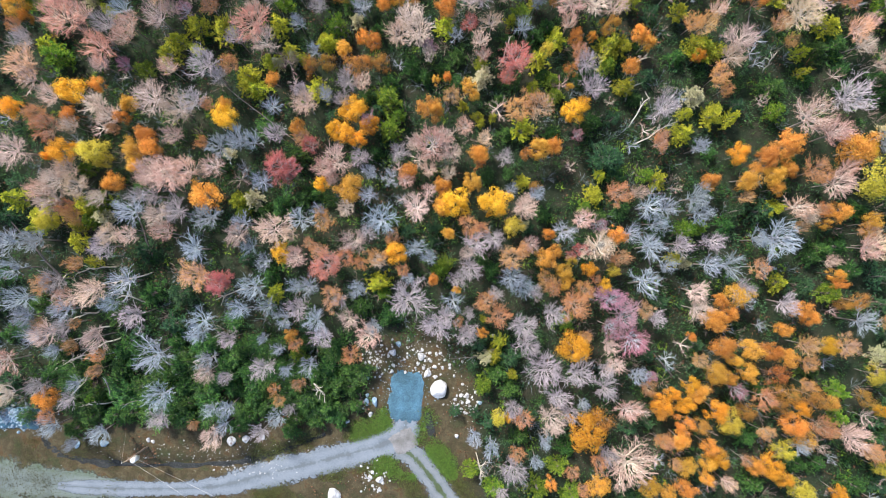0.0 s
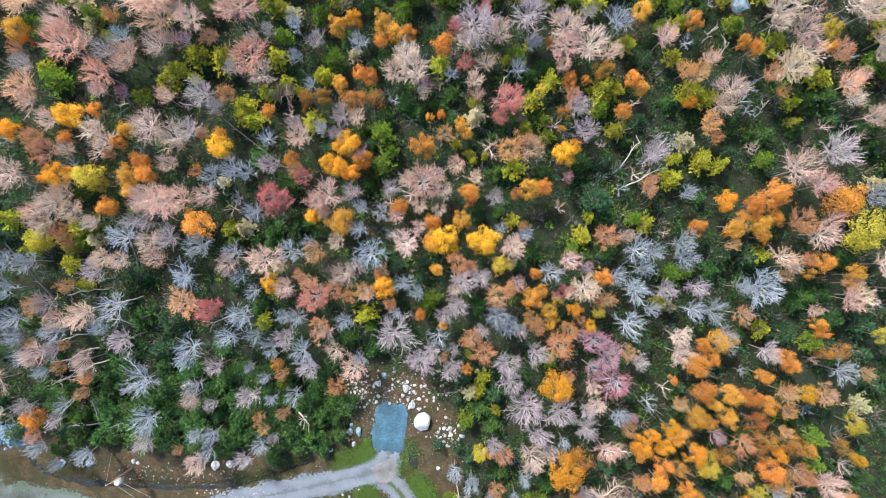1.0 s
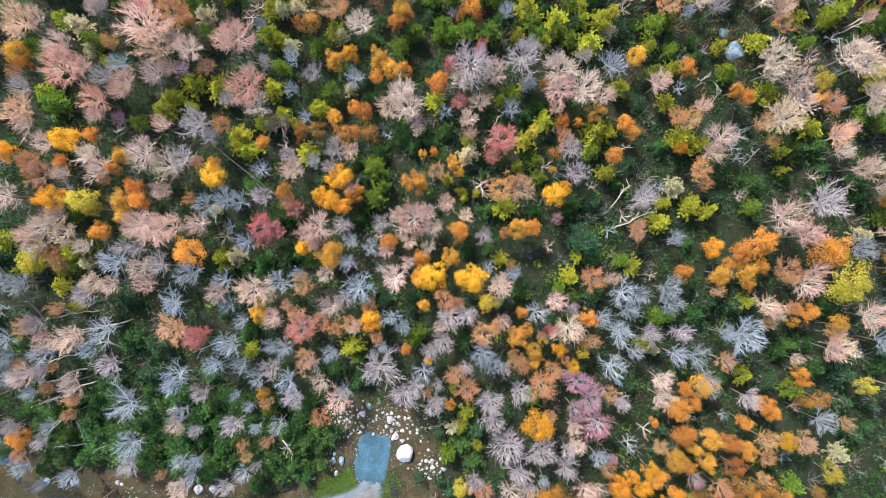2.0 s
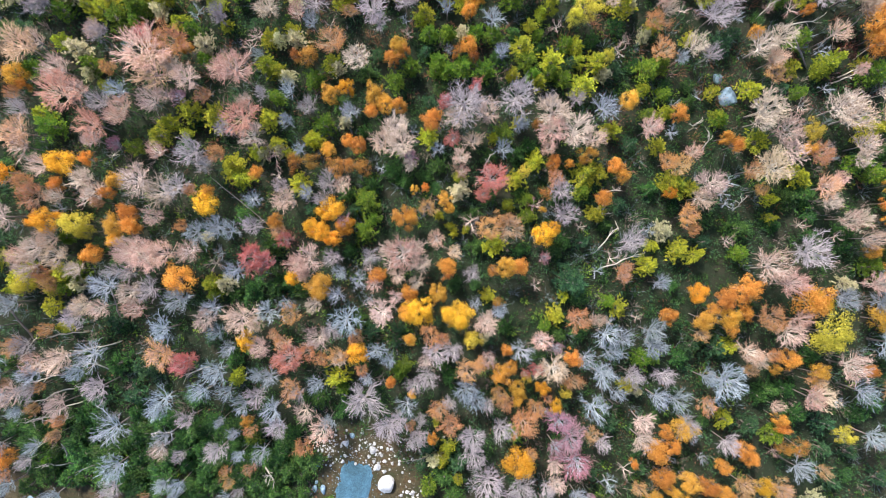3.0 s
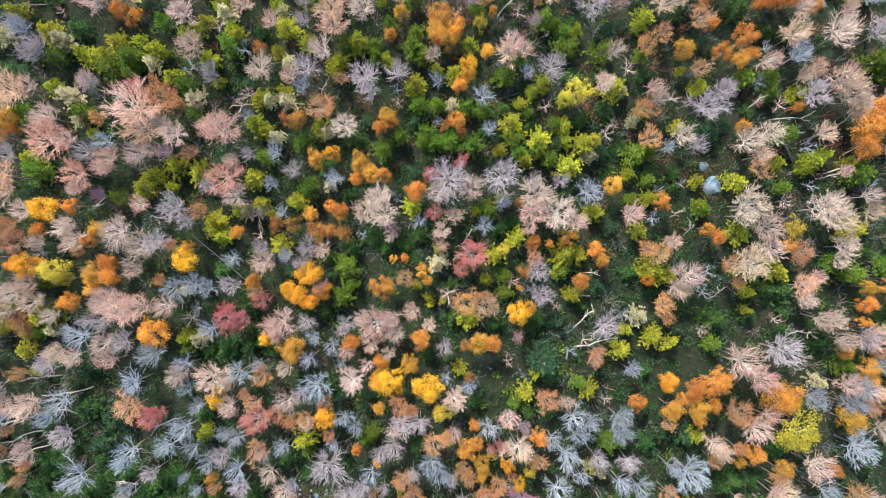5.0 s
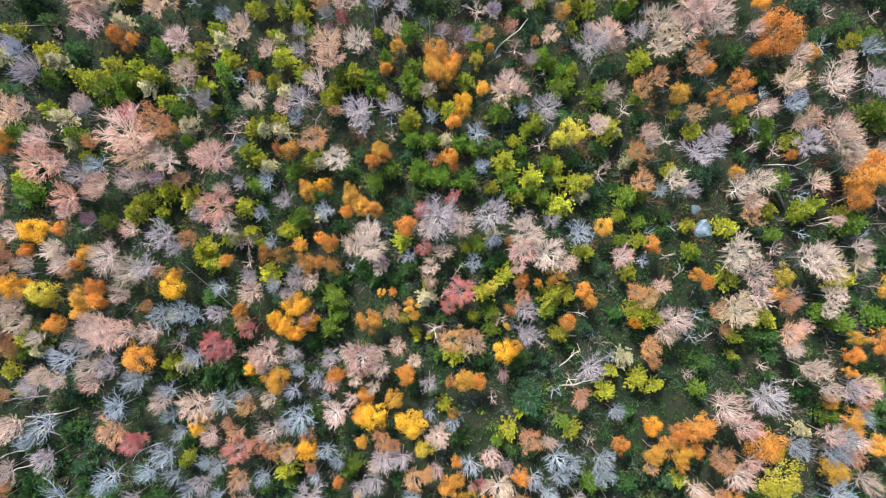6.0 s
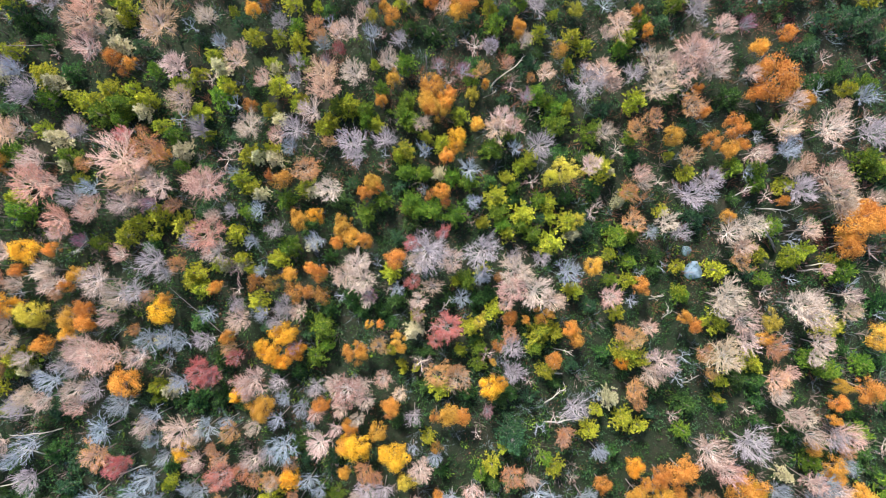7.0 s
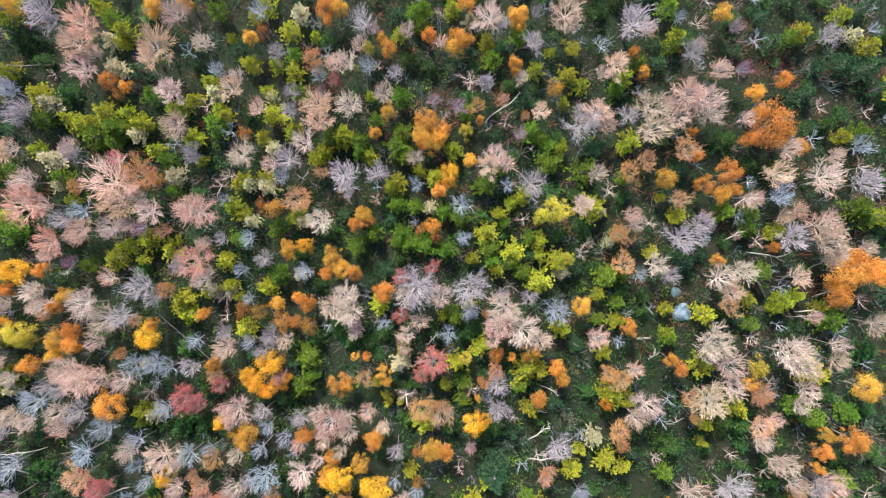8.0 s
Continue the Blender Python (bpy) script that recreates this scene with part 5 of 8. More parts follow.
plant(thinning_maple, -41.8, -3.8, 1.06, 4.8)
plant(thinning_maple, 16.2, -3.3, 0.54, 4.2)
plant(thinning_maple, 11.0, -3.1, 0.95, 4.6)
plant(thinning_maple, -25.7, -2.9, 1.53, 5.3)
plant(thinning_maple, -4.3, -2.4, 0.71, 4.4)
plant(thinning_maple, 33.1, -2.0, 1.01, 4.7)
plant(thinning_maple, -8.6, -1.5, 0.77, 4.4)
plant(thinning_maple, -38.4, -1.5, 0.83, 4.5)
plant(thinning_maple, 18.6, -1.0, 1.07, 4.8)
plant(thinning_maple, -7.0, -0.9, 1.01, 4.7)
plant(thinning_maple, -9.9, -0.9, 1.01, 4.7)
plant(thinning_maple, 7.1, -0.9, 1.30, 5.0)
plant(thinning_maple, 8.4, -0.3, 0.83, 4.5)
plant(thinning_maple, -12.8, -0.3, 1.01, 4.7)
plant(thinning_maple, -14.1, 0.6, 0.65, 4.3)
plant(thinning_maple, -5.2, 0.9, 0.83, 4.5)
plant(thinning_maple, 44.7, 1.6, 0.95, 4.6)
plant(thinning_maple, 4.1, 1.8, 0.83, 4.5)
plant(thinning_maple, 2.9, 2.3, 1.12, 4.8)
plant(thinning_maple, 37.6, 2.4, 0.71, 4.4)
plant(thinning_maple, -12.2, 3.0, 1.01, 4.7)
plant(thinning_maple, -38.7, 3.0, 0.77, 4.4)
plant(thinning_maple, -39.2, 3.8, 0.92, 4.6)
plant(thinning_maple, 39.9, 4.2, 0.77, 4.4)
plant(thinning_maple, -39.5, 4.5, 0.95, 4.6)
plant(thinning_maple, 31.9, 5.7, 0.77, 4.4)
plant(thinning_maple, 18.1, 5.9, 1.30, 5.0)
plant(thinning_maple, 39.0, 8.0, 1.47, 5.2)
plant(thinning_maple, -25.2, 11.2, 0.68, 4.3)
plant(thinning_maple, -14.4, 11.7, 0.92, 4.6)
plant(thinning_maple, 23.1, 11.8, 0.80, 4.5)
plant(thinning_maple, -40.9, 12.8, 1.46, 5.2)
plant(thinning_maple, -34.4, 12.8, 0.68, 4.3)
plant(thinning_maple, -42.6, 13.8, 1.22, 4.9)
plant(thinning_maple, 9.9, 14.7, 1.46, 5.2)
plant(thinning_maple, 7.6, 14.8, 1.34, 5.1)
plant(thinning_maple, -24.5, 15.2, 0.68, 4.3)
plant(thinning_maple, 1.1, 16.0, 0.92, 4.6)
plant(thinning_maple, 29.9, 16.9, 0.74, 4.4)
plant(thinning_maple, 28.9, 18.0, 1.16, 4.9)
plant(thinning_maple, -21.9, 19.2, 0.98, 4.7)
plant(thinning_maple, 14.6, 20.9, 0.98, 4.7)
plant(thinning_maple, -44.8, 23.3, 0.86, 4.5)
plant(thinning_maple, 27.5, 23.5, 1.16, 4.9)
plant(thinning_maple, 26.4, 23.7, 1.04, 4.7)
plant(thinning_maple, -24.3, 25.3, 0.92, 4.6)
plant(thinning_maple, 42.2, 26.2, 1.40, 5.1)
plant(thinning_maple, -34.8, 27.0, 0.80, 4.5)
plant(thinning_maple, -28.0, 30.6, 2.0, 5.8)
plant(thinning_maple, -11.1, 32.6, 1.46, 5.2)
plant(thinning_maple, 36.5, 34.3, 1.04, 4.7)
plant(thinning_maple, -9.5, 36.1, 0.80, 4.5)
plant(thinning_maple, 22.9, 38.8, 1.10, 4.8)
plant(thinning_maple, 28.3, 44.0, 1.04, 4.7)
plant(thinning_maple, 22.1, 45.0, 1.10, 4.8)
plant(thinning_maple, 23.6, 46.9, 0.92, 4.6)
plant(thinning_maple, -12.7, 46.9, 0.80, 4.5)
plant(thinning_maple, -13.8, 47.5, 1.10, 4.8)
plant(thinning_maple, 4.6, 47.7, 0.80, 4.5)
plant(thinning_maple, 9.9, 48.5, 0.55, 4.2)
plant(thinning_maple, 7.1, 48.9, 0.80, 4.5)
plant(thinning_maple, 27.4, 49.2, 1.22, 4.9)
plant(orange_maple, 23.5, -25.6, 0.83, 4.5)
plant(orange_maple, 25.6, -25.4, 1.01, 4.7)
plant(orange_maple, 21.7, -25.0, 1.01, 4.7)
plant(orange_maple, 16.3, -24.7, 1.07, 4.8)
plant(orange_maple, 11.4, -24.7, 0.65, 4.3)
plant(orange_maple, 27.8, -23.9, 0.71, 4.4)
plant(orange_maple, 25.8, -23.4, 1.01, 4.7)
plant(orange_maple, 33.0, -22.8, 0.95, 4.6)
plant(orange_maple, 28.2, -22.7, 0.77, 4.4)
plant(orange_maple, 28.0, -20.7, 0.89, 4.6)
plant(orange_maple, 25.1, -20.0, 1.01, 4.7)
plant(orange_maple, 36.7, -18.6, 1.30, 5.0)
plant(orange_maple, 25.3, -18.3, 1.01, 4.7)
plant(orange_maple, 23.0, -17.1, 1.01, 4.7)
plant(orange_maple, -41.8, -15.8, 1.12, 4.8)
plant(orange_maple, 26.9, -15.4, 1.07, 4.8)
plant(orange_maple, 30.1, -13.5, 0.77, 4.4)
plant(orange_maple, 32.1, -13.1, 1.01, 4.7)
plant(orange_maple, 28.8, -13.1, 1.18, 4.9)
plant(orange_maple, 30.7, -11.7, 0.77, 4.4)
plant(orange_maple, 36.1, -11.2, 1.01, 4.7)
plant(orange_maple, 34.5, -10.8, 1.01, 4.7)
plant(orange_maple, 32.4, -10.6, 1.07, 4.8)
plant(orange_maple, 29.6, -10.3, 1.24, 5.0)
plant(orange_maple, -16.0, -9.3, 0.71, 4.4)
plant(orange_maple, 26.4, -9.2, 0.48, 4.1)
plant(orange_maple, 4.3, -8.9, 0.60, 4.3)
plant(orange_maple, 35.8, -8.4, 0.71, 4.4)
plant(orange_maple, 28.2, -7.7, 1.41, 5.2)
plant(orange_maple, 38.7, -7.5, 0.83, 4.5)
plant(orange_maple, 30.2, -7.1, 0.89, 4.6)
plant(orange_maple, 37.9, -6.5, 1.01, 4.7)
plant(orange_maple, 29.7, -5.6, 0.77, 4.4)
plant(orange_maple, 31.1, -5.2, 1.30, 5.0)
plant(orange_maple, 1.5, -4.3, 0.48, 4.1)
plant(orange_maple, 41.9, -3.7, 0.65, 4.3)
plant(orange_maple, 13.1, -3.5, 0.71, 4.4)
plant(orange_maple, -1.1, -3.2, 0.65, 4.3)
plant(orange_maple, 41.4, -2.6, 0.77, 4.4)
plant(orange_maple, 12.6, -2.3, 0.89, 4.6)
plant(orange_maple, 10.7, -1.0, 1.06, 4.8)
plant(orange_maple, 11.7, -0.3, 0.77, 4.4)
plant(orange_maple, 18.5, 1.5, 1.01, 4.7)
plant(orange_maple, 0.6, 1.5, 0.71, 4.4)
plant(orange_maple, 11.1, 1.5, 0.65, 4.3)
plant(orange_maple, 44.8, 2.5, 1.07, 4.8)
plant(orange_maple, 40.6, 2.6, 0.60, 4.3)
plant(orange_maple, 41.7, 4.0, 1.12, 4.8)
plant(orange_maple, 0.1, 4.2, 0.89, 4.6)
plant(orange_maple, -24.7, 5.3, 1.64, 5.4)
plant(orange_maple, -9.7, 6.2, 1.41, 5.2)
plant(orange_maple, 0.0, 6.3, 0.89, 4.6)
plant(orange_maple, 35.3, 6.3, 0.77, 4.4)
plant(orange_maple, -34.6, 7.0, 1.01, 4.7)
plant(orange_maple, 2.9, 7.0, 1.01, 4.7)
plant(orange_maple, 28.1, 7.1, 0.89, 4.6)
plant(orange_maple, 31.7, 7.4, 1.18, 4.9)
plant(orange_maple, 34.6, 7.6, 1.07, 4.8)
plant(orange_maple, -3.6, 8.3, 0.89, 4.6)
plant(orange_maple, 36.5, 8.3, 0.83, 4.5)
plant(orange_maple, 32.8, 8.3, 0.77, 4.4)
plant(orange_maple, -32.4, 8.9, 0.80, 4.5)
plant(orange_maple, 3.8, 9.9, 1.04, 4.7)
plant(orange_maple, -32.1, 10.3, 1.22, 4.9)
plant(orange_maple, 9.9, 10.5, 1.22, 4.9)
plant(orange_maple, -30.5, 10.6, 1.10, 4.8)
plant(orange_maple, 11.5, 10.9, 0.98, 4.7)
plant(orange_maple, -31.3, 11.9, 1.04, 4.7)
plant(orange_maple, -15.2, 12.8, 0.80, 4.5)
plant(orange_maple, -33.6, 13.8, 0.74, 4.4)
plant(orange_maple, -39.3, 14.1, 0.86, 4.5)
plant(orange_maple, -0.5, 14.4, 0.80, 4.5)
plant(orange_maple, -1.5, 14.7, 1.28, 5.0)
plant(orange_maple, -22.8, 15.0, 0.74, 4.4)
plant(orange_maple, -33.0, 15.4, 0.86, 4.5)
plant(orange_maple, 3.4, 16.2, 0.61, 4.3)
plant(orange_maple, 49.8, 16.4, 0.74, 4.4)
plant(orange_maple, 2.8, 16.9, 0.80, 4.5)
plant(orange_maple, 13.4, 17.1, 0.37, 4.0)
plant(orange_maple, -36.5, 17.5, 0.74, 4.4)
plant(orange_maple, -17.7, 17.7, 0.80, 4.5)
plant(orange_maple, -0.7, 18.0, 0.49, 4.1)
plant(orange_maple, 0.5, 18.1, 0.49, 4.1)
plant(orange_maple, 19.9, 18.8, 0.98, 4.7)
plant(orange_maple, 51.2, 20.0, 0.55, 4.2)
plant(orange_maple, -10.3, 21.3, 0.86, 4.5)
plant(orange_maple, 21.4, 21.6, 0.80, 4.5)
plant(orange_maple, 51.0, 22.0, 0.92, 4.6)
plant(orange_maple, -7.4, 22.1, 0.86, 4.5)
plant(orange_maple, -8.5, 22.2, 0.74, 4.4)
plant(orange_maple, 14.2, 22.2, 0.80, 4.5)
plant(orange_maple, 15.9, 22.5, 0.49, 4.1)
plant(orange_maple, 20.9, 22.8, 0.86, 4.5)
plant(orange_maple, 17.4, 23.3, 0.98, 4.7)
plant(orange_maple, 50.8, 23.8, 0.80, 4.5)
plant(orange_maple, 53.6, 24.2, 1.46, 5.2)
plant(orange_maple, -43.9, 24.6, 0.61, 4.3)
plant(orange_maple, -44.6, 25.4, 1.16, 4.9)
plant(orange_maple, 0.5, 25.5, 1.10, 4.8)
plant(orange_maple, -6.0, 25.6, 0.80, 4.5)
plant(orange_maple, 33.5, 26.3, 0.80, 4.5)
plant(orange_maple, -3.2, 26.4, 0.86, 4.5)
plant(orange_maple, -4.6, 26.5, 0.98, 4.7)
plant(orange_maple, 41.4, 26.8, 0.74, 4.4)
plant(orange_maple, -11.0, 27.0, 1.04, 4.7)
plant(orange_maple, 32.4, 27.2, 0.80, 4.5)
plant(orange_maple, -5.9, 27.4, 1.16, 4.9)
plant(orange_maple, 27.1, 29.0, 0.92, 4.6)
plant(orange_maple, 53.3, 29.8, 1.34, 5.1)
plant(orange_maple, 21.5, 29.9, 1.04, 4.7)
plant(orange_maple, -26.9, 30.6, 0.80, 4.5)
plant(orange_maple, -4.5, 31.6, 0.86, 4.5)
plant(orange_maple, -3.2, 32.5, 0.74, 4.4)
plant(orange_maple, -4.1, 33.0, 1.04, 4.7)
plant(orange_maple, 3.8, 33.8, 0.92, 4.6)
plant(orange_maple, 3.1, 37.6, 0.80, 4.5)
plant(orange_maple, 34.5, 38.8, 0.68, 4.3)
plant(orange_maple, 4.1, 38.9, 0.74, 4.4)
plant(orange_maple, 47.6, 39.0, 1.46, 5.2)
plant(orange_maple, -32.7, 39.1, 0.68, 4.3)
plant(orange_maple, -34.9, 39.4, 0.86, 4.5)
plant(orange_maple, 47.3, 39.7, 0.80, 4.5)
plant(orange_maple, 47.4, 41.3, 2.05, 5.9)
plant(orange_maple, 5.5, 41.8, 0.80, 4.5)
plant(orange_maple, 39.7, 41.8, 0.55, 4.2)
plant(orange_maple, -5.2, 41.9, 0.68, 4.3)
plant(orange_maple, 50.5, 41.9, 1.58, 5.3)
plant(orange_maple, 0.1, 42.2, 0.98, 4.7)
plant(orange_maple, 1.0, 42.3, 1.04, 4.7)
plant(orange_maple, 48.6, 42.6, 1.46, 5.2)
plant(orange_maple, -0.1, 42.9, 1.22, 4.9)
plant(orange_maple, 1.4, 43.3, 1.04, 4.7)
plant(orange_maple, -47.0, 44.1, 1.16, 4.9)
plant(orange_maple, 1.8, 44.2, 0.80, 4.5)
plant(orange_maple, -4.6, 44.3, 0.86, 4.5)
plant(orange_maple, -0.1, 44.6, 1.34, 5.1)
plant(orange_maple, 26.2, 45.7, 1.04, 4.7)
plant(orange_maple, 32.7, 45.8, 1.04, 4.7)
plant(orange_maple, 30.5, 46.3, 1.04, 4.7)
plant(orange_maple, 5.3, 46.3, 0.49, 4.1)
plant(orange_maple, 33.9, 46.7, 0.74, 4.4)
plant(orange_maple, -21.4, 48.1, 0.80, 4.5)
plant(orange_maple, -31.9, 48.2, 1.04, 4.7)
plant(orange_maple, 29.0, 49.0, 0.68, 4.3)
plant(orange_maple, -28.9, 49.6, 0.80, 4.5)
plant(orange_maple, -6.6, 51.0, 0.86, 4.5)
plant(orange_maple, 27.6, 51.3, 0.49, 4.1)
plant(orange_maple, -7.5, 52.1, 0.68, 4.3)
plant(orange_maple, -13.4, 52.4, 0.62, 4.3)
plant(orange_maple, 7.5, 52.6, 0.55, 4.2)
plant(orange_maple, 34.0, 52.6, 1.04, 4.7)
plant(orange_maple, 39.7, 53.0, 0.86, 4.5)
plant(orange_maple, 0.5, 53.0, 0.92, 4.6)
plant(orange_maple, -14.2, 53.4, 1.10, 4.8)
plant(orange_maple, -2.5, 53.5, 0.74, 4.4)
plant(orange_maple, -12.8, 53.7, 0.92, 4.6)
plant(orange_maple, 37.5, 53.8, 0.92, 4.6)
plant(orange_maple, 7.1, 53.8, 0.74, 4.4)
plant(orange_maple, 35.2, 54.2, 2.3, 6.0)
plant(orange_maple, 0.4, 54.2, 1.22, 4.9)
plant(orange_maple, 34.5, 55.5, 0.86, 4.5)
plant(orange_maple, 20.8, 56.4, 0.61, 4.3)
plant(orange_maple, 33.3, 57.3, 0.98, 4.7)
plant(orange_maple, 6.8, 57.8, 0.74, 4.4)
plant(orange_maple, 0.4, 57.9, 0.92, 4.6)
plant(orange_maple, 19.5, 58.0, 0.68, 4.3)
plant(orange_maple, 6.2, 58.7, 1.10, 4.8)
plant(orange_maple, 35.9, 60.0, 0.86, 4.5)
plant(orange_maple, 27.5, 64.8, 1.04, 4.7)
plant(russet_maple, 38.0, -20.2, 1.18, 4.9)
plant(russet_maple, 27.1, -18.5, 0.89, 4.6)
plant(russet_maple, 17.1, -18.0, 1.30, 5.0)
plant(russet_maple, 32.1, -17.4, 1.01, 4.7)
plant(russet_maple, 35.5, -16.4, 0.83, 4.5)
plant(russet_maple, 40.6, -16.3, 0.95, 4.6)
plant(russet_maple, 44.3, -15.8, 0.89, 4.6)
plant(russet_maple, 38.8, -15.5, 1.18, 4.9)
plant(russet_maple, 36.2, -15.2, 1.07, 4.8)
plant(russet_maple, 35.1, -13.3, 1.01, 4.7)
plant(russet_maple, 42.0, -5.7, 0.77, 4.4)
plant(russet_maple, 44.0, -5.4, 0.89, 4.6)
plant(russet_maple, 9.8, 6.6, 0.65, 4.3)
plant(russet_maple, 4.0, 8.9, 0.71, 4.4)
plant(russet_maple, 8.8, 10.2, 0.74, 4.4)
plant(russet_maple, 13.7, 19.0, 0.74, 4.4)
plant(russet_maple, -13.9, 19.1, 0.92, 4.6)
plant(russet_maple, -12.1, 19.4, 0.92, 4.6)
plant(russet_maple, -9.6, 19.4, 1.10, 4.8)
plant(russet_maple, -8.1, 19.6, 0.80, 4.5)
plant(russet_maple, -6.5, 19.8, 1.04, 4.7)
plant(russet_maple, 12.0, 26.3, 0.62, 4.3)
plant(russet_maple, -13.7, 30.9, 1.10, 4.8)
plant(russet_maple, -15.0, 31.0, 0.68, 4.3)
plant(russet_maple, 4.3, 32.8, 0.61, 4.3)
plant(russet_maple, 2.5, 33.3, 0.61, 4.3)
plant(russet_maple, -19.1, 37.9, 0.80, 4.5)
plant(russet_maple, -33.4, 38.3, 0.62, 4.3)
plant(russet_maple, -20.1, 49.1, 0.80, 4.5)
plant(russet_maple, 12.3, 52.1, 0.92, 4.6)
plant(golden_birch, 42.0, -25.8, 0.77, 4.4)
plant(golden_birch, 36.2, -24.1, 0.83, 4.5)
plant(golden_birch, 34.7, -23.0, 1.18, 4.9)
plant(golden_birch, 29.0, -22.0, 1.01, 4.7)
plant(golden_birch, 14.8, -19.0, 1.87, 5.7)
plant(golden_birch, 6.7, -17.7, 0.48, 4.1)
plant(golden_birch, 46.4, -17.0, 0.60, 4.3)
plant(golden_birch, 37.5, -16.9, 0.83, 4.5)
plant(golden_birch, 28.8, -16.8, 1.18, 4.9)
plant(golden_birch, 25.5, -16.6, 0.95, 4.6)
plant(golden_birch, 23.2, -16.5, 1.12, 4.8)
plant(golden_birch, 24.2, -15.3, 0.71, 4.4)
plant(golden_birch, 26.2, -14.4, 0.89, 4.6)
plant(golden_birch, 13.8, -10.3, 1.59, 5.3)
plant(golden_birch, 40.4, -10.1, 0.95, 4.6)
plant(golden_birch, 17.2, -4.0, 0.77, 4.4)
plant(golden_birch, 15.3, -2.3, 0.77, 4.4)
plant(golden_birch, -16.9, -0.4, 1.06, 4.8)
plant(golden_birch, -4.9, -0.3, 1.12, 4.8)
plant(golden_birch, 5.5, 4.7, 1.64, 5.4)
plant(golden_birch, 1.3, 4.9, 1.47, 5.2)
plant(golden_birch, -12.9, 6.7, 0.83, 4.5)
plant(golden_birch, -39.5, 10.0, 1.34, 5.1)
plant(golden_birch, -41.3, 10.1, 0.74, 4.4)
plant(golden_birch, -8.9, 11.6, 0.92, 4.6)
plant(golden_birch, -10.2, 12.3, 1.22, 4.9)
plant(golden_birch, -11.5, 12.7, 0.68, 4.3)
plant(golden_birch, -7.7, 13.2, 1.10, 4.8)
plant(golden_birch, -22.9, 13.6, 1.28, 5.0)
plant(golden_birch, 13.7, 14.3, 1.22, 4.9)
plant(golden_birch, -9.2, 14.7, 1.34, 5.1)
plant(golden_birch, 14.7, 15.2, 0.86, 4.5)
plant(golden_birch, -38.8, 16.5, 1.40, 5.1)
plant(golden_birch, 27.3, 20.4, 0.62, 4.3)
plant(golden_birch, -9.1, 27.8, 0.80, 4.5)
plant(golden_birch, 3.7, 40.0, 1.04, 4.7)
plant(olive_birch, 37.9, -25.4, 1.30, 5.0)
plant(olive_birch, 46.2, -23.2, 0.77, 4.4)
plant(olive_birch, 35.7, -21.1, 1.01, 4.7)
plant(olive_birch, 29.9, -18.4, 1.24, 5.0)
plant(olive_birch, 6.0, -17.7, 0.85, 4.3)
plant(olive_birch, 45.7, -13.3, 1.07, 4.8)
plant(olive_birch, 17.8, -2.4, 0.71, 4.4)
plant(olive_birch, 13.6, -1.3, 0.65, 4.3)
plant(olive_birch, 7.5, 2.3, 1.01, 4.7)
plant(olive_birch, -41.8, 3.2, 1.04, 4.7)
plant(olive_birch, 45.3, 7.2, 2.25, 6.2)
plant(olive_birch, -35.6, 9.5, 0.86, 4.5)
plant(olive_birch, -36.7, 10.1, 1.46, 5.2)
plant(olive_birch, 10.9, 21.0, 0.74, 4.4)
plant(olive_birch, 41.8, 28.8, 1.04, 4.7)
plant(olive_birch, 18.6, 34.2, 0.80, 4.5)
plant(olive_birch, 14.6, 38.1, 0.92, 4.6)
plant(olive_birch, 15.7, 38.9, 1.52, 5.3)
plant(olive_birch, 4.2, 44.6, 0.80, 4.5)
plant(olive_birch, -8.6, 50.5, 0.74, 4.4)
plant(olive_birch, 12.8, 56.9, 0.86, 4.5)
plant(thinning_maple, 44.6, -21.1, 1.01, 4.7)
plant(rose_maple, 42.8, -19.8, 1.59, 5.3)
plant(thinning_maple, 46.5, -7.7, 0.71, 4.4)
plant(red_maple, -23.5, -3.5, 1.30, 5.0)
plant(red_maple, -23.0, -3.2, 0.89, 4.6)
plant(red_maple, -11.8, -1.6, 1.53, 5.3)
plant(rose_maple, 41.0, -1.3, 0.71, 4.4)
plant(red_maple, 13.4, -0.6, 0.54, 4.2)
plant(red_maple, 14.4, 0.0, 0.77, 4.4)
plant(red_maple, -16.3, 7.2, 0.61, 4.3)
plant(red_maple, -15.6, 8.4, 1.04, 4.7)
plant(red_maple, -17.2, 8.7, 1.53, 5.3)
plant(red_maple, -13.9, 10.8, 0.92, 4.6)
plant(red_maple, 6.4, 17.9, 0.86, 4.5)
plant(red_maple, 7.8, 19.6, 1.58, 5.3)
plant(thinning_maple, 36.6, 21.7, 0.74, 4.4)
plant(rose_maple, 43.3, 22.7, 1.34, 5.1)
plant(red_maple, 2.8, 23.7, 0.86, 4.5)
plant(thinning_maple, 35.2, 23.7, 1.04, 4.7)
plant(rose_maple, 44.9, 23.9, 0.86, 4.5)
plant(red_maple, 1.7, 27.3, 0.86, 4.5)
plant(red_maple, 4.7, 29.7, 0.74, 4.4)
plant(red_maple, -31.4, 31.2, 0.92, 4.6)
plant(thinning_maple, 24.5, 35.7, 1.16, 4.9)
plant(rose_maple, 39.6, 45.1, 0.98, 4.7)
plant(red_maple, -11.1, 46.1, 0.74, 4.4)
plant(rose_maple, 41.3, 46.2, 0.98, 4.7)
plant(yellow_pine, 7.5, -13.5, 0.49, 3.0)
plant(yellow_pine, 5.6, -11.6, 0.73, 3.3)
plant(yellow_pine, 6.0, -10.0, 0.73, 3.3)
plant(yellow_pine, 4.4, -7.6, 0.37, 2.9)
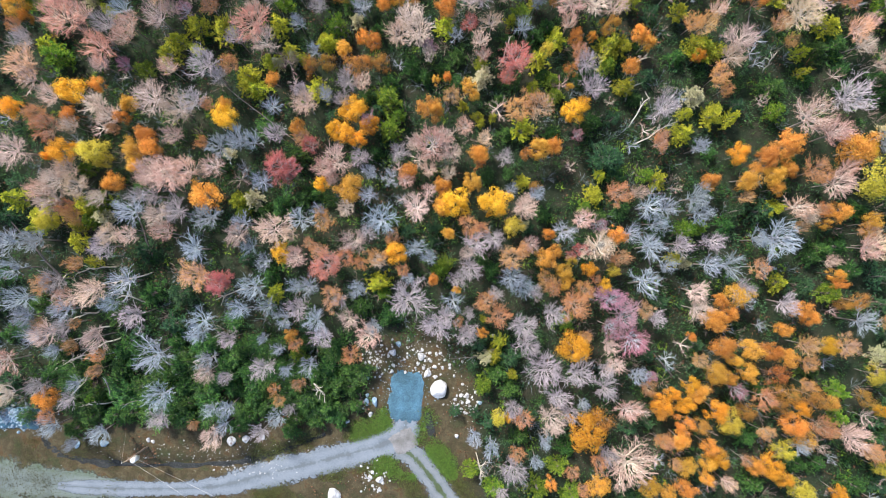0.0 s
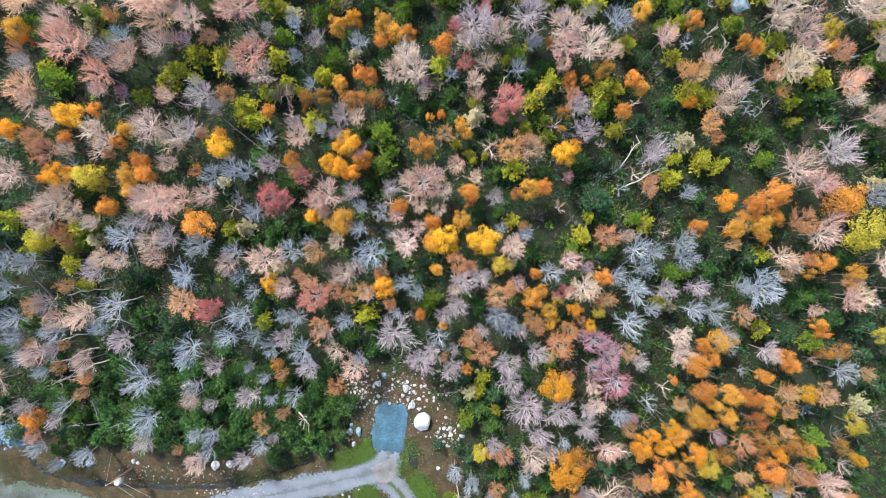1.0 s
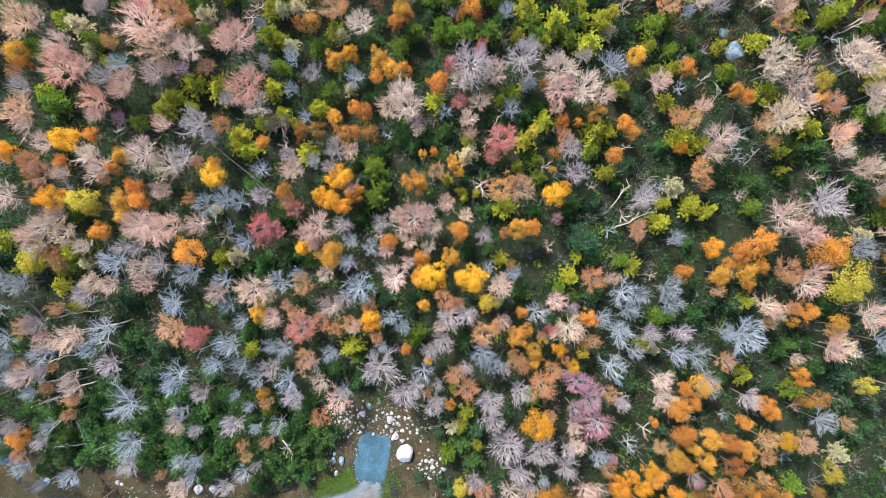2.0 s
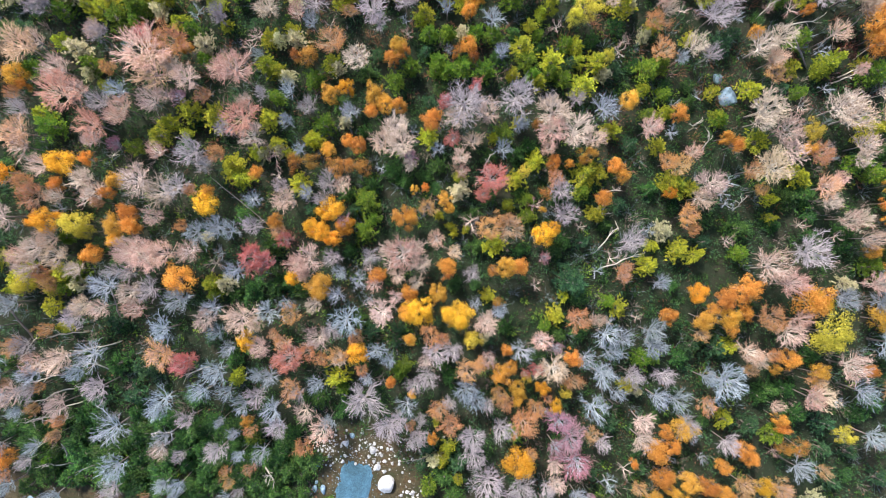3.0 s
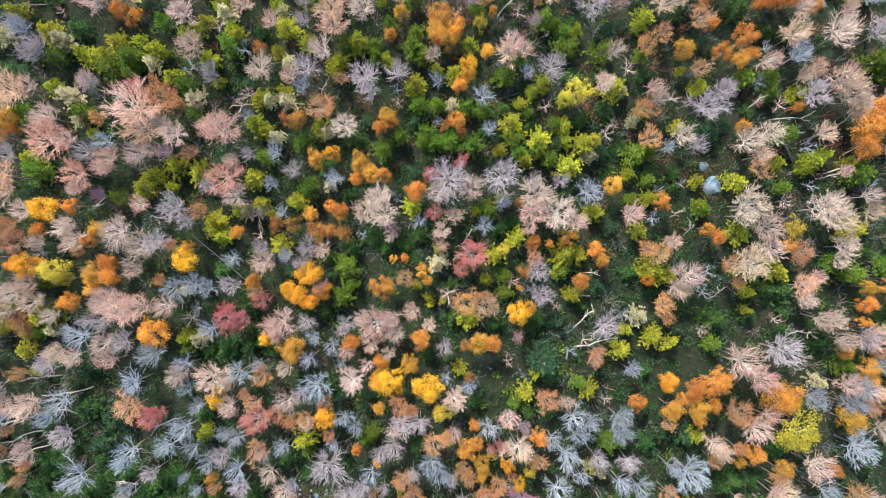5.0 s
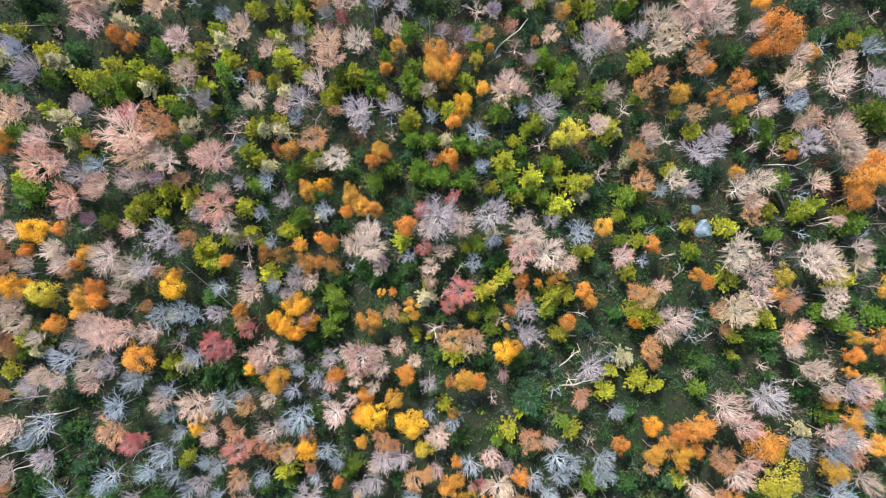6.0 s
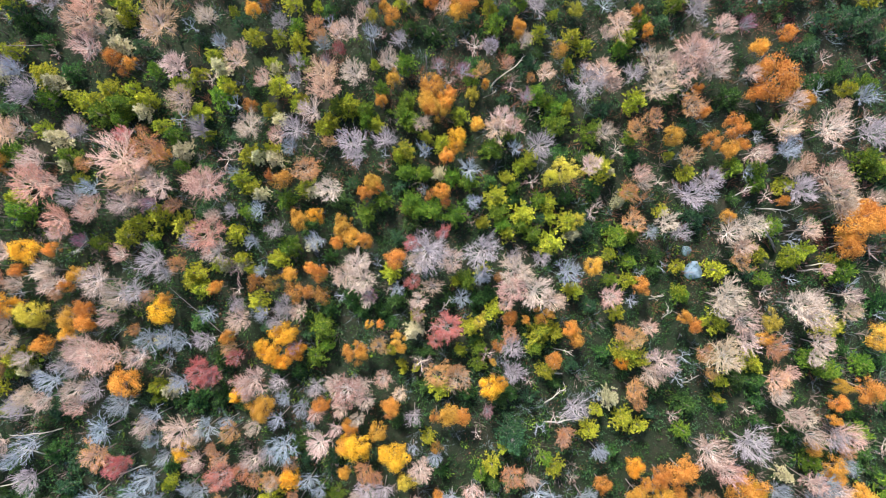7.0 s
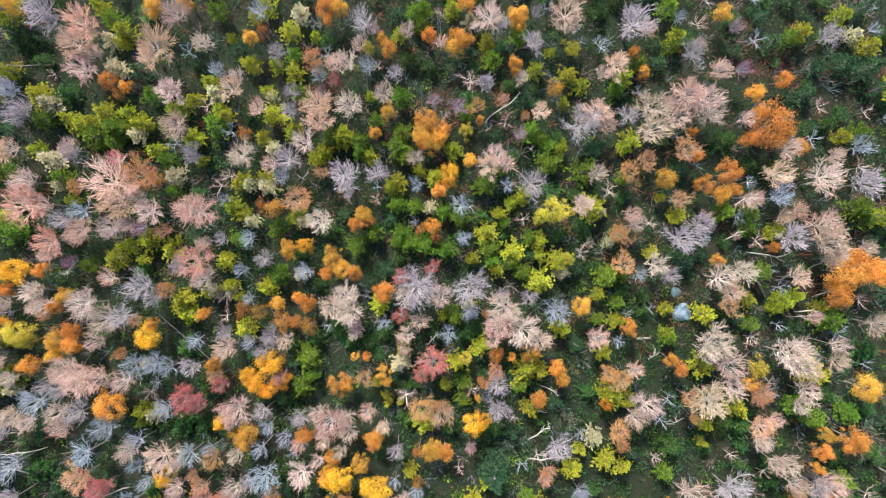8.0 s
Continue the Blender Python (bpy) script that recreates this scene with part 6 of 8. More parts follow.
plant(yellow_pine, -18.0, -4.8, 0.85, 3.5)
plant(yellow_pine, 36.1, -3.8, 0.91, 3.6)
plant(yellow_pine, -6.7, -3.5, 1.15, 3.9)
plant(yellow_pine, -37.6, -1.4, 0.61, 3.2)
plant(yellow_pine, 25.0, -1.2, 0.73, 3.3)
plant(yellow_pine, -39.2, 0.6, 0.85, 3.5)
plant(yellow_pine, -43.5, 2.3, 0.79, 3.4)
plant(yellow_pine, -39.1, 2.5, 0.75, 3.4)
plant(yellow_pine, -42.8, 3.6, 1.32, 4.1)
plant(yellow_pine, 35.6, 4.4, 0.85, 3.5)
plant(yellow_pine, -38.2, 4.5, 1.21, 4.0)
plant(yellow_pine, -42.3, 4.9, 0.67, 3.3)
plant(yellow_pine, -45.8, 5.2, 1.09, 3.8)
plant(yellow_pine, -21.9, 5.2, 1.03, 3.7)
plant(yellow_pine, 16.2, 5.8, 1.03, 3.7)
plant(yellow_pine, 8.6, 7.3, 0.79, 3.4)
plant(yellow_pine, 23.1, 7.4, 0.91, 3.6)
plant(yellow_pine, 17.1, 7.9, 0.61, 3.2)
plant(yellow_pine, 25.6, 12.3, 1.06, 3.8)
plant(yellow_pine, 8.5, 12.7, 1.06, 3.8)
plant(yellow_pine, 4.2, 13.6, 0.44, 3.0)
plant(yellow_pine, 30.9, 14.0, 0.81, 3.5)
plant(yellow_pine, 5.4, 14.1, 0.44, 3.0)
plant(yellow_pine, 3.8, 14.2, 0.50, 3.1)
plant(yellow_pine, 29.0, 14.4, 1.12, 3.9)
plant(yellow_pine, 26.0, 14.5, 0.69, 3.3)
plant(yellow_pine, 2.2, 15.4, 0.50, 3.1)
plant(yellow_pine, -13.3, 17.1, 1.06, 3.8)
plant(yellow_pine, -19.8, 17.2, 1.00, 3.7)
plant(yellow_pine, 9.7, 17.3, 0.69, 3.3)
plant(yellow_pine, 19.5, 17.4, 0.94, 3.6)
plant(yellow_pine, -20.8, 17.6, 0.94, 3.6)
plant(yellow_pine, -20.7, 18.6, 1.06, 3.8)
plant(yellow_pine, 38.8, 19.1, 0.57, 3.1)
plant(yellow_pine, 4.0, 19.9, 0.75, 3.4)
plant(yellow_pine, -18.5, 20.2, 0.88, 3.5)
plant(yellow_pine, 10.2, 20.2, 1.06, 3.8)
plant(yellow_pine, -14.8, 20.4, 0.69, 3.3)
plant(yellow_pine, -29.2, 20.8, 1.18, 3.9)
plant(yellow_pine, 38.6, 21.1, 0.75, 3.4)
plant(yellow_pine, 29.6, 21.3, 0.88, 3.5)
plant(yellow_pine, -16.5, 21.3, 0.88, 3.5)
plant(yellow_pine, 17.9, 21.4, 1.37, 4.2)
plant(yellow_pine, 27.7, 21.4, 1.18, 3.9)
plant(yellow_pine, -26.5, 21.5, 0.63, 3.2)
plant(yellow_pine, 27.0, 21.8, 1.25, 4.0)
plant(yellow_pine, 19.2, 21.8, 0.88, 3.5)
plant(yellow_pine, -42.4, 21.8, 0.94, 3.6)
plant(yellow_pine, -12.2, 22.2, 0.94, 3.6)
plant(yellow_pine, -28.3, 22.3, 0.88, 3.5)
plant(yellow_pine, 12.1, 22.4, 0.94, 3.6)
plant(yellow_pine, -12.5, 22.5, 0.75, 3.4)
plant(yellow_pine, -23.3, 23.3, 1.18, 3.9)
plant(yellow_pine, -26.2, 23.6, 1.12, 3.9)
plant(yellow_pine, -17.4, 23.8, 1.12, 3.9)
plant(yellow_pine, 0.2, 23.8, 0.94, 3.6)
plant(yellow_pine, 41.2, 24.0, 1.12, 3.9)
plant(yellow_pine, 7.4, 24.6, 0.57, 3.1)
plant(yellow_pine, 25.6, 25.5, 0.81, 3.5)
plant(yellow_pine, -35.8, 25.6, 0.69, 3.3)
plant(yellow_pine, 10.0, 26.7, 0.63, 3.2)
plant(yellow_pine, 20.4, 26.7, 0.81, 3.5)
plant(yellow_pine, 20.1, 27.0, 0.69, 3.3)
plant(yellow_pine, 36.3, 27.1, 1.18, 3.9)
plant(yellow_pine, 25.7, 29.3, 0.69, 3.3)
plant(yellow_pine, -17.3, 29.4, 0.94, 3.6)
plant(yellow_pine, 26.5, 29.4, 0.57, 3.1)
plant(yellow_pine, 31.9, 29.6, 0.75, 3.4)
plant(yellow_pine, 48.4, 29.9, 1.37, 4.2)
plant(yellow_pine, -41.1, 29.9, 0.81, 3.5)
plant(yellow_pine, -18.4, 29.9, 1.12, 3.9)
plant(yellow_pine, -11.3, 30.7, 0.88, 3.5)
plant(yellow_pine, 11.7, 31.2, 0.81, 3.5)
plant(yellow_pine, 16.5, 31.2, 1.18, 3.9)
plant(yellow_pine, 8.6, 31.6, 0.75, 3.4)
plant(yellow_pine, 23.2, 31.6, 0.75, 3.4)
plant(yellow_pine, 31.0, 32.3, 0.69, 3.3)
plant(yellow_pine, -18.3, 32.8, 1.00, 3.7)
plant(yellow_pine, 34.9, 32.9, 1.12, 3.9)
plant(yellow_pine, -28.6, 33.6, 0.88, 3.5)
plant(yellow_pine, 12.7, 33.7, 1.12, 3.9)
plant(yellow_pine, -23.4, 33.8, 0.63, 3.2)
plant(yellow_pine, -37.1, 33.8, 1.00, 3.7)
plant(yellow_pine, 15.6, 33.9, 0.75, 3.4)
plant(yellow_pine, -38.4, 34.0, 1.06, 3.8)
plant(yellow_pine, 17.7, 34.0, 1.18, 3.9)
plant(yellow_pine, -16.1, 34.2, 0.69, 3.3)
plant(yellow_pine, -35.9, 34.5, 0.94, 3.6)
plant(yellow_pine, 9.4, 34.7, 1.06, 3.8)
plant(yellow_pine, -32.0, 34.9, 0.63, 3.2)
plant(yellow_pine, 42.3, 35.6, 0.75, 3.4)
plant(yellow_pine, 39.1, 35.6, 0.94, 3.6)
plant(yellow_pine, 15.3, 35.6, 0.81, 3.5)
plant(yellow_pine, -42.3, 35.7, 1.13, 3.9)
plant(yellow_pine, -24.8, 35.7, 0.82, 3.5)
plant(yellow_pine, -30.3, 35.9, 0.75, 3.4)
plant(yellow_pine, -34.8, 35.9, 1.25, 4.0)
plant(yellow_pine, -42.8, 35.9, 0.94, 3.6)
plant(yellow_pine, -30.9, 36.1, 0.88, 3.5)
plant(yellow_pine, -24.7, 36.2, 0.94, 3.6)
plant(yellow_pine, 42.9, 36.2, 1.19, 3.9)
plant(yellow_pine, -2.2, 36.6, 0.75, 3.4)
plant(yellow_pine, -32.6, 36.8, 0.88, 3.5)
plant(yellow_pine, 47.0, 36.9, 0.69, 3.3)
plant(yellow_pine, 10.0, 37.3, 0.75, 3.4)
plant(yellow_pine, -1.7, 37.3, 1.00, 3.7)
plant(yellow_pine, 44.1, 37.4, 0.88, 3.5)
plant(yellow_pine, -46.5, 37.4, 1.07, 3.8)
plant(yellow_pine, -10.9, 37.7, 1.06, 3.8)
plant(yellow_pine, 27.7, 37.7, 0.69, 3.3)
plant(yellow_pine, -17.3, 38.1, 0.81, 3.5)
plant(yellow_pine, -27.8, 38.4, 0.88, 3.5)
plant(yellow_pine, -10.3, 38.5, 0.88, 3.5)
plant(yellow_pine, 23.5, 38.6, 0.75, 3.4)
plant(yellow_pine, 11.1, 38.6, 0.69, 3.3)
plant(yellow_pine, -26.7, 38.9, 1.00, 3.7)
plant(yellow_pine, 2.1, 39.2, 0.94, 3.6)
plant(yellow_pine, -21.9, 39.3, 0.88, 3.5)
plant(yellow_pine, 0.4, 39.4, 0.75, 3.4)
plant(yellow_pine, -5.5, 39.5, 0.81, 3.5)
plant(yellow_pine, -14.5, 39.5, 0.82, 3.5)
plant(yellow_pine, 12.0, 39.5, 0.94, 3.6)
plant(yellow_pine, -22.7, 39.7, 0.88, 3.5)
plant(yellow_pine, -14.1, 39.9, 0.75, 3.4)
plant(yellow_pine, -25.8, 40.2, 0.82, 3.5)
plant(yellow_pine, -8.8, 40.4, 1.12, 3.9)
plant(yellow_pine, 19.9, 40.6, 1.31, 4.1)
plant(yellow_pine, -16.8, 41.0, 1.19, 3.9)
plant(yellow_pine, -8.9, 41.1, 0.81, 3.5)
plant(yellow_pine, -24.5, 42.1, 1.00, 3.7)
plant(yellow_pine, 3.6, 42.4, 0.94, 3.6)
plant(yellow_pine, 29.1, 42.5, 1.00, 3.7)
plant(yellow_pine, -18.2, 43.2, 0.75, 3.4)
plant(yellow_pine, 40.0, 43.8, 0.94, 3.6)
plant(yellow_pine, 27.0, 43.9, 0.50, 3.1)
plant(yellow_pine, -35.4, 44.0, 0.69, 3.3)
plant(yellow_pine, -35.2, 45.1, 1.13, 3.9)
plant(yellow_pine, -20.9, 45.6, 0.94, 3.6)
plant(yellow_pine, -7.2, 45.9, 0.50, 3.1)
plant(yellow_pine, -15.9, 45.9, 1.00, 3.7)
plant(yellow_pine, -18.3, 46.2, 0.88, 3.5)
plant(yellow_pine, 14.8, 46.4, 0.75, 3.4)
plant(yellow_pine, -38.5, 47.1, 0.94, 3.6)
plant(yellow_pine, -23.8, 47.7, 0.50, 3.1)
plant(yellow_pine, 21.4, 48.0, 0.63, 3.2)
plant(yellow_pine, 50.8, 48.4, 0.94, 3.6)
plant(yellow_pine, 21.7, 48.9, 1.00, 3.7)
plant(yellow_pine, -17.6, 50.1, 1.12, 3.9)
plant(yellow_pine, -15.0, 50.4, 0.50, 3.1)
plant(yellow_pine, -22.0, 50.7, 0.69, 3.3)
plant(yellow_pine, 13.8, 51.2, 0.63, 3.2)
plant(yellow_pine, -21.0, 52.2, 1.00, 3.7)
plant(yellow_pine, -6.0, 53.3, 0.81, 3.5)
plant(yellow_pine, 14.8, 53.3, 0.94, 3.6)
plant(yellow_pine, 9.8, 53.8, 0.81, 3.5)
plant(yellow_pine, 13.4, 54.1, 1.00, 3.7)
plant(yellow_pine, 3.7, 55.1, 0.94, 3.6)
plant(yellow_pine, 19.4, 55.4, 0.94, 3.6)
plant(yellow_pine, 44.2, 55.9, 0.94, 3.6)
plant(yellow_pine, 10.7, 56.2, 0.56, 3.1)
plant(yellow_pine, -1.1, 57.6, 0.94, 3.6)
plant(yellow_pine, 23.8, 61.5, 0.87, 3.5)
plant(yellow_pine, 36.8, 65.7, 0.94, 3.6)
plant(yellow_pine, 44.3, 66.3, 1.06, 3.8)
plant(yellow_pine, 40.5, 68.6, 0.94, 3.6)
plant(young_pine, 13.7, -26.0, 1.09, 3.8)
plant(young_pine, 10.1, -25.6, 1.21, 4.0)
plant(young_pine, 5.3, -25.5, 0.97, 3.7)
plant(young_pine, 2.9, -23.6, 0.85, 3.5)
plant(young_pine, 12.2, -23.0, 1.03, 3.7)
plant(young_pine, 42.3, -18.2, 0.79, 3.4)
plant(young_pine, -37.6, -16.1, 0.55, 3.1)
plant(young_pine, 42.2, -15.1, 1.03, 3.7)
plant(young_pine, 4.4, -14.6, 1.0, 3.4)
plant(young_pine, -15.5, -11.4, 0.79, 3.4)
plant(young_pine, 13.1, -7.8, 0.91, 3.6)
plant(young_pine, -6.2, -4.8, 0.73, 3.3)
plant(young_pine, 41.5, -4.8, 1.15, 3.9)
plant(young_pine, -0.2, -2.4, 0.85, 3.5)
plant(young_pine, 0.4, -1.5, 0.85, 3.5)
plant(young_pine, 26.1, 2.1, 1.09, 3.8)
plant(young_pine, 27.6, 2.3, 0.85, 3.5)
plant(young_pine, -37.7, 3.1, 0.91, 3.6)
plant(young_pine, -21.4, 4.0, 0.79, 3.4)
plant(young_pine, 15.3, 4.6, 0.73, 3.3)
plant(young_pine, -36.7, 4.9, 1.21, 4.0)
plant(young_pine, 21.7, 7.9, 0.79, 3.4)
plant(young_pine, -38.3, 8.5, 0.81, 3.5)
plant(young_pine, -5.7, 12.7, 1.06, 3.8)
plant(young_pine, -4.7, 14.1, 0.75, 3.4)
plant(young_pine, 35.7, 14.7, 0.94, 3.6)
plant(young_pine, -5.9, 16.0, 1.31, 4.1)
plant(young_pine, 12.1, 16.4, 0.81, 3.5)
plant(young_pine, 11.8, 18.2, 0.75, 3.4)
plant(young_pine, -31.9, 19.2, 0.94, 3.6)
plant(young_pine, 17.6, 19.8, 0.88, 3.5)
plant(young_pine, -41.0, 20.6, 1.43, 4.3)
plant(young_pine, -11.4, 24.0, 1.18, 3.9)
plant(young_pine, 49.6, 24.9, 1.19, 3.9)
plant(young_pine, 8.4, 25.0, 1.06, 3.8)
plant(young_pine, 47.5, 25.9, 1.19, 3.9)
plant(young_pine, -16.9, 26.4, 0.88, 3.5)
plant(young_pine, -43.7, 26.7, 1.00, 3.7)
plant(young_pine, 53.1, 26.7, 1.12, 3.9)
plant(young_pine, -37.2, 27.6, 1.06, 3.8)
plant(young_pine, -13.1, 28.8, 1.00, 3.7)
plant(young_pine, 24.0, 29.0, 0.75, 3.4)
plant(young_pine, 32.0, 29.3, 0.81, 3.5)
plant(young_pine, -4.1, 29.7, 1.00, 3.7)
plant(young_pine, -25.3, 29.9, 0.75, 3.4)
plant(young_pine, 0.2, 31.0, 0.81, 3.5)
plant(young_pine, 1.7, 31.3, 0.88, 3.5)
plant(young_pine, -2.4, 31.3, 0.94, 3.6)
plant(young_pine, 25.4, 31.4, 0.81, 3.5)
plant(young_pine, 3.2, 31.8, 1.12, 3.9)
plant(young_pine, 14.3, 31.8, 0.94, 3.6)
plant(young_pine, 5.7, 31.8, 1.12, 3.9)
plant(young_pine, 10.8, 31.9, 0.81, 3.5)
plant(young_pine, 0.3, 32.2, 0.94, 3.6)
plant(young_pine, 12.9, 32.3, 0.81, 3.5)
plant(young_pine, -26.7, 32.8, 0.94, 3.6)
plant(young_pine, -35.0, 33.0, 1.31, 4.1)
plant(young_pine, 40.2, 33.0, 0.81, 3.5)
plant(young_pine, 10.1, 33.1, 1.06, 3.8)
plant(young_pine, -33.0, 33.1, 0.94, 3.6)
plant(young_pine, -41.1, 33.3, 1.06, 3.8)
plant(young_pine, 23.6, 34.0, 1.37, 4.2)
plant(young_pine, 25.1, 34.5, 0.88, 3.5)
plant(young_pine, -33.4, 34.6, 1.25, 4.0)
plant(young_pine, -32.6, 34.8, 1.13, 3.9)
plant(young_pine, -0.8, 35.2, 1.00, 3.7)
plant(young_pine, 0.8, 35.3, 0.81, 3.5)
plant(young_pine, 1.2, 35.4, 0.75, 3.4)
plant(young_pine, 14.1, 35.5, 0.81, 3.5)
plant(young_pine, 6.1, 35.7, 1.06, 3.8)
plant(young_pine, 4.2, 35.8, 0.88, 3.5)
plant(young_pine, 47.8, 36.2, 1.49, 4.3)
plant(young_pine, 11.1, 36.4, 0.69, 3.3)
plant(young_pine, -22.9, 38.1, 1.25, 4.0)
plant(young_pine, 39.7, 38.9, 1.19, 3.9)
plant(young_pine, -30.8, 39.4, 0.88, 3.5)
plant(young_pine, -6.3, 39.5, 0.88, 3.5)
plant(young_pine, 7.7, 39.7, 1.18, 3.9)
plant(young_pine, -9.9, 40.2, 1.00, 3.7)
plant(young_pine, -1.4, 40.3, 1.00, 3.7)
plant(young_pine, -6.9, 40.5, 0.94, 3.6)
plant(young_pine, -2.2, 41.0, 1.00, 3.7)
plant(young_pine, -2.7, 41.3, 1.18, 3.9)
plant(young_pine, 9.0, 42.0, 0.81, 3.5)
plant(young_pine, -2.7, 42.8, 1.00, 3.7)
plant(young_pine, 36.9, 43.2, 1.00, 3.7)
plant(young_pine, -5.8, 43.3, 0.81, 3.5)
plant(young_pine, -14.8, 43.9, 0.88, 3.5)
plant(young_pine, 14.0, 44.0, 1.25, 4.0)
plant(young_pine, 33.9, 44.1, 1.19, 3.9)
plant(young_pine, 17.8, 44.2, 1.25, 4.0)
plant(young_pine, 22.3, 44.6, 0.75, 3.4)
plant(young_pine, 36.7, 44.9, 0.94, 3.6)
plant(young_pine, 13.3, 45.8, 1.00, 3.7)
plant(young_pine, -36.9, 46.2, 1.06, 3.8)
plant(young_pine, 12.5, 46.5, 0.81, 3.5)
plant(young_pine, -3.8, 46.6, 1.06, 3.8)
plant(young_pine, 3.6, 46.9, 0.94, 3.6)
plant(young_pine, 11.1, 46.9, 1.12, 3.9)
plant(young_pine, 49.4, 47.6, 1.00, 3.7)
plant(young_pine, -16.6, 48.0, 0.82, 3.5)
plant(young_pine, 48.0, 48.6, 1.36, 4.2)
plant(young_pine, -26.0, 50.3, 1.06, 3.8)
plant(young_pine, 4.7, 53.3, 1.12, 3.9)
plant(young_pine, 18.9, 54.0, 0.88, 3.5)
plant(young_pine, -3.9, 54.9, 0.75, 3.4)
plant(young_pine, -4.9, 56.1, 1.12, 3.9)
plant(young_pine, 45.8, 56.4, 1.18, 3.9)
plant(young_pine, 7.0, 56.7, 0.94, 3.6)
plant(young_pine, -4.0, 56.8, 0.94, 3.6)
plant(young_pine, 20.0, 57.6, 0.94, 3.6)
plant(young_pine, 23.5, 60.3, 0.87, 3.5)
plant(spruce, 46.7, 62.1, 1.12, 3.9)
plant(spruce, 42.3, 63.7, 1.49, 4.3)
plant(spruce, 44.8, 63.8, 1.49, 4.3)
plant(young_pine, 21.9, 64.5, 1.06, 3.8)
plant(young_pine, 35.8, 64.7, 0.87, 3.5)
plant(spruce, 42.3, 69.9, 1.12, 3.9)
plant(cream_pine, 4.7, -11.6, 0.79, 3.4)
plant(cream_pine, 47.1, -11.5, 0.91, 3.6)
plant(cream_pine, 26.1, -1.5, 0.61, 3.2)
plant(cream_pine, 8.8, 2.5, 0.55, 3.1)
plant(cream_pine, -36.5, 3.4, 0.85, 3.5)
plant(cream_pine, -20.3, 5.2, 0.97, 3.7)
plant(cream_pine, -22.9, 10.3, 0.56, 3.1)
plant(cream_pine, 26.9, 16.3, 1.00, 3.7)
plant(cream_pine, 4.2, 18.4, 1.06, 3.8)
plant(cream_pine, -17.7, 20.0, 0.63, 3.2)
plant(cream_pine, -15.9, 20.8, 0.63, 3.2)
plant(cream_pine, -9.1, 24.6, 0.69, 3.3)
plant(cream_pine, -37.8, 26.8, 0.75, 3.4)
plant(cream_pine, -16.0, 28.8, 0.81, 3.5)
plant(cream_pine, -39.1, 29.4, 1.12, 3.9)
plant(cream_pine, -10.5, 30.4, 0.69, 3.3)
plant(cream_pine, -25.4, 31.3, 1.06, 3.8)
plant(cream_pine, -17.3, 32.7, 0.81, 3.5)
plant(cream_pine, 18.7, 32.7, 0.75, 3.4)
plant(cream_pine, -15.6, 32.9, 0.94, 3.6)
plant(cream_pine, -30.9, 34.3, 0.88, 3.5)
plant(cream_pine, -47.6, 34.6, 1.12, 3.9)
plant(cream_pine, -40.9, 35.1, 1.12, 3.9)
plant(cream_pine, 2.6, 35.9, 0.75, 3.4)
plant(cream_pine, -16.0, 37.3, 0.81, 3.5)
plant(cream_pine, 22.8, 37.5, 0.69, 3.3)
plant(cream_pine, 20.8, 40.6, 0.63, 3.2)
plant(cream_pine, -35.1, 41.0, 1.13, 3.9)
plant(cream_pine, -23.8, 41.5, 1.00, 3.7)
plant(cream_pine, -17.7, 42.7, 0.63, 3.2)
plant(cream_pine, -36.8, 44.0, 0.88, 3.5)
plant(cream_pine, -17.2, 52.3, 1.00, 3.7)
plant(cream_pine, 1.1, 57.0, 0.75, 3.4)
plant(cream_pine, 42.3, 67.2, 0.87, 3.5)
plant(young_spruce, 46.2, -18.9, 0.92, 3.3)
plant(young_spruce, 9.3, -18.0, 0.73, 3.1)
plant(young_spruce, -28.1, -4.8, 1.45, 3.9)
plant(young_spruce, 38.7, -3.9, 1.34, 3.8)
plant(young_spruce, -3.8, 1.9, 0.97, 3.4)
plant(young_spruce, 9.0, 2.2, 0.73, 3.1)
plant(young_spruce, 34.2, 4.0, 1.22, 3.7)
plant(young_spruce, 31.5, 4.0, 1.10, 3.5)
plant(young_spruce, 17.7, 10.1, 1.38, 3.9)
plant(young_spruce, 18.5, 14.1, 0.82, 3.2)
plant(young_spruce, -7.1, 14.9, 0.88, 3.3)
plant(young_spruce, 22.6, 25.5, 0.88, 3.3)
plant(young_spruce, 15.0, 33.7, 0.82, 3.2)
plant(young_spruce, -47.1, 41.7, 0.95, 3.3)
plant(young_spruce, 37.8, 58.4, 1.13, 3.6)
plant(young_spruce, 39.9, 62.6, 0.94, 3.3)
plant(young_fir, 38.6, -23.4, 0.98, 2.4)
plant(young_fir, 13.4, -21.5, 0.92, 2.3)
plant(young_fir, 33.1, -20.6, 0.98, 2.4)
plant(young_fir, 8.4, -20.3, 0.92, 2.3)
plant(young_fir, -16.5, -19.8, 0.92, 2.3)
plant(young_fir, -40.1, -19.6, 0.98, 2.4)
plant(young_fir, -22.3, -19.2, 0.92, 2.3)
plant(young_fir, -11.0, -18.8, 0.74, 2.1)
plant(young_fir, -26.3, -18.7, 0.86, 2.2)
plant(young_fir, -16.2, -18.7, 0.92, 2.3)
plant(young_fir, -13.7, -18.7, 0.98, 2.4)
plant(young_fir, -21.1, -18.3, 1.04, 2.4)
plant(young_fir, -29.1, -18.3, 1.04, 2.4)
plant(young_fir, -34.0, -18.1, 0.92, 2.3)
plant(young_fir, -35.5, -18.1, 1.23, 2.6)
plant(young_fir, -37.9, -18.1, 1.23, 2.6)
plant(young_fir, -19.1, -17.3, 1.11, 2.5)
